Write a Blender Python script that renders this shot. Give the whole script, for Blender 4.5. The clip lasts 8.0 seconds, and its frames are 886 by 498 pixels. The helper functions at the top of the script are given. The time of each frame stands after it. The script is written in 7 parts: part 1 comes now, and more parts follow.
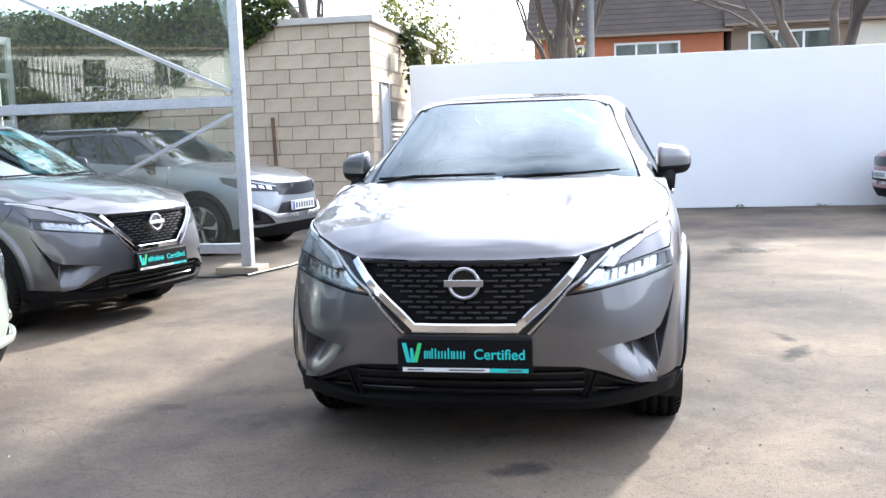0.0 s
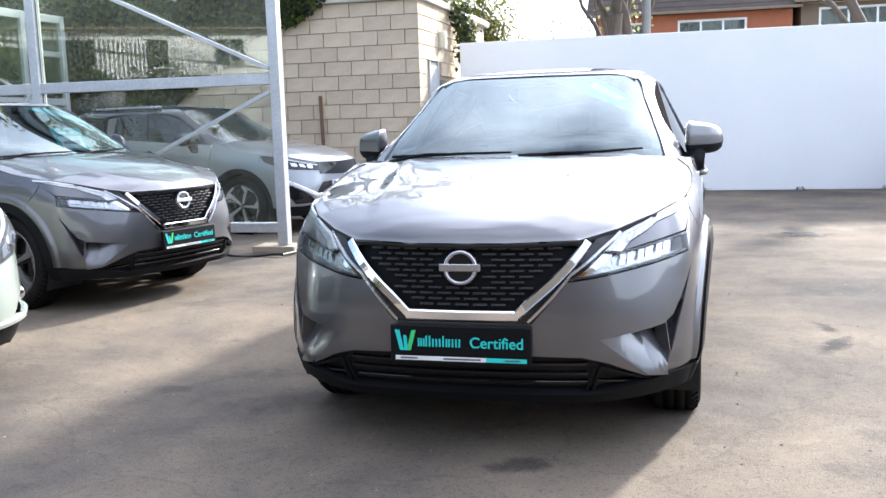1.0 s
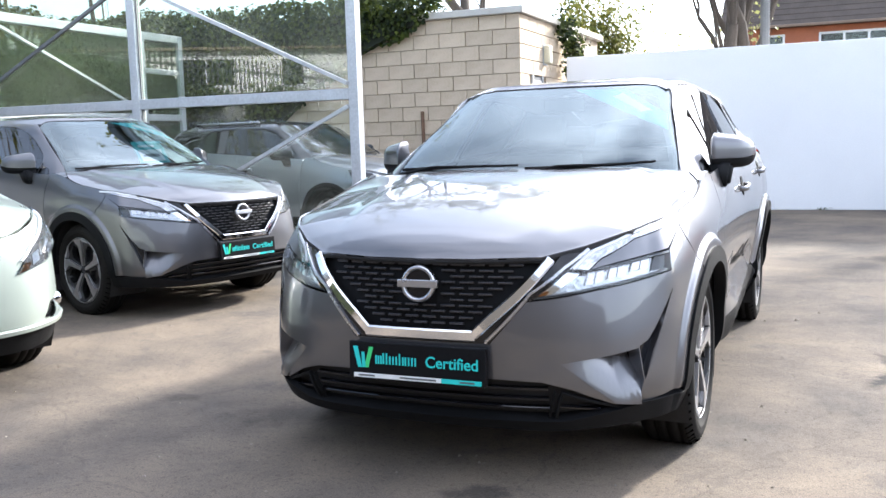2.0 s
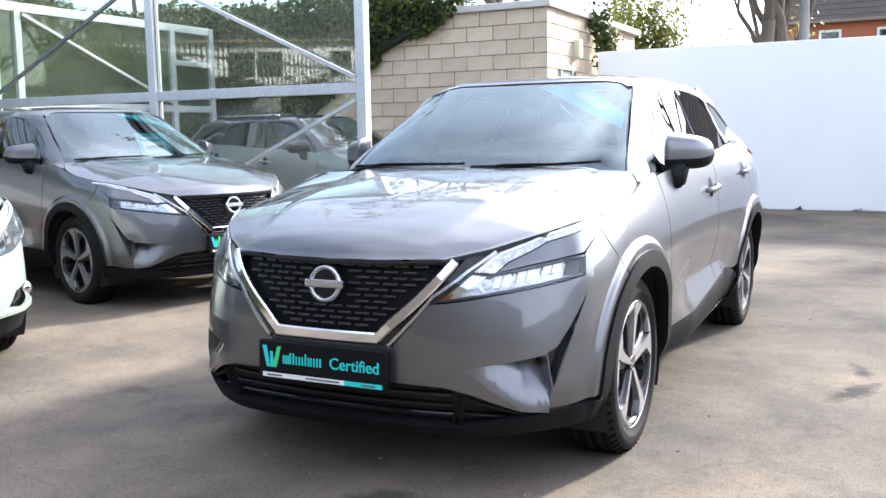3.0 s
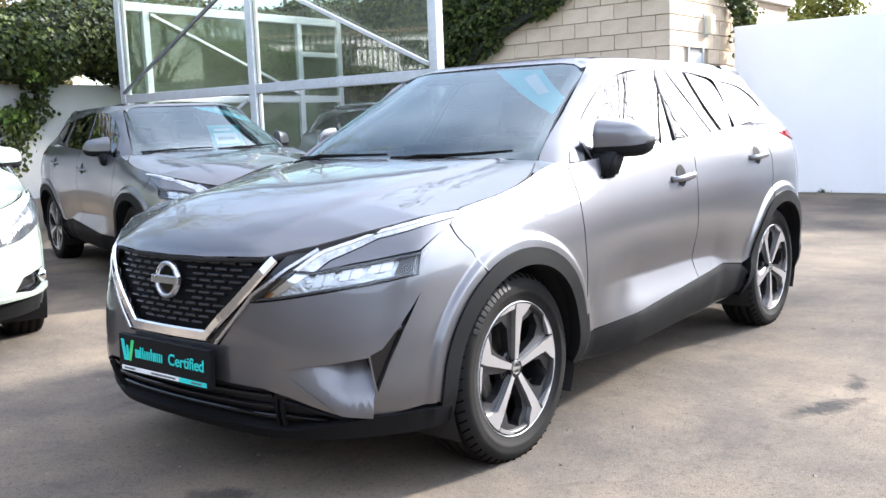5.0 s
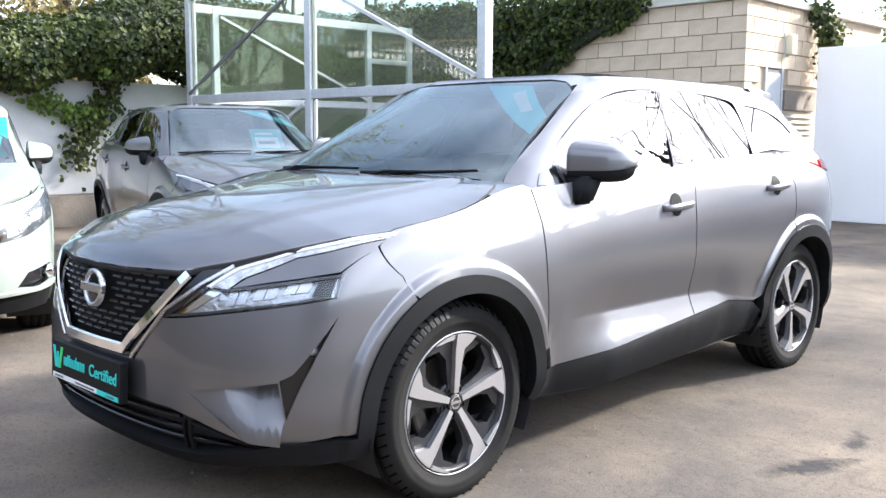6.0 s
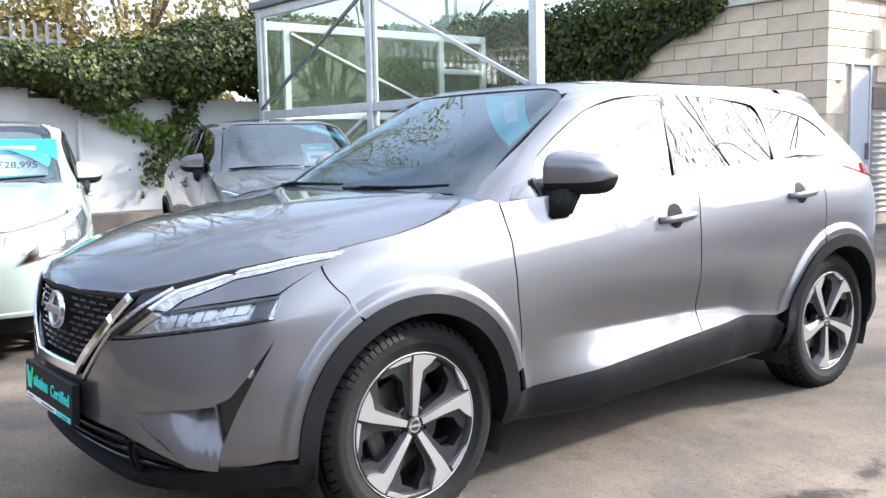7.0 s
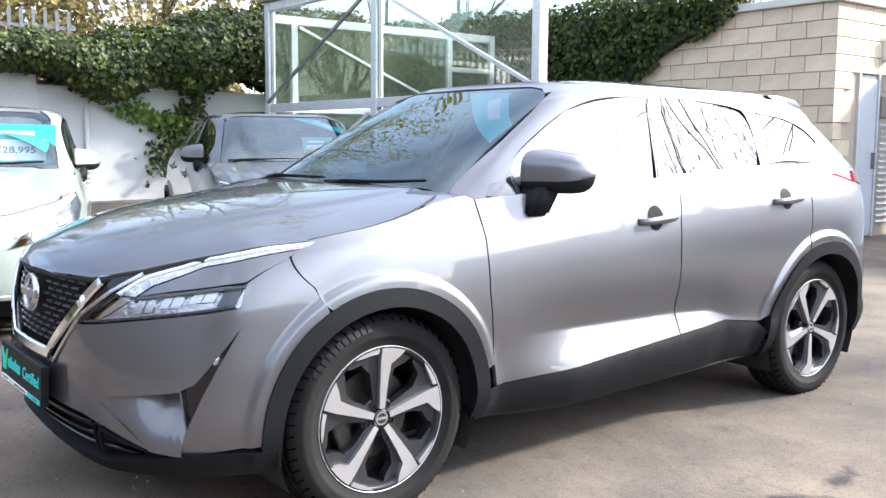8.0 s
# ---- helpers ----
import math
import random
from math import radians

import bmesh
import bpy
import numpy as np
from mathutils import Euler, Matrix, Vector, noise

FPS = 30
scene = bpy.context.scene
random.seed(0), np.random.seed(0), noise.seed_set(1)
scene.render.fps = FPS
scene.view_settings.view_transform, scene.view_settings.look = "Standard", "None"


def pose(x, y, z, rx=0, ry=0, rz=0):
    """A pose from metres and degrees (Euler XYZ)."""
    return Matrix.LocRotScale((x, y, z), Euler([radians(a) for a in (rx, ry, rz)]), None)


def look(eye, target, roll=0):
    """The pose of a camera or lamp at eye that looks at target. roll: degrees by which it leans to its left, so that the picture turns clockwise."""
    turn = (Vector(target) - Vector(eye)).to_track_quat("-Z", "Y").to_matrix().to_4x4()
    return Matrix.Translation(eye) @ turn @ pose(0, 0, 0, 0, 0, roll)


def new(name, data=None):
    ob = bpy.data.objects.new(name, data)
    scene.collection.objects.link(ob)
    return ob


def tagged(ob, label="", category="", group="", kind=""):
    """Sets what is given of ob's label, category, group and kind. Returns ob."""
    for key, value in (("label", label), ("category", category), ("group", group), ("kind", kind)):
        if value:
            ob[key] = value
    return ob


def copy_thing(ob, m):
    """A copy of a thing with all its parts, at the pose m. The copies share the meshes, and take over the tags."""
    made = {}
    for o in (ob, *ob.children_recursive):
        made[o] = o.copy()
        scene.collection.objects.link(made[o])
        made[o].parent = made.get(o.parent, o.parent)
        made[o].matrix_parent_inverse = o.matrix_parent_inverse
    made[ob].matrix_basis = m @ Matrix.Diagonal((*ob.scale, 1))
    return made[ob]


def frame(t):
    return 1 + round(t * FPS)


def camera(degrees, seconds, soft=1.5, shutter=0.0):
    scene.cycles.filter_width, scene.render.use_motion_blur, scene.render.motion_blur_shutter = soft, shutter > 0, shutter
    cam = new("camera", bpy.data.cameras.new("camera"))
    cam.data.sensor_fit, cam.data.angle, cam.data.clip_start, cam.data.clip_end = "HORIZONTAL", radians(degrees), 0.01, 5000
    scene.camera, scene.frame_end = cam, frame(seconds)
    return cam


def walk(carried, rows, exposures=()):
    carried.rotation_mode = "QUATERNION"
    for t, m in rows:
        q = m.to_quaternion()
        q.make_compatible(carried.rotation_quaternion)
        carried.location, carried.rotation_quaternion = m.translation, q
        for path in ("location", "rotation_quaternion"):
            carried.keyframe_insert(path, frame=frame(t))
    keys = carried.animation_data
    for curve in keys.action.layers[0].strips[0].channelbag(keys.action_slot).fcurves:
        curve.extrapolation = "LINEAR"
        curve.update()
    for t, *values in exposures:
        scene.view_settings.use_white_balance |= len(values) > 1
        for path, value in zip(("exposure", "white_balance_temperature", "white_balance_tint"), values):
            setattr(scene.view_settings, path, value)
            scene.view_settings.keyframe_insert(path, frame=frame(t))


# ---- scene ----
cam = camera(51.0, 8.0)
PATH = [
    (0, (0.592, -4.418, 1.312), (0.221, -2.466, 1.075), -1.8),
    (0.5, (0.668, -4.354, 1.297), (0.214, -2.421, 1.06), -2.4),
    (1, (0.798, -4.171, 1.288), (0.295, -2.255, 1.013), -1.7),
    (1.5, (1.032, -3.995, 1.262), (0.476, -2.09, 1.016), -3.1),
    (1.7, (1.186, -3.925, 1.243), (0.521, -2.053, 1.014), -3.0),
    (2.8, (1.705, -3.628, 1.266), (0.831, -1.847, 1.015), -0.9),
    (3, (1.813, -3.556, 1.253), (0.916, -1.785, 1.01), -1.0),
    (3.5, (2.165, -3.411, 1.269), (1.098, -1.733, 1.057), 0.8),
    (4, (2.37, -3.205, 1.238), (1.201, -1.601, 0.994), 0.3),
    (4.5, (2.556, -2.995, 1.251), (1.388, -1.401, 0.941), -0.5),
    (4.7, (2.639, -2.904, 1.245), (1.447, -1.325, 0.951), -1.6),
    (5.8, (2.999, -2.372, 1.254), (1.625, -0.938, 1.016), 0.4),
    (6, (3.027, -2.267, 1.261), (1.63, -0.856, 1.019), 0.2),
    (6.5, (3.126, -2.051, 1.262), (1.651, -0.721, 1.027), -0.7),
    (7, (3.29, -1.821, 1.279), (1.739, -0.577, 1.056), -1.2),
    (7.5, (3.356, -1.737, 1.272), (1.767, -0.543, 1.049), -0.5),
    (8, (3.383, -1.726, 1.267), (1.818, -0.501, 1.041), 0.4),
]
walk(cam, [(t, look(e, a, r)) for t, e, a, r in PATH], exposures=[(0, 1.62), (0.5, 1.50), (1.5, 1.60), (3, 1.64), (4.5, 1.80), (6, 1.68), (8, 1.78)])

# ---- daylight ----
SUN_DIR = Vector((0.83, 1.85, 1.0)).normalized()
world = bpy.data.worlds.new("daylight")
scene.world = world
world.use_nodes = True
wn = world.node_tree.nodes
wl = world.node_tree.links
sky = wn.new("ShaderNodeTexSky")
sky.sky_type = "NISHITA"
sky.sun_disc = False
sky.sun_elevation = math.asin(SUN_DIR.z)
sky.sun_rotation = math.atan2(SUN_DIR.x, SUN_DIR.y)
sky.air_density = 1.0
sky.dust_density = 0.6
sky.ozone_density = 1.5
wn["Background"].inputs["Strength"].default_value = 0.108
# broken bright cloud over the whole sky
w_co = wn.new("ShaderNodeTexCoord")
w_no = wn.new("ShaderNodeTexNoise")
w_no.inputs["Scale"].default_value = 2.2
w_no.inputs["Detail"].default_value = 7.0
w_no.inputs["Roughness"].default_value = 0.55
w_no.inputs["Distortion"].default_value = 0.4
w_mr = wn.new("ShaderNodeMapRange")
w_mr.inputs["From Min"].default_value = 0.30
w_mr.inputs["From Max"].default_value = 0.66
w_mr.inputs["To Min"].default_value = 0.05
w_mr.inputs["To Max"].default_value = 0.9
w_mx = wn.new("ShaderNodeMix")
w_mx.data_type = "RGBA"
w_add = wn.new("ShaderNodeMix")
w_add.data_type, w_add.blend_type = "RGBA", "ADD"
w_add.inputs["Factor"].default_value = 1.0
# sunlit cloud glows towards the sun and fades away from it
w_nv = wn.new("ShaderNodeVectorMath")
w_nv.operation = "NORMALIZE"
wl.new(w_co.outputs["Generated"], w_nv.inputs[0])
w_dp = wn.new("ShaderNodeVectorMath")
w_dp.operation = "DOT_PRODUCT"
w_dp.inputs[1].default_value = SUN_DIR
wl.new(w_nv.outputs[0], w_dp.inputs[0])
w_gl = wn.new("ShaderNodeMapRange")
w_gl.inputs["From Min"].default_value = -0.5
w_gl.inputs["From Max"].default_value = 0.95
w_gl.inputs["To Min"].default_value = 0.75
w_gl.inputs["To Max"].default_value = 2.15
wl.new(w_dp.outputs["Value"], w_gl.inputs["Value"])
w_cl = wn.new("ShaderNodeVectorMath")
w_cl.operation = "SCALE"
w_cl.inputs[0].default_value = (6.4, 6.55, 7.4)
w_ps = wn.new("ShaderNodeMath")
w_ps.operation = "MAXIMUM"
w_ps.inputs[1].default_value = 0.0
wl.new(w_dp.outputs["Value"], w_ps.inputs[0])
w_pw = wn.new("ShaderNodeMath")
w_pw.operation = "POWER"
w_pw.inputs[1].default_value = 8.0
wl.new(w_ps.outputs[0], w_pw.inputs[0])
w_sum = wn.new("ShaderNodeMath")
w_sum.operation = "MULTIPLY_ADD"
w_sum.inputs[1].default_value = 4.0
wl.new(w_pw.outputs[0], w_sum.inputs[0])
wl.new(w_gl.outputs["Result"], w_sum.inputs[2])
wl.new(w_sum.outputs[0], w_cl.inputs["Scale"])
wl.new(w_cl.outputs[0], w_add.inputs["B"])
wl.new(sky.outputs["Color"], w_add.inputs["A"])
wl.new(w_add.outputs["Result"], w_mx.inputs["B"])
wl.new(w_co.outputs["Generated"], w_no.inputs["Vector"])
wl.new(w_no.outputs["Fac"], w_mr.inputs["Value"])
# the sky is clear low in the west
w_sx = wn.new("ShaderNodeSeparateXYZ")
wl.new(w_nv.outputs[0], w_sx.inputs[0])
w_cv = wn.new("ShaderNodeMapRange")
w_cv.inputs["From Min"].default_value = -0.75
w_cv.inputs["From Max"].default_value = -0.15
w_cv.inputs["To Min"].default_value = 0.3
w_cv.inputs["To Max"].default_value = 1.0
wl.new(w_sx.outputs["X"], w_cv.inputs["Value"])
w_fc = wn.new("ShaderNodeMath")
w_fc.operation = "MULTIPLY"
wl.new(w_mr.outputs["Result"], w_fc.inputs[0])
wl.new(w_cv.outputs["Result"], w_fc.inputs[1])
wl.new(w_fc.outputs[0], w_mx.inputs["Factor"])
wl.new(sky.outputs["Color"], w_mx.inputs["A"])
wl.new(w_mx.outputs["Result"], wn["Background"].inputs["Color"])

sun_data = bpy.data.lights.new("sun", "SUN")
sun_data.energy = 5.0
sun_data.angle = radians(4)
sun_data.color = (1.0, 0.96, 0.90)
sun = new("sun", sun_data)
sun.matrix_world = look(SUN_DIR * 50, (0, 0, 0))

# ---- building helpers ----
def part(name, bm, material, parent=None, label="", smooth=False):
    """One mesh object out of a bmesh, under a thing or a part."""
    me = bpy.data.meshes.new(name)
    bm.to_mesh(me)
    bm.free()
    ob = new(name, me)
    me.materials.append(material)
    if smooth:
        me.shade_smooth()
    if parent is not None:
        ob.parent = parent
    if label:
        ob["label"] = label
    return ob


def thing(name, m, label, category, group="", kind=""):
    ob = new(name)
    ob.empty_display_size = 0.1
    ob.matrix_world = m
    return tagged(ob, label, category, group, kind)


def structure(ob, label, category=""):
    return tagged(ob, label, category, kind="structure")


def box(bm, x0, x1, y0, y1, z0, z1, bevel=0.0, m=None):
    """A box between two corners, its edges rounded off by bevel."""
    g = bmesh.ops.create_cube(bm, size=1.0)
    vs = g["verts"]
    bmesh.ops.scale(bm, verts=vs, vec=(x1 - x0, y1 - y0, z1 - z0))
    bmesh.ops.translate(bm, verts=vs, vec=((x0 + x1) / 2, (y0 + y1) / 2, (z0 + z1) / 2))
    if bevel:
        es = list({e for v in vs for e in v.link_edges})
        r = bmesh.ops.bevel(bm, geom=es, offset=bevel, segments=2, affect="EDGES", profile=0.5)
        vs = list({v for f in r["faces"] for v in f.verts} | {v for v in vs if v.is_valid})
    if m is not None:
        bmesh.ops.transform(bm, matrix=m, verts=vs)
    return vs


def boxed(name, x0, x1, y0, y1, z0, z1, material, parent=None, bevel=0.0, label=""):
    bm = bmesh.new()
    box(bm, x0, x1, y0, y1, z0, z1, bevel)
    return part(name, bm, material, parent, label)


def tube(bm, points, radii, sides=8, caps=True):
    """A tapered tube along points."""
    pts = [Vector(p) for p in points]
    rings = []
    side = None
    for i, p in enumerate(pts):
        a = pts[max(i - 1, 0)]
        b = pts[min(i + 1, len(pts) - 1)]
        d = (b - a).normalized()
        if side is None:
            side = d.orthogonal().normalized()
        else:
            side = (side - d * side.dot(d))
            side = side.normalized() if side.length > 1e-6 else d.orthogonal().normalized()
        up = d.cross(side)
        r = radii[i] if isinstance(radii, (list, tuple)) else radii
        rings.append([bm.verts.new(p + (side * math.cos(k * math.tau / sides) + up * math.sin(k * math.tau / sides)) * r) for k in range(sides)])
    for a, b in zip(rings, rings[1:]):
        for k in range(sides):
            bm.faces.new((a[k], a[(k + 1) % sides], b[(k + 1) % sides], b[k]))
    if caps:
        bm.faces.new(rings[0][::-1])
        bm.faces.new(rings[-1])


def lathe(bm, profile, sides=48, axis="x", closed=False):
    """A body of revolution about the x axis out of (x, r) pairs."""
    rings = []
    for x, r in profile:
        rings.append([bm.verts.new((x, r * math.cos(k * math.tau / sides), r * math.sin(k * math.tau / sides))) for k in range(sides)])
    pairs = list(zip(rings, rings[1:]))
    if closed:
        pairs.append((rings[-1], rings[0]))
    for a, b in pairs:
        for k in range(sides):
            bm.faces.new((a[k], a[(k + 1) % sides], b[(k + 1) % sides], b[k]))


def prism(bm, outline, depth, m):
    """An outline of (a, b) pairs pushed out by depth, laid by m."""
    lo = [bm.verts.new(m @ Vector((a, b, 0))) for a, b in outline]
    hi = [bm.verts.new(m @ Vector((a, b, depth))) for a, b in outline]
    bm.faces.new(lo[::-1])
    bm.faces.new(hi)
    n = len(outline)
    for i in range(n):
        bm.faces.new((lo[i], lo[(i + 1) % n], hi[(i + 1) % n], hi[i]))


# ---- materials ----
def shader(name, base, rough=0.6, metal=0.0, vary=0.15, scale=3.0, fine=60.0, bump=0.0, coat=0.0, tint=None, spec=0.5, each=0.0, rough_vary=0.1, coat_rough=0.03):
    """A surface with variation at two scales, fine relief, and, where each is set, a shade for every object."""
    mt = bpy.data.materials.new(name)
    mt.use_nodes = True
    n, l = mt.node_tree.nodes, mt.node_tree.links
    p = n["Principled BSDF"]
    p.inputs["Metallic"].default_value = metal
    p.inputs["Specular IOR Level"].default_value = spec
    p.inputs["Coat Weight"].default_value = coat
    p.inputs["Coat Roughness"].default_value = coat_rough
    p.inputs["Coat IOR"].default_value = 1.55
    co = n.new("ShaderNodeTexCoord")
    big = n.new("ShaderNodeTexNoise")
    big.inputs["Scale"].default_value = scale
    big.inputs["Detail"].default_value = 6.0
    big.inputs["Roughness"].default_value = 0.6
    small = n.new("ShaderNodeTexNoise")
    small.inputs["Scale"].default_value = fine
    small.inputs["Detail"].default_value = 4.0
    l.new(co.outputs["Object"], big.inputs["Vector"])
    l.new(co.outputs["Object"], small.inputs["Vector"])
    mixv = n.new("ShaderNodeMath")
    mixv.operation = "ADD"
    l.new(big.outputs["Fac"], mixv.inputs[0])
    l.new(small.outputs["Fac"], mixv.inputs[1])
    ramp = n.new("ShaderNodeMapRange")
    ramp.inputs["From Min"].default_value = 0.65
    ramp.inputs["From Max"].default_value = 1.35
    l.new(mixv.outputs[0], ramp.inputs["Value"])
    fac = ramp.outputs["Result"]
    mix = n.new("ShaderNodeMix")
    mix.data_type = "RGBA"
    dark = [c * (1 - vary) for c in base]
    light = [min(1, c * (1 + vary)) for c in (tint or base)]
    mix.inputs["A"].default_value = (*dark, 1)
    mix.inputs["B"].default_value = (*light, 1)
    l.new(fac, mix.inputs["Factor"])
    colour = mix.outputs["Result"]
    if each:
        info = n.new("ShaderNodeObjectInfo")
        val = n.new("ShaderNodeMapRange")
        val.inputs["To Min"].default_value = 1 - each
        val.inputs["To Max"].default_value = 1 + each
        l.new(info.outputs["Random"], val.inputs["Value"])
        hsv = n.new("ShaderNodeHueSaturation")
        l.new(val.outputs["Result"], hsv.inputs["Value"])
        l.new(colour, hsv.inputs["Color"])
        colour = hsv.outputs["Color"]
    l.new(colour, p.inputs["Base Color"])
    rr = n.new("ShaderNodeMapRange")
    rr.inputs["To Min"].default_value = max(0.0, rough - rough_vary)
    rr.inputs["To Max"].default_value = min(1.0, rough + rough_vary)
    l.new(big.outputs["Fac"], rr.inputs["Value"])
    l.new(rr.outputs["Result"], p.inputs["Roughness"])
    if bump:
        b = n.new("ShaderNodeBump")
        b.inputs["Strength"].default_value = 1.0
        b.inputs["Distance"].default_value = bump
        l.new(small.outputs["Fac"], b.inputs["Height"])
        l.new(b.outputs["Normal"], p.inputs["Normal"])
    return mt


def glass(name, tint, ior=1.5, haze=0.0, gloss=(1.0, 1.0, 1.0), dust=(0.42, 0.47, 0.40)):
    """A thin pane: what lies behind shows through its tint, and the sky is mirrored by the Fresnel law."""
    mt = bpy.data.materials.new(name)
    mt.use_nodes = True
    n, l = mt.node_tree.nodes, mt.node_tree.links
    n.remove(n["Principled BSDF"])
    out = n["Material Output"]
    clear = n.new("ShaderNodeBsdfTransparent")
    clear.inputs["Color"].default_value = (*tint, 1)
    gl = n.new("ShaderNodeBsdfGlossy")
    gl.inputs["Roughness"].default_value = 0.0
    gl.inputs["Color"].default_value = (*gloss, 1)
    # Fresnel's law by Schlick, the same from both sides of a thin pane
    lw = n.new("ShaderNodeLayerWeight")
    lw.inputs["Blend"].default_value = 0.5
    pw = n.new("ShaderNodeMath")
    pw.operation = "POWER"
    pw.inputs[1].default_value = 5.0
    l.new(lw.outputs["Facing"], pw.inputs[0])
    f0 = ((ior - 1) / (ior + 1)) ** 2
    fr = n.new("ShaderNodeMath")
    fr.operation = "MULTIPLY_ADD"
    fr.inputs[1].default_value = 1 - f0
    fr.inputs[2].default_value = f0
    l.new(pw.outputs[0], fr.inputs[0])
    mx = n.new("ShaderNodeMixShader")
    l.new(fr.outputs[0], mx.inputs["Fac"])
    base = clear.outputs[0]
    if haze:
        dirt = n.new("ShaderNodeBsdfDiffuse")
        dirt.inputs["Color"].default_value = (*dust, 1)
        tr = n.new("ShaderNodeBsdfTranslucent")
        tr.inputs["Color"].default_value = (*[c * 0.9 for c in dust], 1)
        ad = n.new("ShaderNodeAddShader")
        l.new(dirt.outputs[0], ad.inputs[0])
        l.new(tr.outputs[0], ad.inputs[1])
        co = n.new("ShaderNodeTexCoord")
        no = n.new("ShaderNodeTexNoise")
        no.inputs["Scale"].default_value = 1.3
        no.inputs["Detail"].default_value = 8.0
        l.new(co.outputs["Object"], no.inputs["Vector"])
        mr = n.new("ShaderNodeMapRange")
        mr.inputs["From Min"].default_value = 0.3
        mr.inputs["From Max"].default_value = 0.8
        mr.inputs["To Min"].default_value = haze * 0.4
        mr.inputs["To Max"].default_value = haze * 1.6
        l.new(no.outputs["Fac"], mr.inputs["Value"])
        hm = n.new("ShaderNodeMixShader")
        l.new(mr.outputs["Result"], hm.inputs["Fac"])
        l.new(clear.outputs[0], hm.inputs[1])
        l.new(ad.outputs[0], hm.inputs[2])
        base = hm.outputs[0]
    l.new(base, mx.inputs[1])
    l.new(gl.outputs[0], mx.inputs[2])
    l.new(mx.outputs[0], out.inputs["Surface"])
    return mt

# ---- surfaces ----
PAINT = shader("gunmetal paint", (0.126, 0.127, 0.137), rough=0.40, metal=0.85,  vary=0.05, scale=1.0, fine=900, bump=0.00002, coat=1.0, rough_vary=0.03)
PAINT_WHITE = shader("pearl white paint", (0.265, 0.305, 0.270), rough=0.35, metal=0.0, vary=0.03, scale=1.0, fine=900, coat=1.0, rough_vary=0.03)
PAINT_SILVER = shader("silver paint", (0.25, 0.27, 0.295), rough=0.36, metal=0.7, vary=0.04, scale=1.0, fine=900, coat=1.0, rough_vary=0.03)
PAINT_BLACK = shader("black gloss paint", (0.008, 0.008, 0.010), rough=0.2, vary=0.1, coat=1.0, rough_vary=0.04)
PAINT_RED = shader("dark red paint", (0.22, 0.015, 0.025), rough=0.3, metal=0.3, vary=0.05, coat=1.0, rough_vary=0.03)
PIANO = shader("gloss black trim", (0.006, 0.006, 0.008), rough=0.12, vary=0.2, scale=4, rough_vary=0.05)
CLAD = shader("grained black plastic", (0.008, 0.0085, 0.0095), rough=0.6, vary=0.2, scale=5, fine=400, bump=0.0004, spec=0.10)
SHELL = shader("dark underbody", (0.012, 0.012, 0.013), rough=0.8, vary=0.3, scale=6, fine=90)
CHROME = shader("chrome", (0.80, 0.81, 0.83), rough=0.07, metal=1.0, vary=0.03, scale=5, rough_vary=0.03)
SATIN = shader("satin silver metal", (0.55, 0.55, 0.57), rough=0.28, metal=1.0, vary=0.06, scale=8, rough_vary=0.06)
ALLOY = shader("machined alloy", (0.60, 0.60, 0.62), rough=0.30, metal=0.9, vary=0.05, scale=8, fine=300, coat=0.5, rough_vary=0.08)
ALLOY_DARK = shader("dark alloy lacquer", (0.010, 0.010, 0.011), rough=0.4, vary=0.2, scale=8, coat=0.1, spec=0.25)
ALLOY_GREY = shader("grey alloy lacquer", (0.010, 0.0105, 0.012), rough=0.4, metal=0.0, vary=0.15, scale=8, coat=0.1)
RUBBER = shader("tyre rubber", (0.009, 0.0088, 0.0085), rough=0.72, vary=0.25, scale=9, fine=250, bump=0.0004, tint=(0.015, 0.0142, 0.0135), spec=0.10)
SIDEWALL = shader("polished sidewall rubber", (0.006, 0.006, 0.006), rough=0.5, vary=0.2, scale=9, spec=0.2)
TREAD_GAP = shader("tread gap", (0.003, 0.003, 0.003), rough=0.95, vary=0.1, spec=0.0)
STEEL = shader("brake steel", (0.07, 0.065, 0.06), rough=0.45, metal=0.9, vary=0.25, scale=12)
CLOTH = shader("dark seat cloth", (0.03, 0.03, 0.034), rough=0.9, vary=0.2, scale=8, fine=500, bump=0.0006)
SCREEN_GLASS = glass("windscreen glass", (0.34, 0.41, 0.43), ior=2.3, gloss=(0.86, 0.98, 1.0))
CLEAR_SCREEN = glass("clear windscreen glass", (0.62, 0.72, 0.74), ior=1.9)
SIDE_GLASS = glass("side glass", (0.22, 0.26, 0.26), ior=2.1)
DARK_GLASS = glass("privacy glass", (0.05, 0.056, 0.06), ior=2.1)
GRILLE_DASH = shader("grey grille inlay", (0.07, 0.07, 0.076), rough=0.3, metal=0.9, vary=0.1, scale=8)
LENS = glass("lamp lens", (0.93, 0.95, 0.96), ior=1.45)
LENS_RED = glass("red lens", (0.75, 0.03, 0.03), ior=1.45)
LENS_AMBER = glass("amber lens", (0.75, 0.45, 0.16), ior=1.45)
LAMP_WHITE = shader("white lamp guide", (0.66, 0.68, 0.70), rough=0.15, vary=0.05, scale=20, coat=0.5)
LAMP_SILVER = shader("silvered lamp bowl", (0.46, 0.47, 0.48), rough=0.18, metal=0.9, vary=0.35, scale=22, fine=55, bump=0.004, rough_vary=0.1)
LAMP_DARK = shader("lamp bezel", (0.03, 0.032, 0.036), rough=0.25, vary=0.2, scale=20)
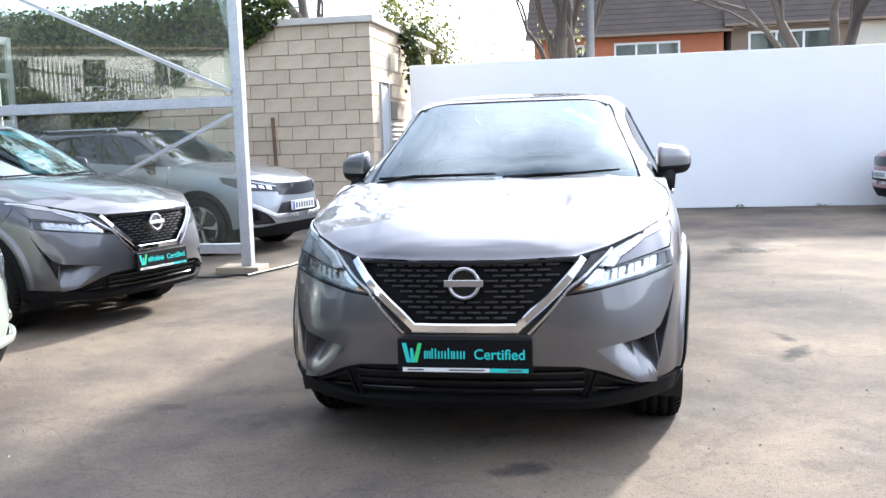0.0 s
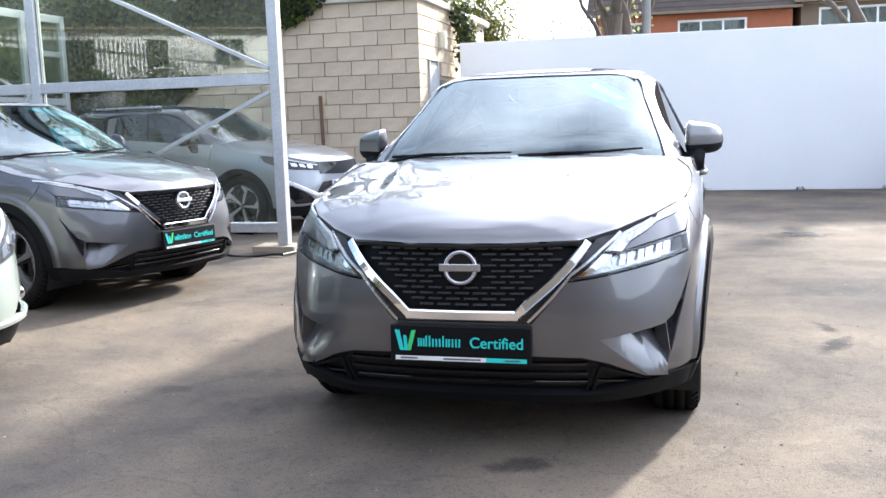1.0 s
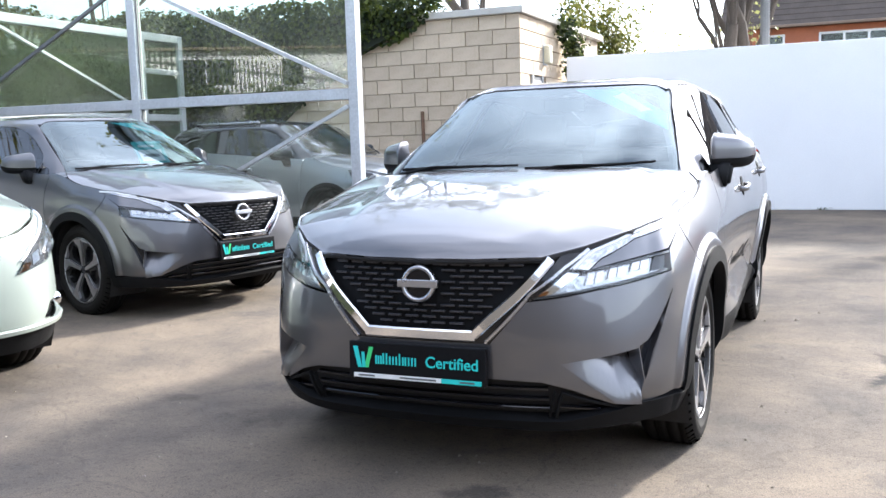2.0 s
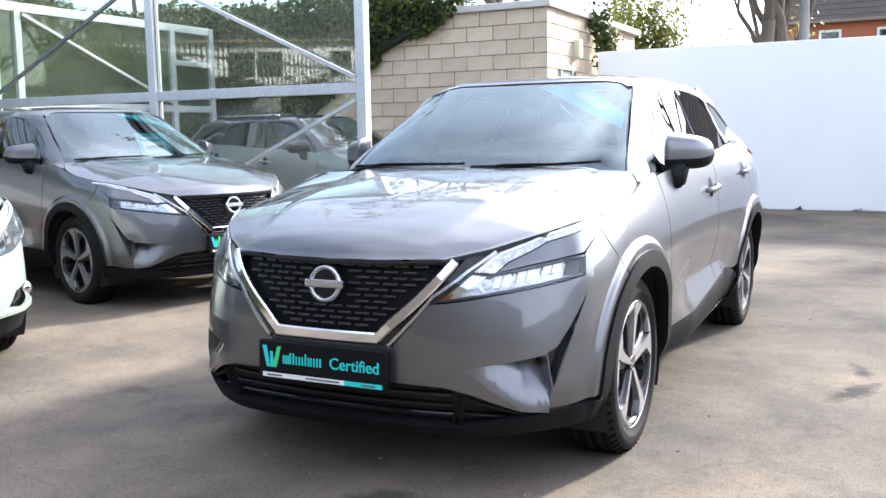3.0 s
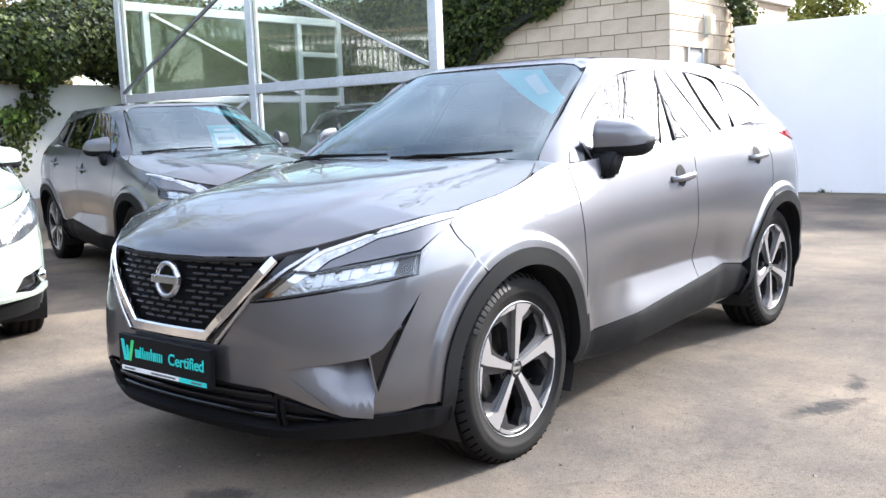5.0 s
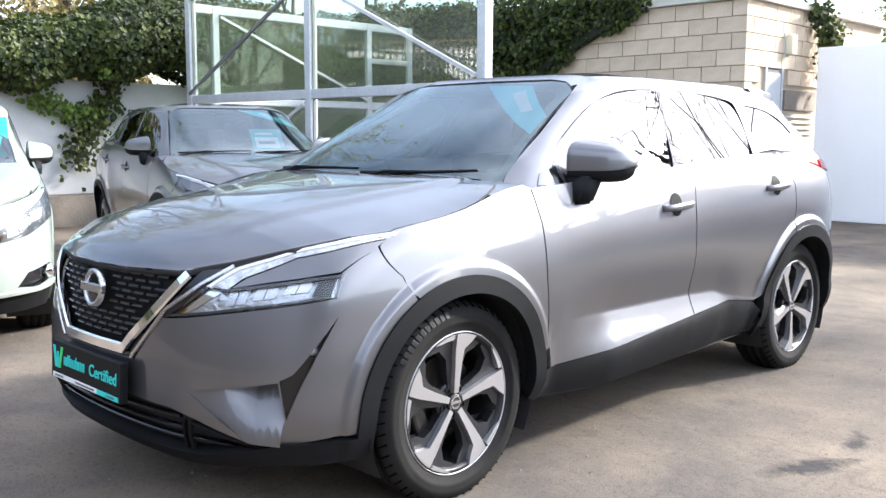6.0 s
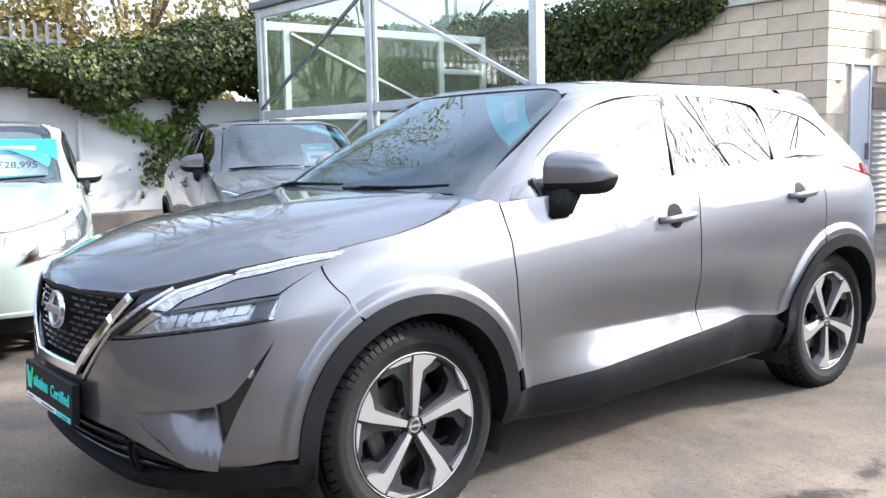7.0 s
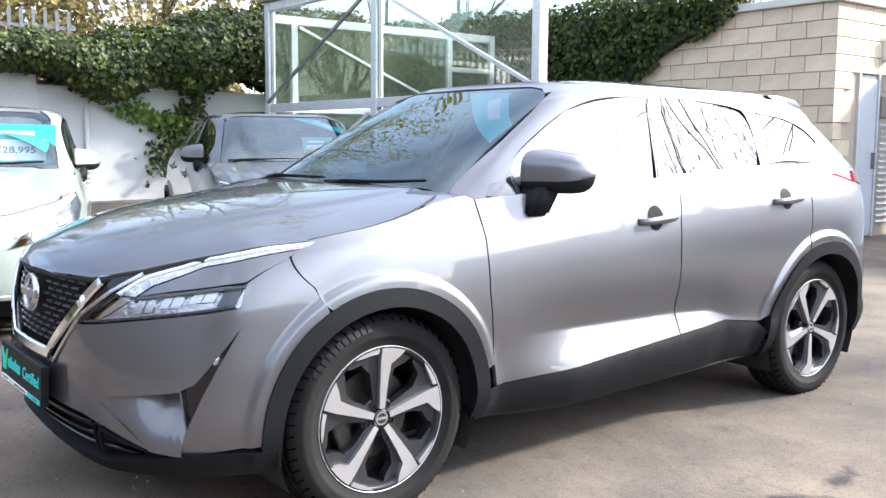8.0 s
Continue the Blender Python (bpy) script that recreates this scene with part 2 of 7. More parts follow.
TEAL = shader("teal print", (0.012, 0.42, 0.44), rough=0.45, vary=0.05, scale=10)
TEAL_FLASH = shader("bright teal film", (0.03, 0.66, 0.72), rough=0.4, vary=0.04, scale=10)
TEAL_TEXT = shader("turquoise print", (0.02, 0.62, 0.58), rough=0.45, vary=0.04, scale=10)
GREEN_TEXT = shader("green print", (0.05, 0.65, 0.20), rough=0.45, vary=0.04, scale=10)
PLATE_BLACK = shader("black plate", (0.005, 0.0055, 0.007), rough=0.45, vary=0.2, scale=10, spec=0.15)
WHITE_PRINT = shader("white print", (0.80, 0.82, 0.82), rough=0.5, vary=0.04, scale=10)
GREY_PRINT = shader("grey print", (0.12, 0.13, 0.14), rough=0.5, vary=0.1, scale=10)
PLATE_BLUE = shader("blue plate band", (0.02, 0.06, 0.35), rough=0.4, vary=0.05)

# ---- yard ----
def asphalt():
    """Worn asphalt: stone grain, dusty patches, oil stains, hairline cracks."""
    mt = bpy.data.materials.new("worn asphalt")
    mt.use_nodes = True
    n, l = mt.node_tree.nodes, mt.node_tree.links
    p = n["Principled BSDF"]
    p.inputs["Specular IOR Level"].default_value = 0.2
    co = n.new("ShaderNodeTexCoord")

    def noise_at(scale, detail=6.0, rough=0.6, warp=0.0):
        t = n.new("ShaderNodeTexNoise")
        t.inputs["Scale"].default_value = scale
        t.inputs["Detail"].default_value = detail
        t.inputs["Roughness"].default_value = rough
        t.inputs["Distortion"].default_value = warp
        l.new(co.outputs["Object"], t.inputs["Vector"])
        return t.outputs["Fac"]

    def ranged(v, a, b, c=0.0, d=1.0):
        r = n.new("ShaderNodeMapRange")
        for k, x in zip(("From Min", "From Max", "To Min", "To Max"), (a, b, c, d)):
            r.inputs[k].default_value = x
        l.new(v, r.inputs["Value"])
        return r.outputs["Result"]

    def mixed(f, a, b):
        m = n.new("ShaderNodeMix")
        m.data_type = "RGBA"
        l.new(f, m.inputs["Factor"])
        for k, x in (("A", a), ("B", b)):
            if isinstance(x, tuple):
                m.inputs[k].default_value = (*x, 1)
            else:
                l.new(x, m.inputs[k])
        return m.outputs["Result"]
    dust = mixed(ranged(noise_at(0.55, 9, 0.66, 0.15), 0.38, 0.72), (0.080, 0.071, 0.064), (0.228, 0.184, 0.140))
    stain = mixed(ranged(noise_at(1.7, 8, 0.66, 0.3), 0.56, 0.70, 0, 0.7), dust, (0.070, 0.066, 0.063))
    # oil and damp spots, each where it lies in the yard
    for x, y, rx, ry, turn, strength in ((.21, -.87, .17, .09, 20, .75), (-1.65, -.16, .11, .08, 0, .5), (1.60, 1.18, .08, .24, -25, 1.0), (1.62, 1.58, .06, .18, 15, .9), (1.9, 2.85, .40, .22, 10, .5), (-.95, -.25, .35, .20, 30, .55), (2.3, 4.1, .6, .25, -15, .45), (1.95, 5.95, .5, .3, 10, .7), (1.95, 6.4, .12, .5, 5, .6)):
        mp = n.new("ShaderNodeMapping")
        mp.vector_type = "TEXTURE"
        mp.inputs["Location"].default_value = (x, y, 0)
        mp.inputs["Rotation"].default_value = (0, 0, radians(turn))
        mp.inputs["Scale"].default_value = (rx, ry, 1)
        l.new(co.outputs["Object"], mp.inputs["Vector"])
        ln = n.new("ShaderNodeVectorMath")
        ln.operation = "LENGTH"
        l.new(mp.outputs[0], ln.inputs[0])
        sm = n.new("ShaderNodeMath")
        sm.operation = "MULTIPLY_ADD"
        sm.inputs[1].default_value = 2.6
        l.new(noise_at(7.0, 7, 0.7, 0.5), sm.inputs[0])
        l.new(ln.outputs["Value"], sm.inputs[2])
        stain = mixed(ranged(sm.outputs[0], 1.65, 2.35, strength, 0.0), stain, (0.036, 0.034, 0.033))
    fine = noise_at(150.0, 3, 0.7)
    stones = mixed(ranged(fine, 0.34, 0.66), (0.72, 0.72, 0.73), (1.28, 1.26, 1.22))
    pits = mixed(ranged(noise_at(42.0, 6, 0.7), 0.30, 0.47), (0.58, 0.57, 0.57), (1.06, 1.06, 1.05))
    gm = n.new("ShaderNodeMix")
    gm.data_type, gm.blend_type = "RGBA", "MULTIPLY"
    gm.inputs["Factor"].default_value = 1.0
    l.new(stones, gm.inputs["A"])
    l.new(pits, gm.inputs["B"])
    grain = gm.outputs["Result"]
    mu = n.new("ShaderNodeMix")
    mu.data_type, mu.blend_type = "RGBA", "MULTIPLY"
    mu.inputs["Factor"].default_value = 1.0
    l.new(stain, mu.inputs["A"])
    l.new(grain, mu.inputs["B"])
    cr = n.new("ShaderNodeTexVoronoi")
    cr.feature = "DISTANCE_TO_EDGE"
    cr.inputs["Scale"].default_value = 0.42
    wob = n.new("ShaderNodeTexNoise")
    wob.inputs["Scale"].default_value = 2.6
    wob.inputs["Detail"].default_value = 8.0
    l.new(co.outputs["Object"], wob.inputs["Vector"])
    off = n.new("ShaderNodeVectorMath")
    off.operation = "MULTIPLY_ADD"
    off.inputs[1].default_value = (0.5, 0.5, 0.5)
    l.new(wob.outputs["Color"], off.inputs[0])
    l.new(co.outputs["Object"], off.inputs[2])
    l.new(off.outputs[0], cr.inputs["Vector"])
    cracked = mixed(ranged(cr.outputs["Distance"], 0.0, 0.006, 0.25, 0.0), mu.outputs["Result"], (0.045, 0.043, 0.042))
    l.new(cracked, p.inputs["Base Color"])
    l.new(ranged(noise_at(1.7, 7, 0.6, 1.2), 0.58, 0.74, 0.95, 0.80), p.inputs["Roughness"])
    b1 = n.new("ShaderNodeBump")
    b1.inputs["Distance"].default_value = 0.003
    b1.inputs["Strength"].default_value = 0.8
    l.new(fine, b1.inputs["Height"])
    b2 = n.new("ShaderNodeBump")
    b2.inputs["Distance"].default_value = 0.02
    b2.inputs["Strength"].default_value = 0.5
    l.new(noise_at(3.0, 6), b2.inputs["Height"])
    l.new(b1.outputs["Normal"], b2.inputs["Normal"])
    l.new(b2.outputs["Normal"], p.inputs["Normal"])
    return mt


GROUND = asphalt()
RENDER_WHITE = shader("white painted render", (0.87, 0.87, 0.87), rough=0.85, vary=0.05, scale=0.7, fine=60, bump=0.001)
# near-black brown for the added wall that blocks skylight
WALL_DARK = shader("dark sky blocker", (0.026, 0.022, 0.019), rough=0.8, vary=0.2, scale=1.5, fine=40)
RENDER_OLD = shader("weathered white render", (0.54, 0.54, 0.54), rough=0.9, vary=0.12, scale=1.3, fine=50, bump=0.002)
BLOCK = shader("concrete block", (0.50, 0.385, 0.265), rough=0.95, vary=0.18, scale=3, fine=120, bump=0.003, each=0.08, tint=(0.57, 0.475, 0.37))
MORTAR = shader("mortar", (0.38, 0.32, 0.25), rough=0.95, vary=0.15, scale=4, fine=90, bump=0.002)
CONCRETE = shader("cast concrete", (0.50, 0.48, 0.44), rough=0.9, vary=0.15, scale=2, fine=70, bump=0.002)
PLINTH = shader("stained concrete", (0.20, 0.17, 0.14), rough=0.95, vary=0.35, scale=2.5, fine=70, bump=0.003)
GALV = shader("galvanised steel", (0.50, 0.52, 0.54), rough=0.5, metal=0.45, vary=0.18, scale=7, fine=45)
GALV_DARK = shader("weathered steel", (0.16, 0.165, 0.17), rough=0.55, metal=0.4, vary=0.2, scale=7, fine=45)
SHELTER_GLASS = glass("dusty shelter glass", (0.80, 0.86, 0.81), ior=1.6, haze=0.035, dust=(0.20, 0.225, 0.19))
CLEAN_PANE = glass("clear shelter glass", (0.90, 0.93, 0.92), ior=1.5, haze=0.02, dust=(0.20, 0.22, 0.20))
ALGAE_GLASS = glass("algae stained glass", (0.62, 0.69, 0.58), ior=1.5, haze=0.22, dust=(0.10, 0.13, 0.075))
DOOR_GREY = shader("grey steel door", (0.42, 0.44, 0.46), rough=0.5, vary=0.08, scale=4)
IRON = shader("cast iron", (0.03, 0.027, 0.024), rough=0.6, metal=0.5, vary=0.3, scale=12)
TIMBER = shader("weathered timber", (0.34, 0.29, 0.22), rough=0.9, vary=0.25, scale=6, fine=90, bump=0.002)
HOSE = shader("black hose", (0.015, 0.015, 0.016), rough=0.5, vary=0.2)
LAMP_CREAM = shader("yellowed lamp cover", (0.66, 0.62, 0.46), rough=0.4, vary=0.08)
RUST = shader("rusty steel", (0.14, 0.08, 0.05), rough=0.85, vary=0.3, scale=9)

bm = bmesh.new()
bmesh.ops.create_grid(bm, x_segments=40, y_segments=40, size=400)
structure(part("ground", bm, GROUND), "worn grey asphalt yard with dusty stains")


def wall(name, x0, x1, y0, y1, z0, z1, material, label, bevel=0.01):
    return structure(boxed(name, x0, x1, y0, y1, z0, z1, material, bevel=bevel), label)


wall("wall_back", -3.0, 16.0, 11.85, 12.07, 0, 2.60, RENDER_WHITE, "smooth white painted boundary wall")
wall("wall_left", -10.3, -10.0, -34, 12.4, 0.42, 2.02, RENDER_OLD, "weathered white boundary wall under ivy")
wall("wall_left_pier", -10.34, -9.93, -34, 1.75, 0.42, 2.16, RENDER_OLD, "thicker stretch of the white boundary wall")
wall("plinth_left", -10.4, -9.62, -34, 12.4, -.1, 0.42, PLINTH, "stained concrete plinth below the white wall")
tagged(boxed("drain_pipe", -9.99, -9.92, 2.36, 2.43, 0.42, 1.75, RENDER_OLD, bevel=.02), "white painted drain pipe on the boundary wall", "pipe")
# unseen wall, added to cut skylight and darken reflections on the car fronts
wall("wall_front", -7.0, 19.0, -10.3, -10.0, 0, 4.6, WALL_DARK, "unseen dark wall added to darken the car fronts")
wall("wall_right", 19.0, 19.3, -34, 12.07, 0, 2.4, RENDER_WHITE, "white painted wall closing the yard")


def block_shed():
    """Block-built shed: every block laid with its joint, slab roof, steel door, louvred vent and lamp."""
    sh = structure(boxed("block_shed", -13.0, -3.235, 9.985, 15.0, 0, 3.14, MORTAR), "shed of tan concrete blocks with a flat roof")
    rows = 14
    full, half = bpy.data.meshes.new("block"), bpy.data.meshes.new("block")
    for me, wd in ((full, .44), (half, .215)):
        b = bmesh.new()
        box(b, -wd / 2, wd / 2, -.03, .03, -.1075, .1075, .006)
        b.to_mesh(me)
        b.free()
        me.materials.append(BLOCK)

    def lay(me, x, y, z, turn):
        o = new("block", me)
        o.parent = sh
        o.matrix_basis = pose(x, y, z, 0, 0, turn)
    for r in range(rows):
        z = .1125 + r * .225
        # front, from the corner to where the ivy hides it
        x = -3.2
        first = r % 2 == 0
        wid = .44 if first else .215
        while x > -10.2:
            lay(full if wid == .44 else half, x - wid / 2, 9.978, z, 0)
            x -= wid + .01
            wid = .44
        y = 9.95
        wid = .215 if first else .44
        while y < 12.3:
            y1 = y + wid
            door = z < 2.25 and y1 > 10.60 and y < 11.22
            vent = z < 1.95 and y1 > 11.22
            if not door and not vent:
                lay(full if wid == .44 else half, -3.228, y + wid / 2, z, 90)
            y = y1 + .01
            wid = .44
    return sh


block_shed()
wall("roof_slab", -13.1, -3.13, 9.88, 15.1, 3.15, 3.26, CONCRETE, "pale concrete roof slab of the shed", .015)
sd = structure(thing("door_1", Matrix(), "grey steel door in the block shed", "door"), "grey steel door in the block shed")
boxed("opening", -3.26, -3.225, 10.60, 11.22, 0, 2.25, GALV_DARK, sd)
boxed("door_leaf", -3.235, -3.212, 10.64, 11.10, .02, 2.18, DOOR_GREY, sd, .006)
boxed("door_frame", -3.24, -3.20, 10.59, 10.635, 0, 2.26, GALV, sd, .004)
boxed("door_frame", -3.24, -3.20, 11.11, 11.16, 0, 2.26, GALV, sd, .004)
boxed("handle", -3.215, -3.16, 11.02, 11.05, .95, 1.18, GALV_DARK, sd, .006)
vt = structure(thing("vent_1", Matrix(), "grey louvred vent in the block shed", "vent"), "grey louvred vent in the block shed")
boxed("lintel", -3.27, -3.19, 11.20, 12.3, 1.66, 1.96, PLINTH, vt, .01)
boxed("backing", -3.30, -3.26, 11.24, 12.3, .15, 1.64, SHELL, vt)
for k in range(17):
    b = bmesh.new()
    box(b, -.045, .045, 11.26, 12.28, -.006, .006, 0, pose(-3.24, 0, .22 + k * .085, 0, 38, 0))
    part("slat", b, GALV, vt)
lamp = thing("bulkhead_lamp", Matrix(), "yellowed bulkhead lamp on the shed wall", "lamp")
boxed("cover", -3.20, -3.08, 11.14, 11.32, 2.46, 2.76, LAMP_CREAM, lamp, .03)
boxed("base", -3.2, -3.185, 11.12, 11.34, 2.44, 2.78, DOOR_GREY, lamp, .004)


def shelter():
    """Steel and glass shelter: front frame, side frame, panes, braces, timber foot."""
    sh = thing("glass_shelter", Matrix(), "galvanised steel and glass shelter with diagonal braces", "shelter")
    y = 4.55
    for x in (-3.16, -5.93, -8.62):
        boxed("post", x - .055, x + .055, y - .055, y + .055, 0.0 if x < -4 else .07, 3.2, GALV, sh, .008)
    boxed("rail", -8.565, -3.215, y - .045, y + .045, 1.69, 1.80, GALV, sh, .008)
    boxed("rail", -8.565, -3.215, y - .045, y + .045, 3.08, 3.20, GALV, sh, .008)
    boxed("roof_edge", -8.75, -3.05, y - .12, y + .12, 3.204, 3.30, GALV_DARK, sh, .01)
    boxed("rail", -8.565, -3.215, y - .045, y + .045, .20, .30, GALV, sh, .008)
    for x0, x1 in ((-8.565, -5.985), (-5.875, -3.215)):
        for z0, z1 in ((.30, 1.69), (1.80, 3.08)):
            o = boxed("pane", x0 + .012, x1 - .012, y - .004, y + .004, z0 + .012, z1 - .012, SHELTER_GLASS if z0 > 1 else CLEAN_PANE, sh)
            o.visible_shadow = False
            for a in (x0, x1 - .012):
                boxed("glazing_bead", a, a + .012, y - .018, y + .018, z0, z1, GALV_DARK, sh)
    for a, b, mt in (((-5.88, 3.06), (-3.21, 1.85), GALV), ((-8.56, 1.82), (-5.98, 3.06), GALV_DARK), ((-5.88, .40), (-3.21, 1.62), GALV), ((-8.56, .40), (-5.98, 1.62), GALV)):
        bm = bmesh.new()
        tube(bm, [(a[0], y - .075, a[1]), (b[0], y - .075, b[1])], .026, 4)
        part("brace", bm, mt, sh)
    # side frame running back
    x = -8.62
    for yy in (4.92, 7.75, 8.65):
        boxed("post", x - .05, x + .05, yy - .05, yy + .05, 0, 3.05, GALV, sh, .008)
    boxed("rail", x - .045, x + .045, 4.61, 8.6, 2.93, 3.05, GALV, sh, .008)
    boxed("rail", x - .04, x + .04, 4.61, 8.6, 1.69, 1.79, GALV, sh, .008)
    boxed("rail", x - .04, x + .04, 7.8, 8.6, 2.42, 2.50, GALV, sh, .008)
    for y0, y1 in ((4.62, 4.86), (4.98, 7.69), (7.81, 8.59)):
        o = boxed("pane", x - .004, x + .004, y0, y1, 1.80, 2.92, ALGAE_GLASS, sh)
        o.visible_shadow = False
        o = boxed("pane", x - .004, x + .004, y0, y1, .3, 1.68, ALGAE_GLASS, sh)
        o.visible_shadow = False
    bm = bmesh.new()
    tube(bm, [(x + .07, 4.98, 2.90), (x + .07, 7.69, 1.82)], .026, 4)
    part("brace", bm, GALV, sh)
    boxed("foot_block", -3.46, -3.00, 4.40, 4.72, 0, .07, TIMBER, sh, .008)
    return sh


shelter()
hose = bmesh.new()
hp = [(-4.05 + .13 * i, 4.28 - .02 * i + .05 * math.sin(i * 1.1), .016 + .012 * math.sin(i)) for i in range(9)] + [(-2.95, 4.5, .02), (-2.85, 4.9, .016), (-2.80, 5.5, .016), (-2.9, 6.2, .016), (-3.1, 7.2, .016)]
tube(hose, hp, .014, 8)
tagged(part("hose", hose, HOSE), "black hose lying on the asphalt", "hose")
bar = bmesh.new()
tube(bar, [(-4.75, 9.75, 0), (-4.85, 9.9, 1.72)], .03, 8)
tagged(part("steel_pole", bar, RUST), "rusty steel pole leaning on the block shed", "pole")


def drain_cover():
    d = thing("drain_cover", pose(1.98, 6.05, 0, 0, 0, 12), "cast iron drain grating set in the asphalt", "drain cover")
    boxed("grate_frame", -.17, .17, -.17, .17, -.02, .004, IRON, d, .002)
    for k in range(6):
        boxed("grate_bar", -.145, .145, -.140 + k * .050, -.114 + k * .050, .0042, .010, IRON, d, .002)


drain_cover()

# ---- plants ----
def leaf_shader(name, dark, light, gloss=0.55):
    mt = bpy.data.materials.new(name)
    mt.use_nodes = True
    n, l = mt.node_tree.nodes, mt.node_tree.links
    p = n["Principled BSDF"]
    p.inputs["Roughness"].default_value = gloss
    p.inputs["Specular IOR Level"].default_value = 0.35
    geo = n.new("ShaderNodeNewGeometry")
    ramp = n.new("ShaderNodeMix")
    ramp.data_type = "RGBA"
    ramp.inputs["A"].default_value = (*dark, 1)
    ramp.inputs["B"].default_value = (*light, 1)
    pw = n.new("ShaderNodeMath")
    pw.operation = "POWER"
    pw.inputs[1].default_value = 1.6
    l.new(geo.outputs["Random Per Island"], pw.inputs[0])
    l.new(pw.outputs[0], ramp.inputs["Factor"])
    l.new(ramp.outputs["Result"], p.inputs["Base Color"])
    tr = n.new("ShaderNodeBsdfTranslucent")
    l.new(ramp.outputs["Result"], tr.inputs["Color"])
    ms = n.new("ShaderNodeMixShader")
    ms.inputs["Fac"].default_value = 0.25
    l.new(p.outputs[0], ms.inputs[1])
    l.new(tr.outputs[0], ms.inputs[2])
    l.new(ms.outputs[0], n["Material Output"].inputs["Surface"])
    return mt


IVY = leaf_shader("ivy leaf", (0.012, 0.024, 0.006), (0.090, 0.115, 0.018))
IVY_YOUNG = leaf_shader("young ivy leaf", (0.07, 0.13, 0.02), (0.20, 0.30, 0.05))
BUSH = leaf_shader("yellow green leaf", (0.10, 0.12, 0.02), (0.34, 0.32, 0.07))
BUSH_BROWN = leaf_shader("yellow brown leaf", (0.11, 0.085, 0.025), (0.34, 0.27, 0.09))
SPRIG = leaf_shader("pale spring leaf", (0.22, 0.24, 0.08), (0.50, 0.48, 0.24))
# near-black colour stands in for the shade deep inside the ivy
CORE = shader("painted inner shade", (0.012, 0.016, 0.008), rough=1.0, vary=0.4, scale=9)
BARK = shader("grey bark", (0.075, 0.062, 0.052), rough=0.95, vary=0.3, scale=7, fine=60, bump=0.004)
TWIG = shader("bare twig", (0.10, 0.08, 0.062), rough=0.95, vary=0.3, scale=7)


def leaves_mesh(name, spots, size, material, rng, droop=0.6, parent=None):
    """Folded pointed leaves at (point, outward) spots, in one mesh."""
    n = len(spots)
    pos = np.array([s[0] for s in spots])
    out = np.array([s[1] for s in spots])
    out = out / np.linalg.norm(out, axis=1, keepdims=True) + rng.normal(0, .45, (n, 3))
    out /= np.linalg.norm(out, axis=1, keepdims=True)
    down = np.tile((0, 0, -droop), (n, 1)) + rng.normal(0, .6, (n, 3))
    ax = down - out * (down * out).sum(1, keepdims=True)
    ax /= np.linalg.norm(ax, axis=1, keepdims=True)
    side = np.cross(out, ax)
    sz = size * rng.uniform(.6, 1.35, (n, 1))
    v = np.stack([pos, pos + ax * sz * .5 + side * sz * .42 + out * sz * .10, pos + ax * sz, pos + ax * sz * .5 - side * sz * .42 + out * sz * .10], 1)
    idx = np.arange(n)[:, None] * 4
    faces = np.concatenate([idx + (0, 1, 2), idx + (0, 2, 3)], 1).reshape(-1, 3)
    me = bpy.data.meshes.new(name)
    me.from_pydata(v.reshape(-1, 3).tolist(), [], faces.tolist())
    me.materials.append(material)
    ob = new(name, me)
    if parent is not None:
        ob.parent = parent
    return ob


def lump(p):
    return noise.noise(Vector(p) * 1.1) * .6 + noise.noise(Vector(p) * 2.7) * .4


def hedge(name, axis, span, base, top, mid, thick, count, size, label, seed, under=None):
    """Ivy heaped along a wall: a core coloured near-black as inner shade, and a coat of leaves. axis 0 runs along x, 1
    along y.
    """
    rng = np.random.default_rng(seed)
    h = thing(name, Matrix(), label, "ivy hedge", kind="stuff")
    bm = bmesh.new()
    k = max(8, int((span[1] - span[0]) / .35))
    rows = []
    for i in range(k + 1):
        a = span[0] + (span[1] - span[0]) * i / k
        t0, t1 = base(a), top(a)
        ring = []
        for j in range(10):
            g = j * math.tau / 10
            off, zz = math.cos(g) * thick * .72, (t0 + t1) / 2 + math.sin(g) * (t1 - t0) / 2 * .86
            q = 1 + .22 * lump((a, off, zz))
            p = (a, mid + off * q, zz) if axis == 0 else (mid + off * q, a, zz)
            ring.append(bm.verts.new(p))
        rows.append(ring)
    for a, b in zip(rows, rows[1:]):
        for j in range(10):
            bm.faces.new((a[j], a[(j + 1) % 10], b[(j + 1) % 10], b[j]))
    bm.faces.new(rows[0])
    bm.faces.new(rows[-1])
    bmesh.ops.recalc_face_normals(bm, faces=bm.faces)
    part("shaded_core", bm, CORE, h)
    spots = []
    while len(spots) < count:
        a = rng.uniform(*span)
        g = rng.uniform(0, math.tau)
        t0, t1 = base(a), top(a)
        zz = (t0 + t1) / 2 + math.sin(g) * (t1 - t0) / 2
        off = math.cos(g) * thick
        q = 1 + .28 * lump((a, off, zz)) + rng.normal(0, .06)
        off *= q
        zz = (t0 + t1) / 2 + (zz - (t0 + t1) / 2) * q
        o = (0, math.cos(g), math.sin(g) * .8 + .3) if axis == 0 else (math.cos(g), 0, math.sin(g) * .8 + .3)
        spots.append(((a, mid + off, zz) if axis == 0 else (mid + off, a, zz), o))
    leaves_mesh("leaves", spots, size, IVY, rng, parent=h)
    return h


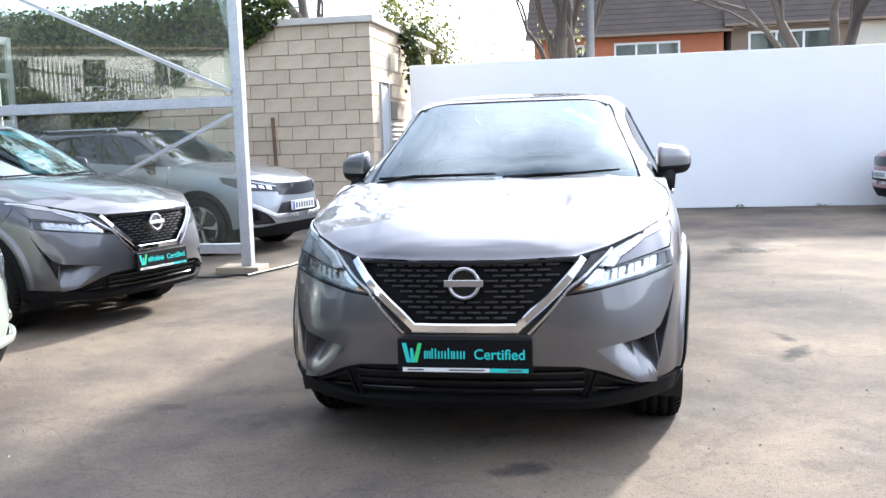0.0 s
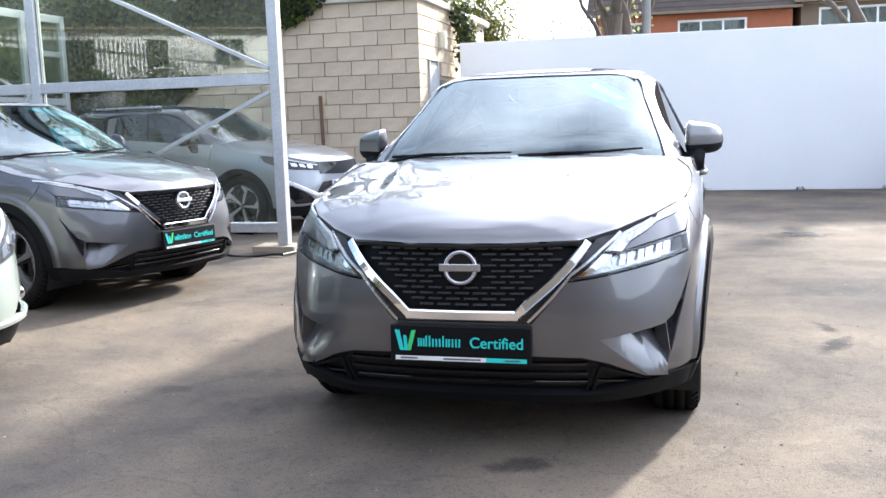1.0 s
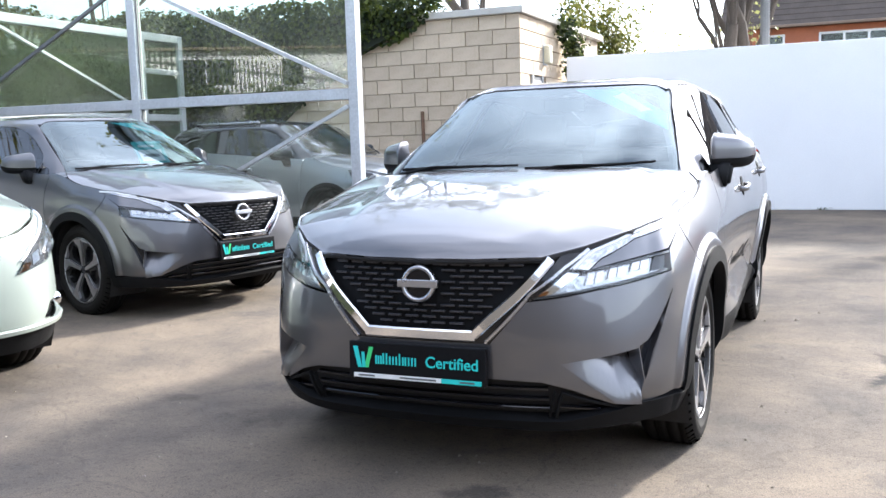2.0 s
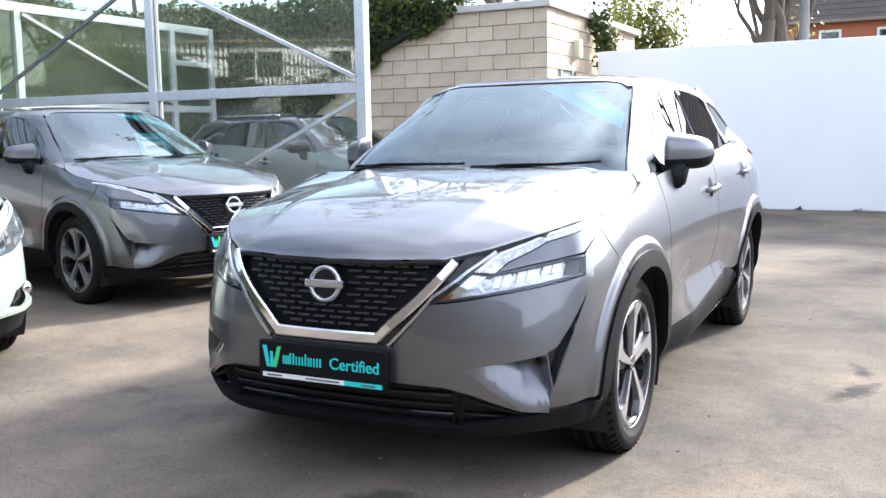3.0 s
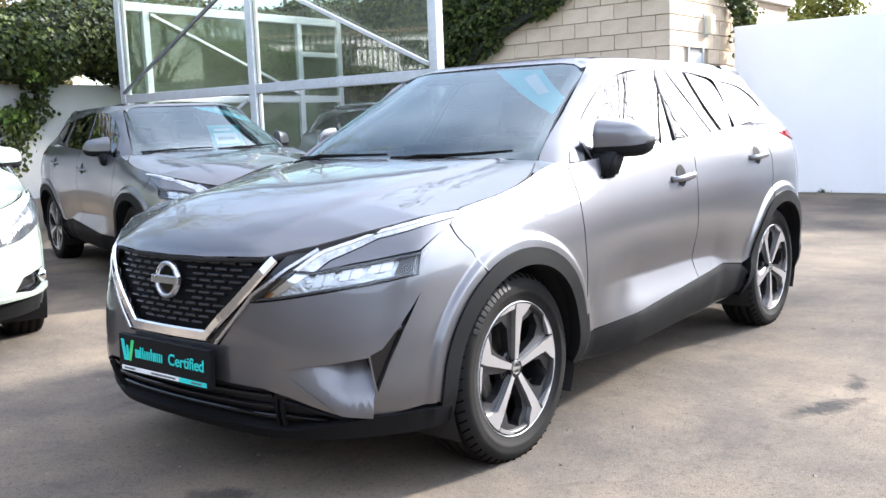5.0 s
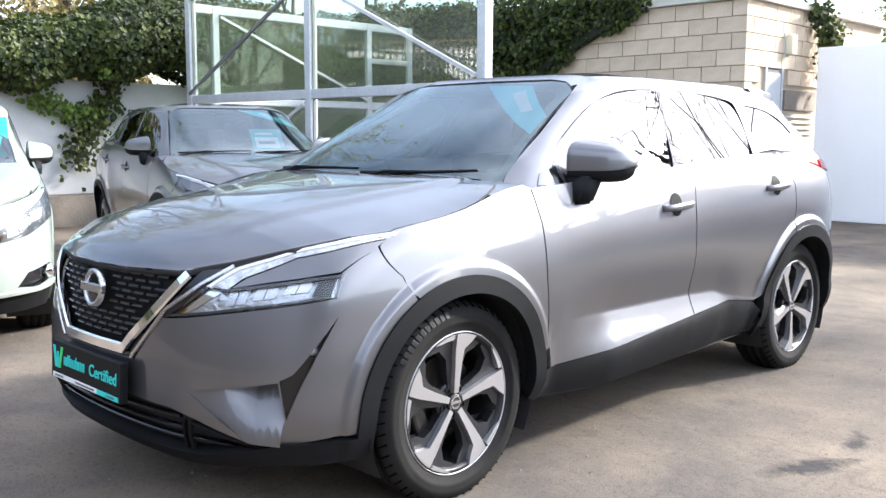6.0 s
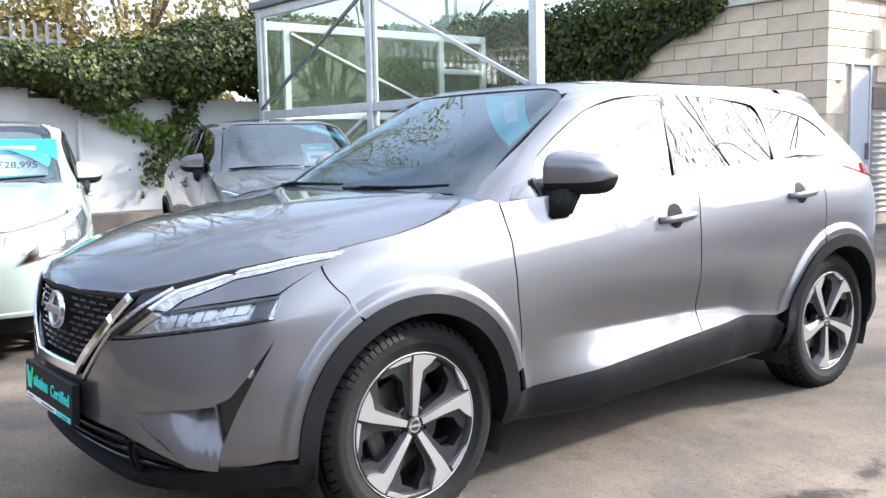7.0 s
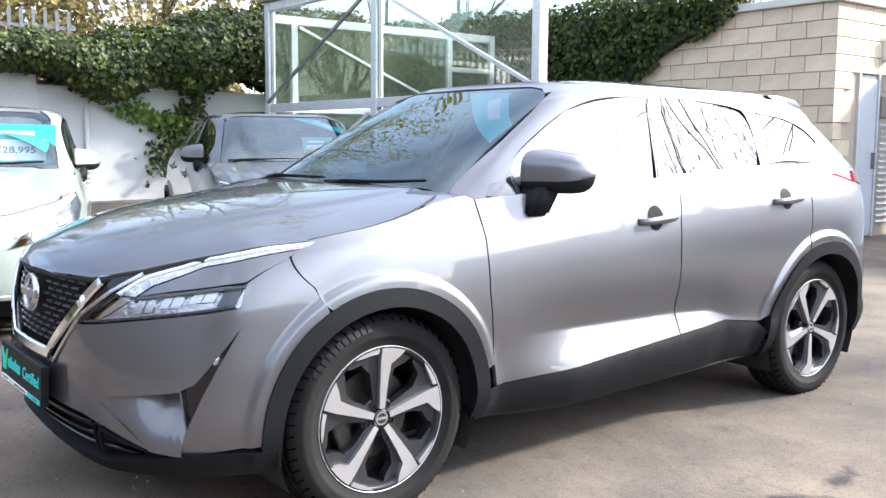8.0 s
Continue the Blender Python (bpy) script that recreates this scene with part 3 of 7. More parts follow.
hedge("ivy_hedge", 1, (-1.6, 10.2), lambda a: 2.06 + .12 * math.sin(a * 1.7) + .10 * math.sin(a * 4.3) + max(0, (2.2 - a)) * .10, lambda a: 3.12 + .12 * math.sin(a * 1.3 + 1) + .06 * math.sin(a * 5) + max(0, a - 3) * .06 - .04 - max(0, 3.9 - a) * .185,
      -9.88, .74, 42000, .072, "dark ivy heaped over the white boundary wall", 3)

hedge("hedge", 1, (-30.0, -3.2), lambda a: .1, lambda a: 2.25 + .18 * math.sin(a * 1.1) + .10 * math.sin(a * 3.7), -9.75, .55, 9000, .13, "dark hedge growing against the boundary wall", 4)


def climbing(name, line, width, count, size, outward, material, label, seed):
    """A strand of ivy hanging down a wall."""
    rng = np.random.default_rng(seed)
    h = thing(name, Matrix(), label, "ivy", kind="stuff")
    pts = np.array(line, float)
    d = np.r_[0, np.cumsum(np.linalg.norm(np.diff(pts, axis=0), axis=1))]
    bm = bmesh.new()
    tube(bm, [tuple(p) for p in pts], .008, 5)
    part("stem", bm, BARK, h)
    spots = []
    for t in rng.uniform(0, d[-1], count):
        p = np.array([np.interp(t, d, pts[:, c]) for c in range(3)]) + rng.normal(0, width, 3) * (1 - np.abs(outward) * .6)
        spots.append((p + np.array(outward) * rng.uniform(.01, .10), outward))
    leaves_mesh("leaves", spots, size, material, rng, parent=h)


OUT_X = np.array((1.0, 0, 0))
climbing("ivy_strand", [(-9.9, 3.95, 1.95), (-9.93, 3.85, 1.6), (-9.93, 3.55, 1.35), (-9.93, 3.45, 1.0), (-9.93, 3.5, .85)], .13, 620, .078, OUT_X, IVY, "ivy strand hanging down the white wall", 5)
climbing("ivy_strand", [(-9.93, 3.75, 1.55), (-9.93, 3.4, 1.62), (-9.93, 3.05, 1.70), (-9.93, 2.80, 1.74)], .085, 330, .072, OUT_X, IVY_YOUNG, "young ivy strand spreading over the white wall", 6)
climbing("ivy_strand", [(-9.45, 3.7, 2.55), (-9.42, 3.7, 2.35), (-9.45, 3.68, 2.15)], .09, 130, .06, OUT_X, IVY_YOUNG, "bright young ivy on the hedge", 7)

# ivy over the left part of the shed's front
def shed_ivy():
    rng = np.random.default_rng(11)
    h = thing("ivy_cover", Matrix(), "dark ivy covering the block shed's front", "ivy", kind="stuff")
    edge = lambda x: float(np.interp(x, (-13, -8.2, -7.2, -6.4, -5.6, -4.9, -4.55), (.2, .9, 1.75, 2.35, 2.72, 2.98, 3.2)))
    spots = []
    while len(spots) < 15000:
        x = -13 + 8.5 * rng.uniform(0, 1) ** .75
        z = rng.uniform(.2, 3.55)
        lo = edge(x) + .12 * noise.noise(Vector((x * 3, z * 2, 0)))
        if z < lo:
            continue
        bulge = (.10 + .35 * min(1, (z - lo) / .6)) * (1 + .5 * lump((x, 0, z)))
        spots.append(((x, 9.93 - bulge * rng.uniform(.55, 1.05), z + .25 * lump((x * .6, 2, 0))), (0, -1, .25)))
    leaves_mesh("leaves", spots, .085, IVY, rng, parent=h)
    # near-black slab, the shade behind the leaves put into its colour
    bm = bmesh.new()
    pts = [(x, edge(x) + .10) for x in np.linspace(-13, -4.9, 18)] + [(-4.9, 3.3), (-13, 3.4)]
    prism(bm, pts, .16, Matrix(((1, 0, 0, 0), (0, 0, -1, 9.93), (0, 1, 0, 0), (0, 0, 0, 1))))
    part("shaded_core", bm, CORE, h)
    spots = [((rng.uniform(-12, -4.6), rng.uniform(9.9, 10.6), 3.25 + rng.uniform(0, .40) * (1 + .5 * lump((i * .01, 0, 0)))), (0, -.3, 1)) for i in range(4500)]
    leaves_mesh("leaves", spots, .085, IVY, rng, parent=h)


shed_ivy()
climbing("ivy_strand", [(-3.12, 11.9, 3.18), (-3.05, 12.2, 2.95), (-3.0, 12.3, 2.6), (-3.0, 12.35, 2.2)], .14, 900, .085, np.array((0.6, -.6, .4)), IVY, "ivy hanging between the shed and the wall", 8)


def branchy(bm, rng, p, d, length, r, depth, twigs, spread=.50, up=.45):
    """Limbs that fork and taper."""
    r = max(r, .003)
    pts, rad = [p], [r]
    k = 4
    for i in range(k):
        d = (d + Vector(rng.normal(0, .13, 3)) + Vector((0, 0, up * .12))).normalized()
        p = p + d * (length / k)
        pts.append(p)
        rad.append(r * (1 - .42 * (i + 1) / k))
    tube(bm, pts, rad, 7 if r > .05 else (5 if r > .015 else 3), caps=False)
    if depth == 0:
        twigs.append((pts[-1], d))
        return
    for c in range(3 if depth > 2 else rng.integers(2, 4)):
        ax = Vector(rng.normal(0, 1, 3)).normalized()
        q = (d + ax * spread * rng.uniform(.6, 1.3) + Vector((0, 0, up * .3))).normalized()
        at = pts[-1] if c < 2 else pts[rng.integers(2, k)]
        branchy(bm, rng, at, q, length * rng.uniform(.60, .82), rad[-1] * rng.uniform(.62, .85), depth - 1, twigs, spread, up)


def bare_tree(name, x, y, stems, height, r, depth, seed, label, leaf=None, leaf_size=.07, per=2, lean=.25, z0=0.0):
    rng = np.random.default_rng(seed)
    t = thing(name, pose(x, y, z0), label, "tree", "bare trees")
    bm = bmesh.new()
    twigs = []
    for s in range(stems):
        a = s * math.tau / stems + rng.uniform(0, .8)
        d = Vector((math.cos(a) * lean * (stems > 1), math.sin(a) * lean * (stems > 1), 1)).normalized()
        branchy(bm, rng, Vector((math.cos(a) * .12 * (stems > 1), math.sin(a) * .12 * (stems > 1), -.05)), d, height * .38, r * rng.uniform(.75, 1), depth, twigs)
    part("trunk", bm, BARK, t, smooth=True)
    spots = []
    for p, d in twigs:
        for _ in range(per):
            spots.append((tuple(p + Vector(rng.normal(0, .16, 3))), tuple(d + Vector((0, 0, .2)))))
    if leaf is not None and spots:
        leaves_mesh("crown", spots, leaf_size, leaf, rng, parent=t)
    return t


bare_tree("tree", -0.35, 13.4, 5, 8.4, .15, 5, 21, "bare multi-stemmed tree with pale spring leaves behind the wall", SPRIG, .055, 2)
bare_tree("tree", 4.5, 13.3, 3, 9.0, .17, 5, 22, "bare forked tree with pale spring leaves behind the wall", SPRIG, .05, 3)
# real trunk; its dense unseen crown is added to shade the left wall
bare_tree("tree", -4.7, 13.2, 1, 9.5, .22, 5, 23, "thick dark trunk behind the shed, unseen crown added as shade", BUSH, .17, 9)
# unseen tree, added only to keep the sun off the left wall
bare_tree("tree", -7.6, 13.6, 1, 9.0, .18, 5, 30, "unseen leafing tree added to shade the left wall", BUSH, .17, 9)
bare_tree("tree", -15.0, 5.0, 3, 9.5, .17, 5, 24, "leafy yellow green tree behind the ivy hedge", BUSH, .11, 7)
bare_tree("tree", -15.5, 0.5, 3, 8.5, .16, 5, 25, "leafy yellow green tree behind the fence", BUSH, .11, 7)
bare_tree("tree", -14.0, 10.0, 3, 9.0, .16, 5, 26, "leafy yellow green tree behind the shelter", BUSH, .11, 6)
bare_tree("tree", 12.5, 15.5, 2, 7.0, .22, 6, 27, "large bare tree beside the yard", None)
bare_tree("tree", 15.5, 20.5, 2, 8.0, .22, 6, 28, "large bare tree beside the yard", None)
bare_tree("tree", 8.2, 17.0, 2, 8.0, .22, 6, 29, "large bare tree beyond the white wall", None)


def shrub(name, x, y, w, hgt, count, material, seed, label, z0=0.0, leaf=.10):
    """A loose shrub: stems and a ragged coat of small leaves."""
    rng = np.random.default_rng(seed)
    h = thing(name, pose(x, y, z0), label, "shrub", kind="stuff")
    bm = bmesh.new()
    spots = []
    for i in range(26):
        a, rr = rng.uniform(0, math.tau), rng.uniform(.1, 1)
        tip = Vector((math.cos(a) * w * rr, math.sin(a) * w * .6 * rr, hgt * rng.uniform(.6, 1.1) * (1 - .35 * rr)))
        tube(bm, [(0, 0, 0), tuple(tip * .5 + Vector((0, 0, .3))), tuple(tip)], [.03, .015, .005], 4)
        for _ in range(count // 26):
            t = rng.uniform(.45, 1.05)
            spots.append((tuple(tip * t + Vector(rng.normal(0, .22, 3))), (math.cos(a), math.sin(a), .6)))
    part("stems", bm, TWIG, h)
    leaves_mesh("leaves", spots, leaf, material, rng, parent=h)


shrub("shrub", -6.1, 25.0, 2.3, 6.0, 16000, BUSH, 31, "yellow green shrub behind the shed", leaf=.12)
shrub("shrub", -3.2, 26.0, 1.6, 5.6, 420, SPRIG, 39, "thin pale shrub behind the white wall", leaf=.10)
shrub("shrub", -13.2, 5.4, 2.4, 5.0, 14000, BUSH_BROWN, 36, "yellow brown shrub behind the ivy hedge")
shrub("shrub", -13.2, 2.9, 2.4, 4.9, 14000, BUSH_BROWN, 37, "yellow brown shrub behind the fence")
shrub("shrub", -13.3, 0.2, 2.4, 4.7, 12000, BUSH_BROWN, 38, "yellow brown shrub behind the fence")
shrub("shrub", -0.6, 17.5, 1.2, 4.4, 500, SPRIG, 32, "thin pale shrub behind the white wall")
shrub("shrub", -13.0, -7.0, 2.5, 2.6, 1800, IVY, 33, "dark shrub behind the fence")
shrub("shrub", -13.0, -13.0, 2.5, 2.8, 1800, IVY, 34, "dark shrub behind the fence")
shrub("shrub", -12.5, -2.0, 2.2, 2.8, 1800, IVY, 35, "dark shrub behind the fence")

# ---- houses and fence ----
ROOF = shader("brown roof tiles", (0.088, 0.074, 0.066), rough=0.95, vary=0.25, scale=2, fine=30, spec=0.1)
ROOF_DARK = shader("dark roof tiles", (0.030, 0.031, 0.034), rough=0.9, vary=0.25, scale=2, fine=30, spec=0.1)
BRICK_ORANGE = shader("orange brick", (0.42, 0.15, 0.085), rough=0.9, vary=0.15, scale=3, fine=40)
CREAM = shader("cream house render", (0.62, 0.58, 0.50), rough=0.9, vary=0.08, scale=2)
BROWN_CLAD = shader("brown cladding", (0.22, 0.16, 0.12), rough=0.85, vary=0.15, scale=3)
UPVC = shader("white window frame", (0.78, 0.79, 0.80), rough=0.4, vary=0.03)
ROOM = shader("dim room", (0.10, 0.10, 0.11), rough=0.9, vary=0.2, scale=2)
HOUSE_PANE = glass("house window glass", (0.5, 0.55, 0.56), ior=1.6)


def house(name, m, width, deep, eave, ridge, wall_mt, roof_mt, windows, label, panels=()):
    """A house: walls, tiled roof in courses, framed windows."""
    h = thing(name, m, label, "house")
    boxed("wall", 0, width, 0, deep, 0, eave, wall_mt, h)
    for i, (x0, x1, z0, z1, mt) in enumerate(panels):
        boxed("wall_panel", x0, x1, -.03, -.002, z0, z1, mt, h)
    courses = 16
    for side in (0, 1):
        for c in range(courses):
            f0, f1 = c / courses, (c + 1.25) / courses
            ya, yb = -.45 + (deep / 2 + .45) * f0, -.45 + (deep / 2 + .45) * min(f1, 1)
            za, zb = eave + (ridge - eave) * f0 + .05, eave + (ridge - eave) * min(f1, 1) + .02
            if side:
                ya, yb = deep - ya, deep - yb
            bm = bmesh.new()
            vs = [bm.verts.new(p) for p in ((-.3, ya, za), (width + .3, ya, za), (width + .3, yb, zb), (-.3, yb, zb), (-.3, ya, za - .06), (width + .3, ya, za - .06))]
            bm.faces.new(vs[:4])
            bm.faces.new((vs[0], vs[1], vs[5], vs[4]))
            part("tile_course", bm, roof_mt, h)
    for x in (0.0, width - .2):
        bm = bmesh.new()
        prism(bm, [(0, eave), (deep, eave), (deep / 2, ridge)], .2, Matrix(((0, 0, 1, x), (1, 0, 0, 0), (0, 1, 0, 0), (0, 0, 0, 1))))
        part("gable", bm, wall_mt, h)
    boxed("gutter", -.3, width + .3, -.50, -.40, eave - .02, eave + .08, BROWN_CLAD, h, .02)
    for x0, x1, z0, z1, bars in windows:
        w = new("window")
        w.parent = h
        boxed("frame", x0, x1, -.06, -.031, z1 - .08, z1, UPVC, w)
        boxed("frame", x0, x1, -.06, -.031, z0, z0 + .08, UPVC, w)
        for k in range(bars + 1):
            xx = x0 + (x1 - x0 - .08) * k / bars
            boxed("frame", xx, xx + .08, -.06, -.031, z0 + .08, z1 - .08, UPVC, w)
        boxed("room", x0 + .04, x1 - .04, -.034, -.0305, z0 + .04, z1 - .04, ROOM, w)
        boxed("pane", x0 + .04, x1 - .04, -.050, -.046, z0 + .04, z1 - .04, HOUSE_PANE, w)
    return h


house("house", pose(-2.6, 33.0, 0), 7.2, 7.0, 4.98, 8.6, BRICK_ORANGE, ROOF, [(1.2, 1.95, 3.5, 4.75, 1), (3.1, 5.6, 3.5, 4.75, 3)], "terraced house with orange brick and brown tiled roof")
house("house", pose(4.9, 33.0, 0), 16.0, 7.0, 5.15, 8.8, CREAM, ROOF, [(.6, 3.6, 3.5, 4.95, 3), (5.5, 7.5, 3.5, 4.95, 2), (9.5, 12, 3.5, 4.95, 2)], "terraced house with cream and brown upper storey", [(0, 4.2, 2.6, 5.1, BROWN_CLAD), (8.2, 9.2, 2.6, 5.1, BROWN_CLAD)])
house("house", pose(-15.4, -23.4, 0, 0, 0, 149), 16.0, 8.0, 5.2, 7.9, RENDER_WHITE, ROOF_DARK, [(1.6, 2.9, 3.7, 4.9, 2), (4.6, 5.6, 3.7, 4.9, 1), (7.4, 9.8, 3.7, 4.9, 2), (11.5, 13.5, 3.7, 4.9, 2)], "white rendered house with a dark roof beyond the fence")

lp = bmesh.new()
tube(lp, [(.12, 13.1, 0), (.12, 13.1, 8.5)], [.09, .06], 12)
tagged(part("lamp_post", lp, GALV_DARK), "grey steel lamp post behind the white wall", "lamp post")


def palisade():
    f = thing("palisade_fence", Matrix(), "galvanised palisade fence on the boundary wall", "fence")
    for z in (2.05, 2.80):
        boxed("fence_rail", -10.34, -10.29, -24.0, 2.4, z, z + .05, GALV_DARK, f)
    b = bmesh.new()
    prism(b, [(-.024, -.10), (.024, -.10), (.024, 1.06), (0, 1.09), (-.024, 1.06)], .008, Matrix(((0, 0, 1, 0), (1, 0, 0, 0), (0, 1, 0, 0), (0, 0, 0, 1))))
    me = bpy.data.meshes.new("paling")
    b.to_mesh(me)
    b.free()
    me.materials.append(GALV_DARK)
    for k in range(168):
        o = new("paling", me)
        o.parent = f
        o.matrix_basis = pose(-10.28, 2.3 - k * .155, 1.98)


palisade()


def weed(x, y, seed):
    rng = np.random.default_rng(seed)
    w = thing("weed", pose(x, y, 0), "small weed at the foot of the white wall", "weed", "weeds along the wall")
    spots = [((rng.normal(0, .045), rng.normal(0, .02), abs(rng.normal(.012, .014))), (rng.normal(0, 1), -.6, .8)) for _ in range(26)]
    leaves_mesh("leaves", spots, .032, IVY, rng, droop=-.3, parent=w)


for k, xx in enumerate((-.35, .25, 1.1, 2.6, -1.6, 3.9)):
    weed(xx, 11.80, 60 + k)


def litter():
    """Grit and leaf scraps strewn over the asphalt."""
    rng = np.random.default_rng(77)
    t = thing("grit", Matrix(), "loose grit and leaf scraps on the asphalt", "grit", kind="stuff")
    verts, faces = [], []
    for _ in range(1500):
        x, y = rng.uniform(-5, 6), rng.uniform(-3.5, 11.5)
        r = rng.uniform(.003, .010) * (1.6 if rng.uniform() < .06 else 1)
        k = len(verts)
        a = rng.uniform(0, 6.28)
        for g in range(4):
            verts.append((x + r * math.cos(a + g * 1.57) * rng.uniform(.7, 1.3), y + r * math.sin(a + g * 1.57) * rng.uniform(.7, 1.3), .0))
        verts.append((x, y, r * rng.uniform(.5, .9)))
        faces += [(k, k + 1, k + 4), (k + 1, k + 2, k + 4), (k + 2, k + 3, k + 4), (k + 3, k, k + 4)]
    me = bpy.data.meshes.new("stones")
    me.from_pydata(verts, [], faces)
    me.materials.append(PLINTH)
    o = new("stones", me)
    o.parent = t


litter()

# ---- the curved skin of a car ----
# A skin is a stack of plan outlines, one for each height. The first number of an outline is its height; then x, y pairs
# from the middle of the front, round the corner, along the flank, to the middle of the rear.
from mathutils.geometry import delaunay_2d_cdt


class Skin:
    def __init__(self, levels):
        self.z = np.array([r[0] for r in levels], float)
        self.xy = np.array([r[1:] for r in levels], float).reshape(len(levels), -1, 2)
        self.n = self.xy.shape[1] - 1
        self.tz = np.gradient(self.xy, self.z, axis=0)
        # outlines run on past the middle line, mirrored
        flip = np.array((-1.0, 1.0))
        self.xy = np.concatenate([self.xy[:, 1:2] * flip, self.xy, self.xy[:, -2:-1] * flip], 1)
        self.tz = np.concatenate([self.tz[:, 1:2] * flip, self.tz, self.tz[:, -2:-1] * flip], 1)
        self.bumps = []

    def at(self, s, z):
        s, z = np.broadcast_arrays(np.asarray(s, float), np.asarray(z, float))
        sc = np.clip(s, 0.0, self.n - 1e-6)
        i = sc.astype(int)
        f = (sc - i)[..., None]
        zz = np.clip(z, self.z[0], self.z[-1])
        j = np.clip(np.searchsorted(self.z, zz) - 1, 0, len(self.z) - 2)
        h = (self.z[j + 1] - self.z[j])
        g = ((zz - self.z[j]) / h)[..., None]
        h = h[..., None]
        a, b = 2 * g**3 - 3 * g**2 + 1, (g**3 - 2 * g**2 + g) * h
        c, e = -2 * g**3 + 3 * g**2, (g**3 - g**2) * h
        p0, p1, p2, p3 = (a * self.xy[j, i + q] + b * self.tz[j, i + q] + c * self.xy[j + 1, i + q] + e * self.tz[j + 1, i + q] for q in range(4))
        xy = 0.5 * (2 * p1 + (p2 - p0) * f + (2 * p0 - 5 * p1 + 4 * p2 - p3) * f * f + (3 * p1 - p0 - 3 * p2 + p3) * f**3)
        return np.concatenate([xy, z[..., None]], -1)

    def normal(self, s, z):
        e = 0.02
        du = self.at(np.minimum(s + e, self.n), z) - self.at(np.maximum(np.asarray(s, float) - e, 0), z)
        dv = self.at(s, np.asarray(z, float) + 0.01) - self.at(s, np.asarray(z, float) - 0.01)
        nn = np.cross(du, dv)
        return nn / np.maximum(np.linalg.norm(nn, axis=-1, keepdims=True), 1e-9)

    def point(self, s, z, off=0.0):
        s, z = np.broadcast_arrays(np.asarray(s, float), np.asarray(z, float))
        p = self.at(s, z)
        o = np.zeros(s.shape) + off
        for fn in self.bumps:
            o = o + fn(p)
        return p + self.normal(s, z) * o[..., None]

    def shaped(self, s, z):
        """The normal of the skin with its pressed lines."""
        s, z = np.asarray(s, float), np.asarray(z, float)
        e = 0.02
        du = self.point(np.minimum(s + e, self.n), z) - self.point(np.maximum(s - e, 0), z)
        dv = self.point(s, z + 0.006) - self.point(s, z - 0.006)
        nn = np.cross(du, dv)
        return nn / np.maximum(np.linalg.norm(nn, axis=-1, keepdims=True), 1e-9)

    def find(self, axis, value, z, lo, hi):
        """The s at which x (axis 0, on the front) or y (axis 1, on the flank) has the value."""
        value, z = np.asarray(value, float), np.asarray(z, float)
        lo, hi = np.full(value.shape, float(lo)), np.full(value.shape, float(hi))
        sign = np.where(self.at(hi, z)[..., axis] > self.at(lo, z)[..., axis], 1, -1)
        for _ in range(26):
            mid = (lo + hi) / 2
            less = (self.at(mid, z)[..., axis] - value) * sign < 0
            lo, hi = np.where(less, mid, lo), np.where(less, hi, mid)
        return (lo + hi) / 2

    def listed(self, pairs, axis, lo, hi):
        v = np.array(pairs, float)
        s = self.find(axis, v[:, 0], v[:, 1], lo, hi)
        return [(float(a), float(b)) for a, b in zip(s, v[:, 1])]

    def front(self, pairs):
        """(x, z) pairs of the front view."""
        return self.listed(pairs, 0, 0, 4.6)

    def flank(self, pairs):
        """(y, z) pairs of the side view."""
        return self.listed(pairs, 1, 1.5, self.n - 0.6)


def finer(loop, step, closed=True):
    out = []
    for (a, b), (c, d) in zip(loop, loop[1:] + (loop[:1] if closed else [])):
        k = max(1, int(math.hypot((c - a) * 0.35, d - b) / step))
        out += [(a + (c - a) * i / k, b + (d - b) * i / k) for i in range(k)]
    return out if closed else out + [loop[-1]]


def soft(pairs, rounds=2):
    """A closed outline with its corners eased; a point given twice keeps its corner."""
    for _ in range(rounds):
        out = []
        for a, b in zip(pairs, pairs[1:] + pairs[:1]):
            out += [(a[0] * .75 + b[0] * .25, a[1] * .75 + b[1] * .25), (a[0] * .25 + b[0] * .75, a[1] * .25 + b[1] * .75)]
        pairs = out
    keep = [pairs[0]]
    for p in pairs[1:]:
        if math.hypot(p[0] - keep[-1][0], p[1] - keep[-1][1]) > 1e-4:
            keep.append(p)
    if math.hypot(keep[-1][0] - keep[0][0], keep[-1][1] - keep[0][1]) < 1e-4:
        keep.pop()
    return keep


def inside(p, loop):
    x, y = p
    odd = False
    j = len(loop) - 1
    for i in range(len(loop)):
        xi, yi = loop[i]
        xj, yj = loop[j]
        if (yi > y) != (yj > y) and x < (xj - xi) * (y - yi) / (yj - yi) + xi:
            odd = not odd
        j = i
    return odd


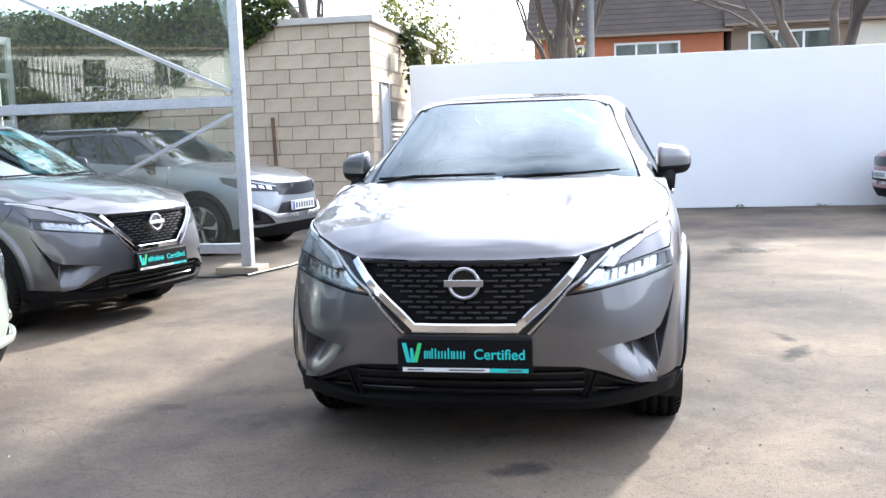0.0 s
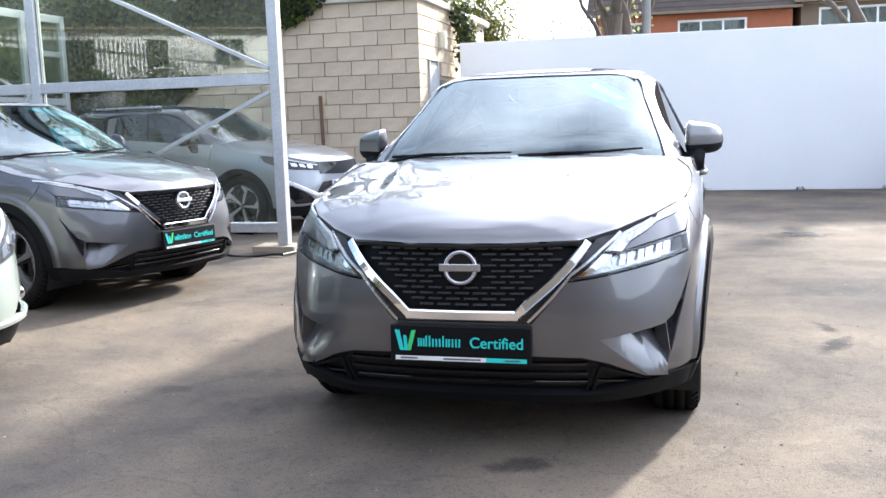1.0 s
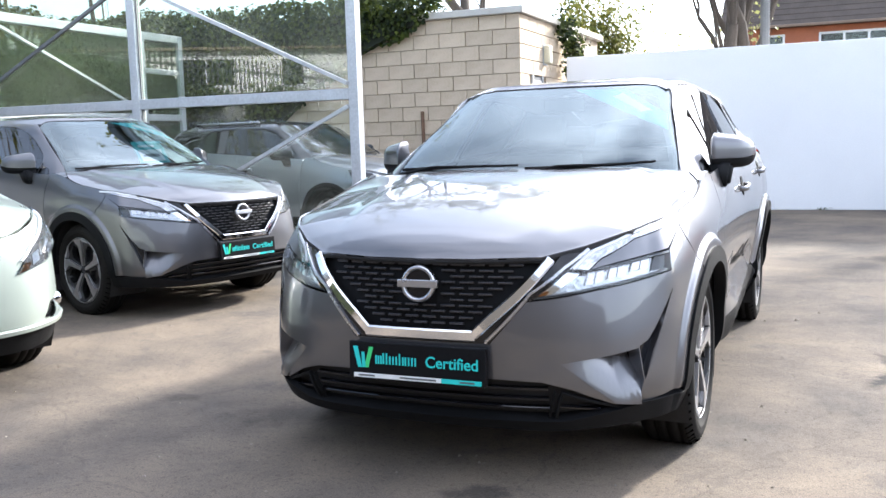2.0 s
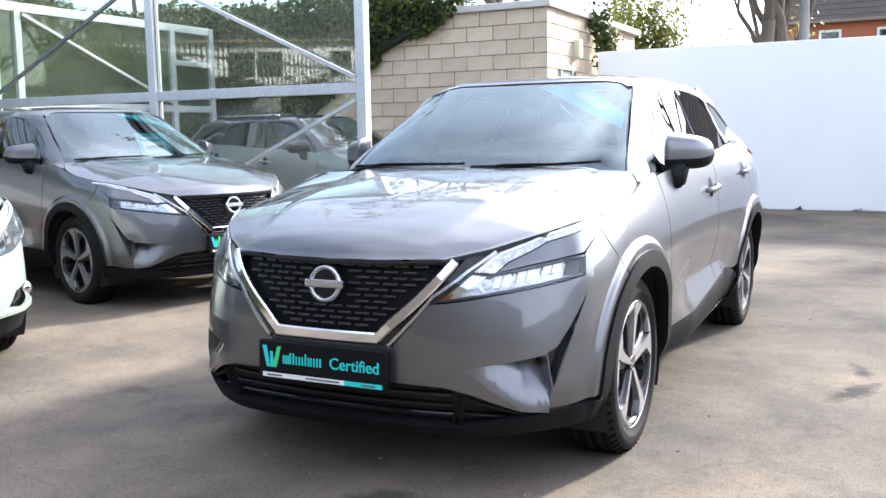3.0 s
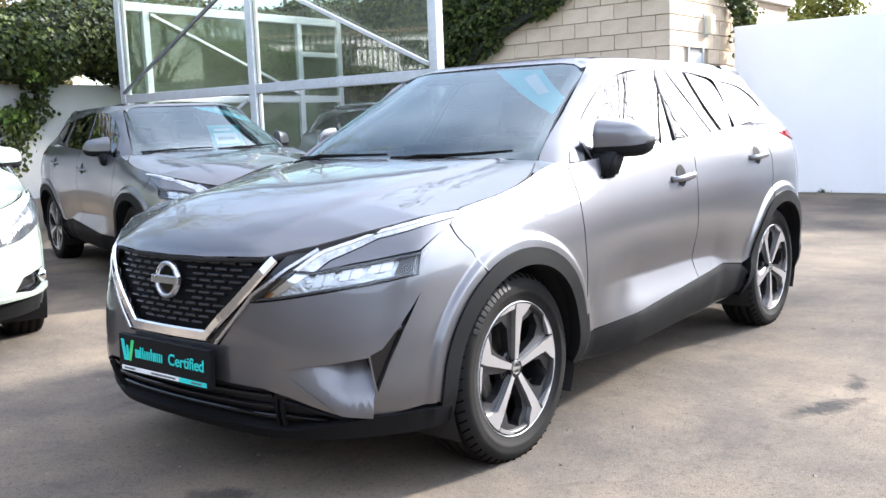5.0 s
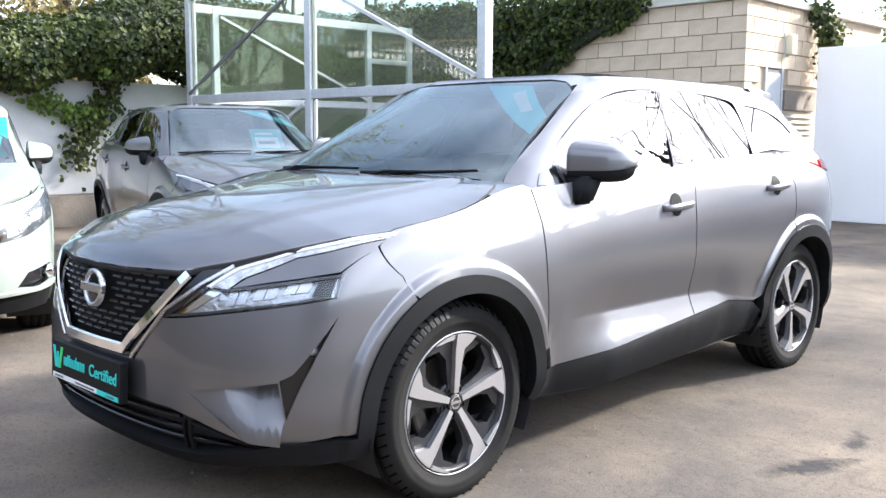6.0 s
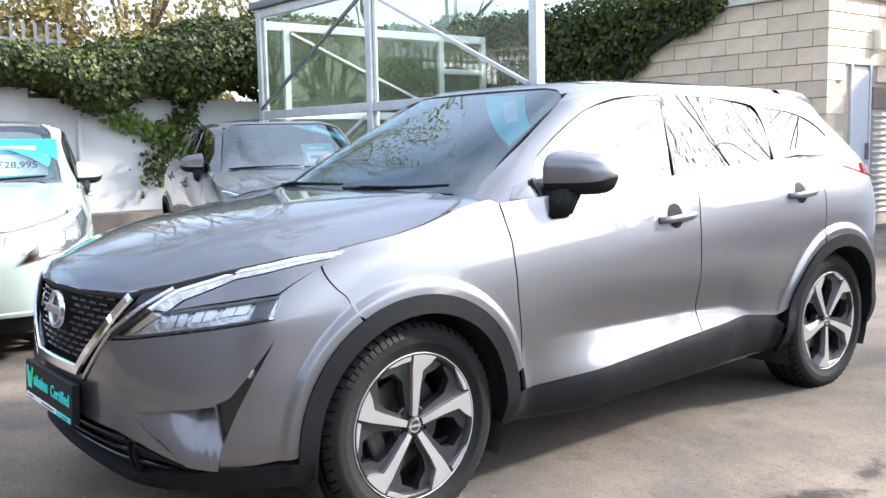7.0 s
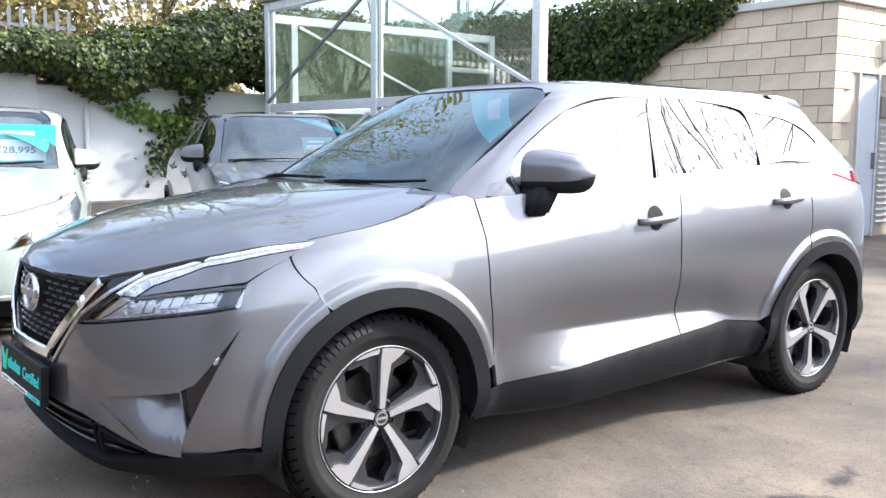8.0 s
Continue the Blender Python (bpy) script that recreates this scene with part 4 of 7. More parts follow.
def sheet(name, place, normal, loop, holes, material, parent, label="", step=0.03, grid=(0.12, 0.035), depth=0.012, mirror=False, lines=()):
    """A curved panel: an outline with holes in the skin's own coordinates, filled, laid onto the skin, with a turned-in rim."""
    loops = [finer(l, step) for l in [loop, *holes]]
    verts, edges = [], []
    for lp in loops:
        k = len(verts)
        verts += [Vector(p) for p in lp]
        edges += [(k + i, k + (i + 1) % len(lp)) for i in range(len(lp))]
    for ln in lines:
        lp = [p for p in finer(list(ln), step, False) if inside(p, loop)]
        k = len(verts)
        verts += [Vector(p) for p in lp]
        edges += [(k + i, k + i + 1) for i in range(len(lp) - 1)]
    a0, a1 = min(p[0] for p in loop), max(p[0] for p in loop)
    b0, b1 = min(p[1] for p in loop), max(p[1] for p in loop)
    na, nb = max(2, int((a1 - a0) / grid[0])), max(2, int((b1 - b0) / grid[1]))
    for i in range(1, na):
        for j in range(1, nb):
            q = (a0 + (a1 - a0) * (i + 0.5 * (j % 2) - 0.25) / na, b0 + (b1 - b0) * j / nb)
            if inside(q, loop) and not any(inside(q, h) for h in holes):
                verts.append(Vector(q))
    vo, _, fo, *_ = delaunay_2d_cdt(verts, edges, [], 0, 1e-6)
    keep = []
    for f in fo:
        c = sum((vo[i] for i in f), Vector((0, 0))) / len(f)
        if inside(c, loop) and not any(inside(c, h) for h in holes):
            keep.append(list(f))
    a, b = np.array([v.x for v in vo]), np.array([v.y for v in vo])
    pos, nor = np.asarray(place(a, b)), np.asarray(normal(a, b))
    sx = -1 if mirror else 1
    pos, nor = pos * (sx, 1, 1), nor * (sx, 1, 1)
    for f in keep:
        p = pos[f]
        if np.dot(np.cross(p[1] - p[0], p[2] - p[0]), nor[f[0]]) < 0:
            f.reverse()
    out_v, out_n, out_f = [tuple(p) for p in pos], [tuple(n) for n in nor], [tuple(f) for f in keep]
    if depth:
        count = {(f[i], f[(i + 1) % len(f)]) for f in keep for i in range(len(f))}
        twin = {}
        for p, q in sorted(count):
            if (q, p) in count:
                continue
            for i in (p, q):
                if i not in twin:
                    twin[i] = len(out_v)
                    out_v += [tuple(pos[i]), tuple(pos[i] - nor[i] * depth)]
                    out_n += [(0, 0, 0), (0, 0, 0)]
            out_f.append((twin[q], twin[p], twin[p] + 1, twin[q] + 1))
    me = bpy.data.meshes.new(name)
    me.from_pydata(out_v, [], out_f)
    me.shade_smooth()
    me.normals_split_custom_set_from_vertices(out_n)
    me.materials.append(material)
    ob = new(name, me)
    ob.parent = parent
    if label:
        ob["label"] = label
    return ob


def pair(name, skin, loop, holes, material, parent, off=0.0, label="", **kw):
    """The same panel on both flanks, each a part of its own."""
    return [sheet(name, lambda s, z: skin.point(s, z, off), skin.shaped, loop, holes, material, parent, label, mirror=m, **kw) for m in (False, True)]


def pane(name, skin, loop, material, parent, off, across=False, mirror=False, holes=(), like=None):
    """A window pane: one even curved face fitted over the skin inside the outline."""
    pts = np.array(finer(like or loop, .02))
    c = pts.mean(0)
    cloud = np.concatenate([c + (pts - c) * k for k in (.2, .5, .75, .9, 1.0)])
    p = skin.at(abs(cloud[:, 0]), cloud[:, 1])
    u, w = (p[:, 0], p[:, 1]) if across else (p[:, 1], p[:, 0])
    z = p[:, 2]

    def terms(u, z):
        if across:
            return np.stack([1 + 0 * u, u**2, u**4, u**6, z, z**2, z**3, z * u**2, z * u**4], -1)
        return np.stack([1 + 0 * u, u, z, u * z, u**2, z**2], -1)
    k = np.linalg.lstsq(terms(u, z), w, rcond=None)[0]

    def place(s, zz):
        q = skin.at(abs(s), zz)
        sg = np.where(s < 0, -1.0, 1.0)
        n = normal(s, zz)
        if across:
            q = np.stack([q[..., 0] * sg, terms(q[..., 0], zz) @ k, zz], -1)
        else:
            q = np.stack([terms(q[..., 1], zz) @ k, q[..., 1], zz], -1)
        return q + n * off

    def normal(s, zz):
        q = skin.at(abs(s), zz)
        sg = np.where(s < 0, -1.0, 1.0)
        e = 1e-3
        v = q[..., 0] if across else q[..., 1]
        du, dz = (terms(v + e, zz) - terms(v - e, zz)) @ k / (2 * e), (terms(v, zz + e) - terms(v, zz - e)) @ k / (2 * e)
        n = np.stack([du * sg, -1 + 0 * du, dz], -1) if across else np.stack([1 + 0 * du, -du, -dz], -1)
        return n / np.linalg.norm(n, axis=-1, keepdims=True)
    return sheet(name, place, normal, loop, list(holes), material, parent, depth=0, step=.012, grid=(.06, .015), mirror=mirror)


def whole(name, skin, half, material, parent, off=0.0, label="", **kw):
    """A panel across the middle of the front: half its outline from the middle's top to the middle's bottom."""
    full = half + [(-s, z) for s, z in half[::-1] if s > 1e-3]

    def place(s, z):
        return skin.point(abs(s), z, off) * np.stack([np.where(s < 0, -1.0, 1.0), 1 + 0 * s, 1 + 0 * s], -1)

    def normal(s, z):
        return skin.shaped(abs(s), z) * np.stack([np.where(s < 0, -1.0, 1.0), 1 + 0 * s, 1 + 0 * s], -1)
    return sheet(name, place, normal, full, kw.pop("holes", []), material, parent, label, **kw)


def strip(name, skin, line, width, material, parent, off=0.0, height=0.006, mirror=False, label="", samples=24):
    """A moulding of a given width laid along a line on the skin."""
    pts = np.array(line, float)
    d = np.r_[0, np.cumsum(np.hypot(np.diff(pts[:, 0]) * 0.35, np.diff(pts[:, 1])))]
    t = np.linspace(0, d[-1], samples)
    s, z = np.interp(t, d, pts[:, 0]), np.interp(t, d, pts[:, 1])
    w = np.interp(t, d, width) if hasattr(width, "__len__") else np.full(samples, width)
    sg = np.where(s < 0, -1.0, 1.0)
    p, n = skin.point(abs(s), z, off), skin.shaped(abs(s), z)
    p[:, 0] *= sg
    n[:, 0] *= sg
    if mirror:
        p[:, 0] *= -1
        n[:, 0] *= -1
    tang = np.gradient(p, axis=0)
    tang /= np.linalg.norm(tang, axis=1, keepdims=True)
    side = np.cross(n, tang)
    bm = bmesh.new()
    rows = []
    for k in range(samples):
        a, b, c = p[k], side[k] * w[k] / 2, n[k]
        rows.append([bm.verts.new(q) for q in (a - b - c * .01, a - b + c * height * .4, a - b * .7 + c * height, a + b * .7 + c * height, a + b + c * height * .4, a + b - c * .01)])
    for q, r in zip(rows, rows[1:]):
        for k in range(5):
            bm.faces.new((q[k], q[k + 1], r[k + 1], r[k]))
    bm.faces.new(rows[0])
    bm.faces.new(rows[-1])
    bmesh.ops.recalc_face_normals(bm, faces=bm.faces)
    return part(name, bm, material, parent, label)

# ---- grey crossover: skins ----
LOWER_UNDERSIDE = (0.20, 0, -.80, .40, -.78, .60, -.70, .735, -.57, .80, -.44, .82, -.05, .80, .5, .80, 1.45, .80, 2.4, .82, 3.0, .70, 3.30, .35, 3.38, 0, 3.40)
LOWER_BUMPER_FOOT = (0.34, 0, -.888, .40, -.858, .60, -.775, .745, -.645, .835, -.46, .865, -.05, .862, .5, .862, 1.45, .865, 2.4, .865, 3.0, .74, 3.36, .35, 3.45, 0, 3.47)
LOWER_BUMPER = (0.50, 0, -.900, .40, -.868, .60, -.780, .745, -.645, .845, -.45, .885, -.05, .878, .5, .875, 1.45, .882, 2.4, .885, 3.0, .73, 3.35, .36, 3.49, 0, 3.51)
LOWER_ARCH = (0.66, 0, -.895, .40, -.855, .60, -.755, .745, -.615, .840, -.45, .895, -.05, .895, .5, .893, 1.45, .90, 2.4, .888, 3.0, .72, 3.35, .36, 3.48, 0, 3.50)
LOWER_LAMP = (0.80, 0, -.875, .40, -.825, .60, -.705, .740, -.570, .828, -.44, .885, -.05, .895, .5, .898, 1.45, .905, 2.4, .885, 3.0, .71, 3.35, .36, 3.49, 0, 3.51)
LOWER_SHOULDER = (0.92, 0, -.840, .40, -.770, .60, -.620, .725, -.490, .800, -.36, .862, -.05, .880, .5, .890, 1.45, .900, 2.4, .88, 3.0, .70, 3.36, .35, 3.50, 0, 3.52)
LOWER_BELT = (1.04, 0, -.780, .40, -.68, .58, -.50, .690, -.36, .755, -.22, .815, .05, .848, .5, .868, 1.45, .880, 2.4, .855, 3.0, .67, 3.36, .34, 3.50, 0, 3.52)
LOWER_ABOVE_BELT = (1.18, 0, -.70, .38, -.58, .55, -.38, .65, -.22, .70, -.08, .76, .15, .79, .5, .815, 1.45, .806, 2.4, .782, 3.0, .63, 3.33, .33, 3.46, 0, 3.48)
LOWER = Skin([LOWER_UNDERSIDE, LOWER_BUMPER_FOOT, LOWER_BUMPER, LOWER_ARCH, LOWER_LAMP, LOWER_SHOULDER, LOWER_BELT, LOWER_ABOVE_BELT])
UPPER_COWL = (1.02, 0, .20, .40, .225, .62, .28, .75, .345, .815, .48, .842, .85, .855, 1.2, .862, 1.6, .865, 2.4, .857, 3.0, .675, 3.36, .34, 3.46, 0, 3.48)
UPPER_BELT = (1.14, 0, .345, .40, .365, .60, .41, .705, .475, .765, .62, .795, .95, .812, 1.25, .820, 1.6, .826, 2.4, .812, 3.0, .625, 3.34, .32, 3.42, 0, 3.44)
UPPER_LOWER_PANE = (1.26, 0, .555, .38, .575, .55, .625, .645, .68, .697, .82, .73, 1.05, .75, 1.3, .755, 1.6, .738, 2.4, .70, 2.95, .57, 3.28, .30, 3.36, 0, 3.38)
UPPER_UPPER_PANE = (1.38, 0, .78, .36, .80, .52, .84, .593, .89, .638, 1.0, .67, 1.2, .688, 1.4, .692, 1.6, .672, 2.4, .63, 2.88, .51, 3.15, .28, 3.24, 0, 3.27)
UPPER_CANT_RAIL = (1.48, 0, .98, .34, .99, .49, 1.02, .555, 1.06, .59, 1.13, .612, 1.25, .628, 1.4, .632, 1.63, .612, 2.4, .57, 2.8, .46, 3.03, .26, 3.12, 0, 3.14)
UPPER_ROOF = (1.535, 0, 1.10, .3, 1.12, .42, 1.16, .485, 1.22, .51, 1.3, .53, 1.4, .545, 1.5, .55, 1.65, .53, 2.35, .49, 2.65, .40, 2.83, .22, 2.90, 0, 2.92)
UPPER = Skin([UPPER_COWL, UPPER_BELT, UPPER_LOWER_PANE, UPPER_UPPER_PANE, UPPER_CANT_RAIL, UPPER_ROOF])
WHEEL_R, HUB_Z, AXLE = 0.357, 0.345, 2.665


def crease_z(y):
    """The height of the doors' pressed line."""
    return np.interp(y, (0.5, 0.83, 1.53, 1.77, 1.95, 2.2), (0.555, 0.546, 0.538, 0.526, 0.480, 0.44))


def flare(p):
    """The wheel arches' raised band, and the face below the door's pressed line."""
    x, y, z = p[..., 0], p[..., 1], p[..., 2]
    out = np.zeros(x.shape)
    for cy in (0.0, AXLE):
        r = np.hypot(y - cy, z - HUB_Z)
        g = np.clip((0.505 - r) / 0.03, 0, 1)
        out += 0.017 * g * g * (3 - 2 * g) * np.clip((x - 0.72) / 0.08, 0, 1) * np.clip((z - 0.2) / 0.15, 0, 1)
    top = crease_z(y)
    low = np.interp(y, (0.5, 0.85, 1.54, 1.9, 2.15), (0.382, 0.397, 0.446, 0.468, 0.43))
    drop = np.clip(top - z, 0, np.maximum(top - low, 0.01) + 0.022)
    above = np.clip(z - top, 0, 1)
    out += (0.45 * drop - 0.30 * drop**2 - 0.026 * np.exp(-(above / 0.12) ** 2)) * np.interp(y, (0.55, 0.90, 1.8, 2.0), (0, 1, 1, 0.4)) * (x > 0.7)
    return out


LOWER.bumps.append(flare)


def arc(cy, r, a0, a1, k=24, cz=HUB_Z):
    """An arc round a wheel in the side view; 0 degrees is towards the rear, 90 up."""
    return [(cy + r * math.cos(radians(a0 + (a1 - a0) * i / k)), cz + r * math.sin(radians(a0 + (a1 - a0) * i / k))) for i in range(k + 1)]


HOOD_EDGE = np.array([(0, -.885, .838), (.2, -.872, .838), (.43, -.812, .842), (.56, -.705, .872), (.68, -.57, .912), (.76, -.41, .943), (.804, -.25, .957), (.827, -.05, .986), (.828, .06, 1.010), (.822, .14, 1.033), (.805, .20, 1.053), (.765, .285, 1.079), (.715, .36, 1.090)])
HOOD_MID = np.array([(-.885, .838), (-.865, .868), (-.82, .900), (-.74, .930), (-.6, .968), (-.4, 1.010), (-.2, 1.042), (0, 1.068), (.3, 1.098), (.46, 1.112)])


def smooth_interp(x, k, v):
    """A curve through the knots without corners."""
    m = np.gradient(v, k)
    x = np.clip(x, k[0], k[-1])
    j = np.clip(np.searchsorted(k, x) - 1, 0, len(k) - 2)
    h = k[j + 1] - k[j]
    g = (x - k[j]) / h
    return (2 * g**3 - 3 * g**2 + 1) * v[j] + (g**3 - 2 * g**2 + g) * h * m[j] + (-2 * g**3 + 3 * g**2) * v[j + 1] + (g**3 - g**2) * h * m[j + 1]


def hood_z(x, y):
    xe = np.interp(y, HOOD_EDGE[:, 1], HOOD_EDGE[:, 0])
    ze = np.interp(y, HOOD_EDGE[:, 1], HOOD_EDGE[:, 2])
    zc = smooth_interp(y, HOOD_MID[:, 0], HOOD_MID[:, 1])
    r = np.minimum(1.0, abs(x) / np.maximum(xe, 1e-3))
    z = zc - (zc - ze) * r**2.6
    line = 0.42 + 0.16 * (y + 0.6)
    g = np.clip((line + 0.03 - abs(x)) / 0.06, 0, 1)
    return z + 0.011 * g * g * (3 - 2 * g) * np.clip((y + 0.8) / 0.35, 0, 1)


def hood_point(x, y):
    return np.stack([x, y, hood_z(x, y)], -1)


def hood_normal(x, y):
    e = 0.012
    n = np.stack([-(hood_z(x + e, y) - hood_z(x - e, y)) / (2 * e), -(hood_z(x, y + e) - hood_z(x, y - e)) / (2 * e), 1 + 0 * x], -1)
    return n / np.linalg.norm(n, axis=-1, keepdims=True)


def wheel(parent, x, y, side, spin, style="five"):
    """A wheel with its tyre, rim, spokes, hub cap and brake disc."""
    w = new("wheel")
    w.parent = parent
    w.matrix_basis = Matrix.Translation((x * side, y, .340)) @ Matrix.Diagonal((side, 1, 1, 1))
    bm = bmesh.new()
    R = WHEEL_R
    grown = lambda r: float(np.interp(r, (0, .232, .262, .30, .36), (0, .2415, .269, .3025, .36)))
    prof = [(-.205, .232), (-.215, .262), (-.222, .30), (-.212, .332), (-.190, R - .004), (-.158, R), (-.157, R - .009), (-.147, R - .009), (-.146, R), (-.112, R + .001), (-.111, R - .009), (-.101, R - .009), (-.100, R + .001),
            (-.066, R), (-.065, R - .009), (-.055, R - .009), (-.054, R), (-.030, R - .004), (-.012, .336), (-.002, .318), (-.0005, .312), (.001, .306), (-.0005, .300), (.001, .288), (-.001, .275), (-.0035, .273), (-.008, .252), (-.016, .240), (-.022, .232)]
    lathe(bm, [(a, grown(b)) for a, b in prof], 72)
    for v in bm.verts:
        if v.co.z < -.340:
            v.co.z = -.340
    tyre = part("tyre", bm, RUBBER, w, smooth=True)
    cut = bmesh.new()
    box(cut, -.020, .013, -.0024, .0024, -.004, .0012, 0)
    cut_mesh = bpy.data.meshes.new("tread_cut")
    cut.to_mesh(cut_mesh)
    cut.free()
    cut_mesh.materials.append(TREAD_GAP)
    for k in range(56):
        c = new("tread_cut", cut_mesh)
        c.parent = w
        c.matrix_basis = Matrix.Rotation(k * math.tau / 56, 4, "X") @ Matrix.Translation((-.020, 0, R - .0107)) @ Matrix.Rotation(radians(33.7), 4, "Y") @ Matrix.Rotation(radians(14), 4, "Z")
    # the maker's raised word as plain blocks
    block = bmesh.new()
    box(block, -.0015, .0018, -.0085, .0085, -.0125, .0125, .001)
    block_mesh = bpy.data.meshes.new("sidewall_block")
    block.to_mesh(block_mesh)
    block.free()
    block_mesh.materials.append(SIDEWALL)
    for k in range(11):
        c = new("sidewall_block", block_mesh)
        c.parent = w
        c.matrix_basis = Matrix.Rotation(spin + radians(14 + k * 4.3), 4, "X") @ Matrix.Translation((-.0042, 0, .3235)) @ Matrix.Rotation(radians(-26), 4, "Y")
    bm = bmesh.new()
    lathe(bm, [(a, b * 1.041) for a, b in ((-.21, .232), (-.205, .222), (-.10, .205), (-.05, .212), (-.018, .224), (-.010, .234), (-.016, .241), (-.030, .236))], 64)
    part("rim", bm, ALLOY_DARK, w, smooth=True)
    bm = bmesh.new()
    lathe(bm, [(a, b * 1.041) for a, b in ((-.012, .2388), (-.0085, .2400), (-.010, .2412), (-.018, .2418))], 64)
    part("rim_lip", bm, GALV, w, smooth=True)
    bm = bmesh.new()
    lathe(bm, [(-.10, .03), (-.095, .155), (-.105, .155), (-.11, .03)], 48)
    part("brake_disc", bm, STEEL, w)
    bm = bmesh.new()
    box(bm, -.13, -.065, .10, .165, -.07, .07, .012, Matrix.Rotation(radians(200), 4, "X"))
    part("brake_caliper", bm, STEEL, w)
    for k in range(5):
        a = spin + k * math.tau / 5
        rot = Matrix.Rotation(a, 4, "X")
        # machined face of a spoke, which runs out along the rim on one side
        flat = Matrix(((0, 0, 1, -.055), (1, 0, 0, 0), (0, 1, 0, 0), (0, 0, 0, 1)))
        low = Matrix(((0, 0, 1, -.072), (1, 0, 0, 0), (0, 1, 0, 0), (0, 0, 0, 1)))
        def rim(*angles):
            return [(.243 * math.sin(radians(g)), .243 * math.cos(radians(g))) for g in angles]
        face = [(-.011, .034), (.011, .034), (.0165, .13), (.024, .188), (.056, .209), *rim(19, 14, 9, 4, 0, -4), (-.019, .19), (-.0155, .13)]
        bm = bmesh.new()
        prism(bm, face, .034, rot @ flat)
        sliver = [*rim(-6.5, -12, -18, -24, -30), (-.096, .213), (-.064, .221), (-.029, .226)]
        prism(bm, sliver, .034, rot @ flat)
        for v in bm.verts:
            v.co.x += 0.012 * math.hypot(v.co.y, v.co.z) / 0.23
        part("spoke", bm, ALLOY, w)
        for blade in ([(.011, .034), (.024, .048), (.034, .13), (.052, .168), (.092, .182), *rim(31, 25, 19), (.056, .209), (.024, .188), (.0165, .13)],
                      [(-.011, .034), (-.0155, .13), (-.019, .19), *rim(-4, -12, -20, -30, -39), (-.133, .175), (-.085, .187), (-.048, .155), (-.026, .048)]):
            bm = bmesh.new()
            prism(bm, blade, .034, rot @ low)
            for v in bm.verts:
                v.co.x += 0.010 * math.hypot(v.co.y, v.co.z) / 0.23
            part("spoke_blade", bm, ALLOY_GREY, w)
        bm = bmesh.new()
        m = rot @ Matrix.Rotation(radians(36), 4, "X") @ Matrix.Translation((0, 0, .050))
        lathe(bm, [(-.042, .0115), (-.033, .0115), (-.033, .0095), (-.046, .0085)], 16)
        lathe(bm, [(-.050, .008), (-.038, .007), (-.036, .0)], 6)
        bmesh.ops.transform(bm, matrix=m, verts=bm.verts)
        part("wheel_nut", bm, ALLOY_DARK, w)
    bm = bmesh.new()
    lathe(bm, [(-.075, .072), (-.046, .070), (-.040, .064), (-.039, .031), (-.026, .030), (-.022, .026), (-.022, 0.0)], 32)
    part("hub_cap", bm, ALLOY_GREY, w, smooth=False)
    bm = bmesh.new()
    lathe(bm, [(-.022, .0235), (-.019, .0235), (-.019, .0185), (-.022, .0185)], 32)
    box(bm, -.022, -.019, -.0255, .0255, -.0045, .0045)
    part("hub_badge", bm, CHROME, w)
    return w


def lettering(name, text, size, m, material, parent):
    """Raised print in the built-in font, as a mesh."""
    cu = bpy.data.curves.new(name, "FONT")
    cu.body, cu.size, cu.extrude, cu.offset = text, size, 0.0008, size * 0.012
    tmp = bpy.data.objects.new(name, cu)
    me = bpy.data.meshes.new_from_object(tmp)
    bpy.data.objects.remove(tmp)
    me.materials.clear()
    me.materials.append(material)
    ob = new(name, me)
    ob.parent = parent
    ob.matrix_basis = m
    return ob


def number_plate(parent, m):
    """Black dealer plate: turquoise print, and a white and teal strip below."""
    p = new("number_plate")
    p.parent = parent
    p.matrix_basis = m

    def slab(name, x0, x1, z0, z1, y, mt, t=.002):
        return boxed(name, x0, x1, y - t, y, z0, z1, mt, p)
    boxed("plate_holder", -.265, .265, -.012, .014, -.060, .074, PLATE_BLACK, p, .004)
    slab("print_strip", -.245, .10, -.056, -.040, -.0125, WHITE_PRINT)
    slab("print_strip", .100, .25, -.056, -.040, -.0125, TEAL_TEXT)
    for x0, x1 in ((-.225, -.16), (-.06, .08), (.17, .225)):
        slab("print_bar", x0, x1, -.051, -.045, -.0148, GREY_PRINT, .001)
    stand = Matrix(((1, 0, 0, 0), (0, 0, -1, 0), (0, 1, 0, 0), (0, 0, 0, 1)))
    for pts, mt in (([(-.247, .056), (-.229, .056), (-.212, -.020), (-.228, -.020)], TEAL_TEXT), ([(-.214, .036), (-.203, .036), (-.195, -.020), (-.211, -.020)], TEAL_TEXT),
                    ([(-.182, .056), (-.166, .056), (-.186, -.020), (-.203, -.020)], GREEN_TEXT)):
        bm = bmesh.new()
        prism(bm, pts, .002, Matrix.Translation((0, -.0125, 0)) @ stand)
        part("emblem_stroke", bm, mt, p)
    # the dealer's word as plain bars
    x = -.158
    for strokes, gap, hi in ((4, .0098, .040), (1, 0, .040), (2, .013, .030), (2, .013, .041), (2, .010, .030), (2, .013, .030), (1, 0, .030)):
        for k in range(strokes):
            slab("word_bar", x, x + .0062, -.004, -.004 + (hi if k == strokes - 1 else min(hi, .030)), -.0125, TEAL_TEXT)
            x += gap if k < strokes - 1 else .0128
    lettering("print", "Certified", .056, Matrix.Translation((.038, -.0135, -.004)) @ stand, TEAL_TEXT, p)
    return p


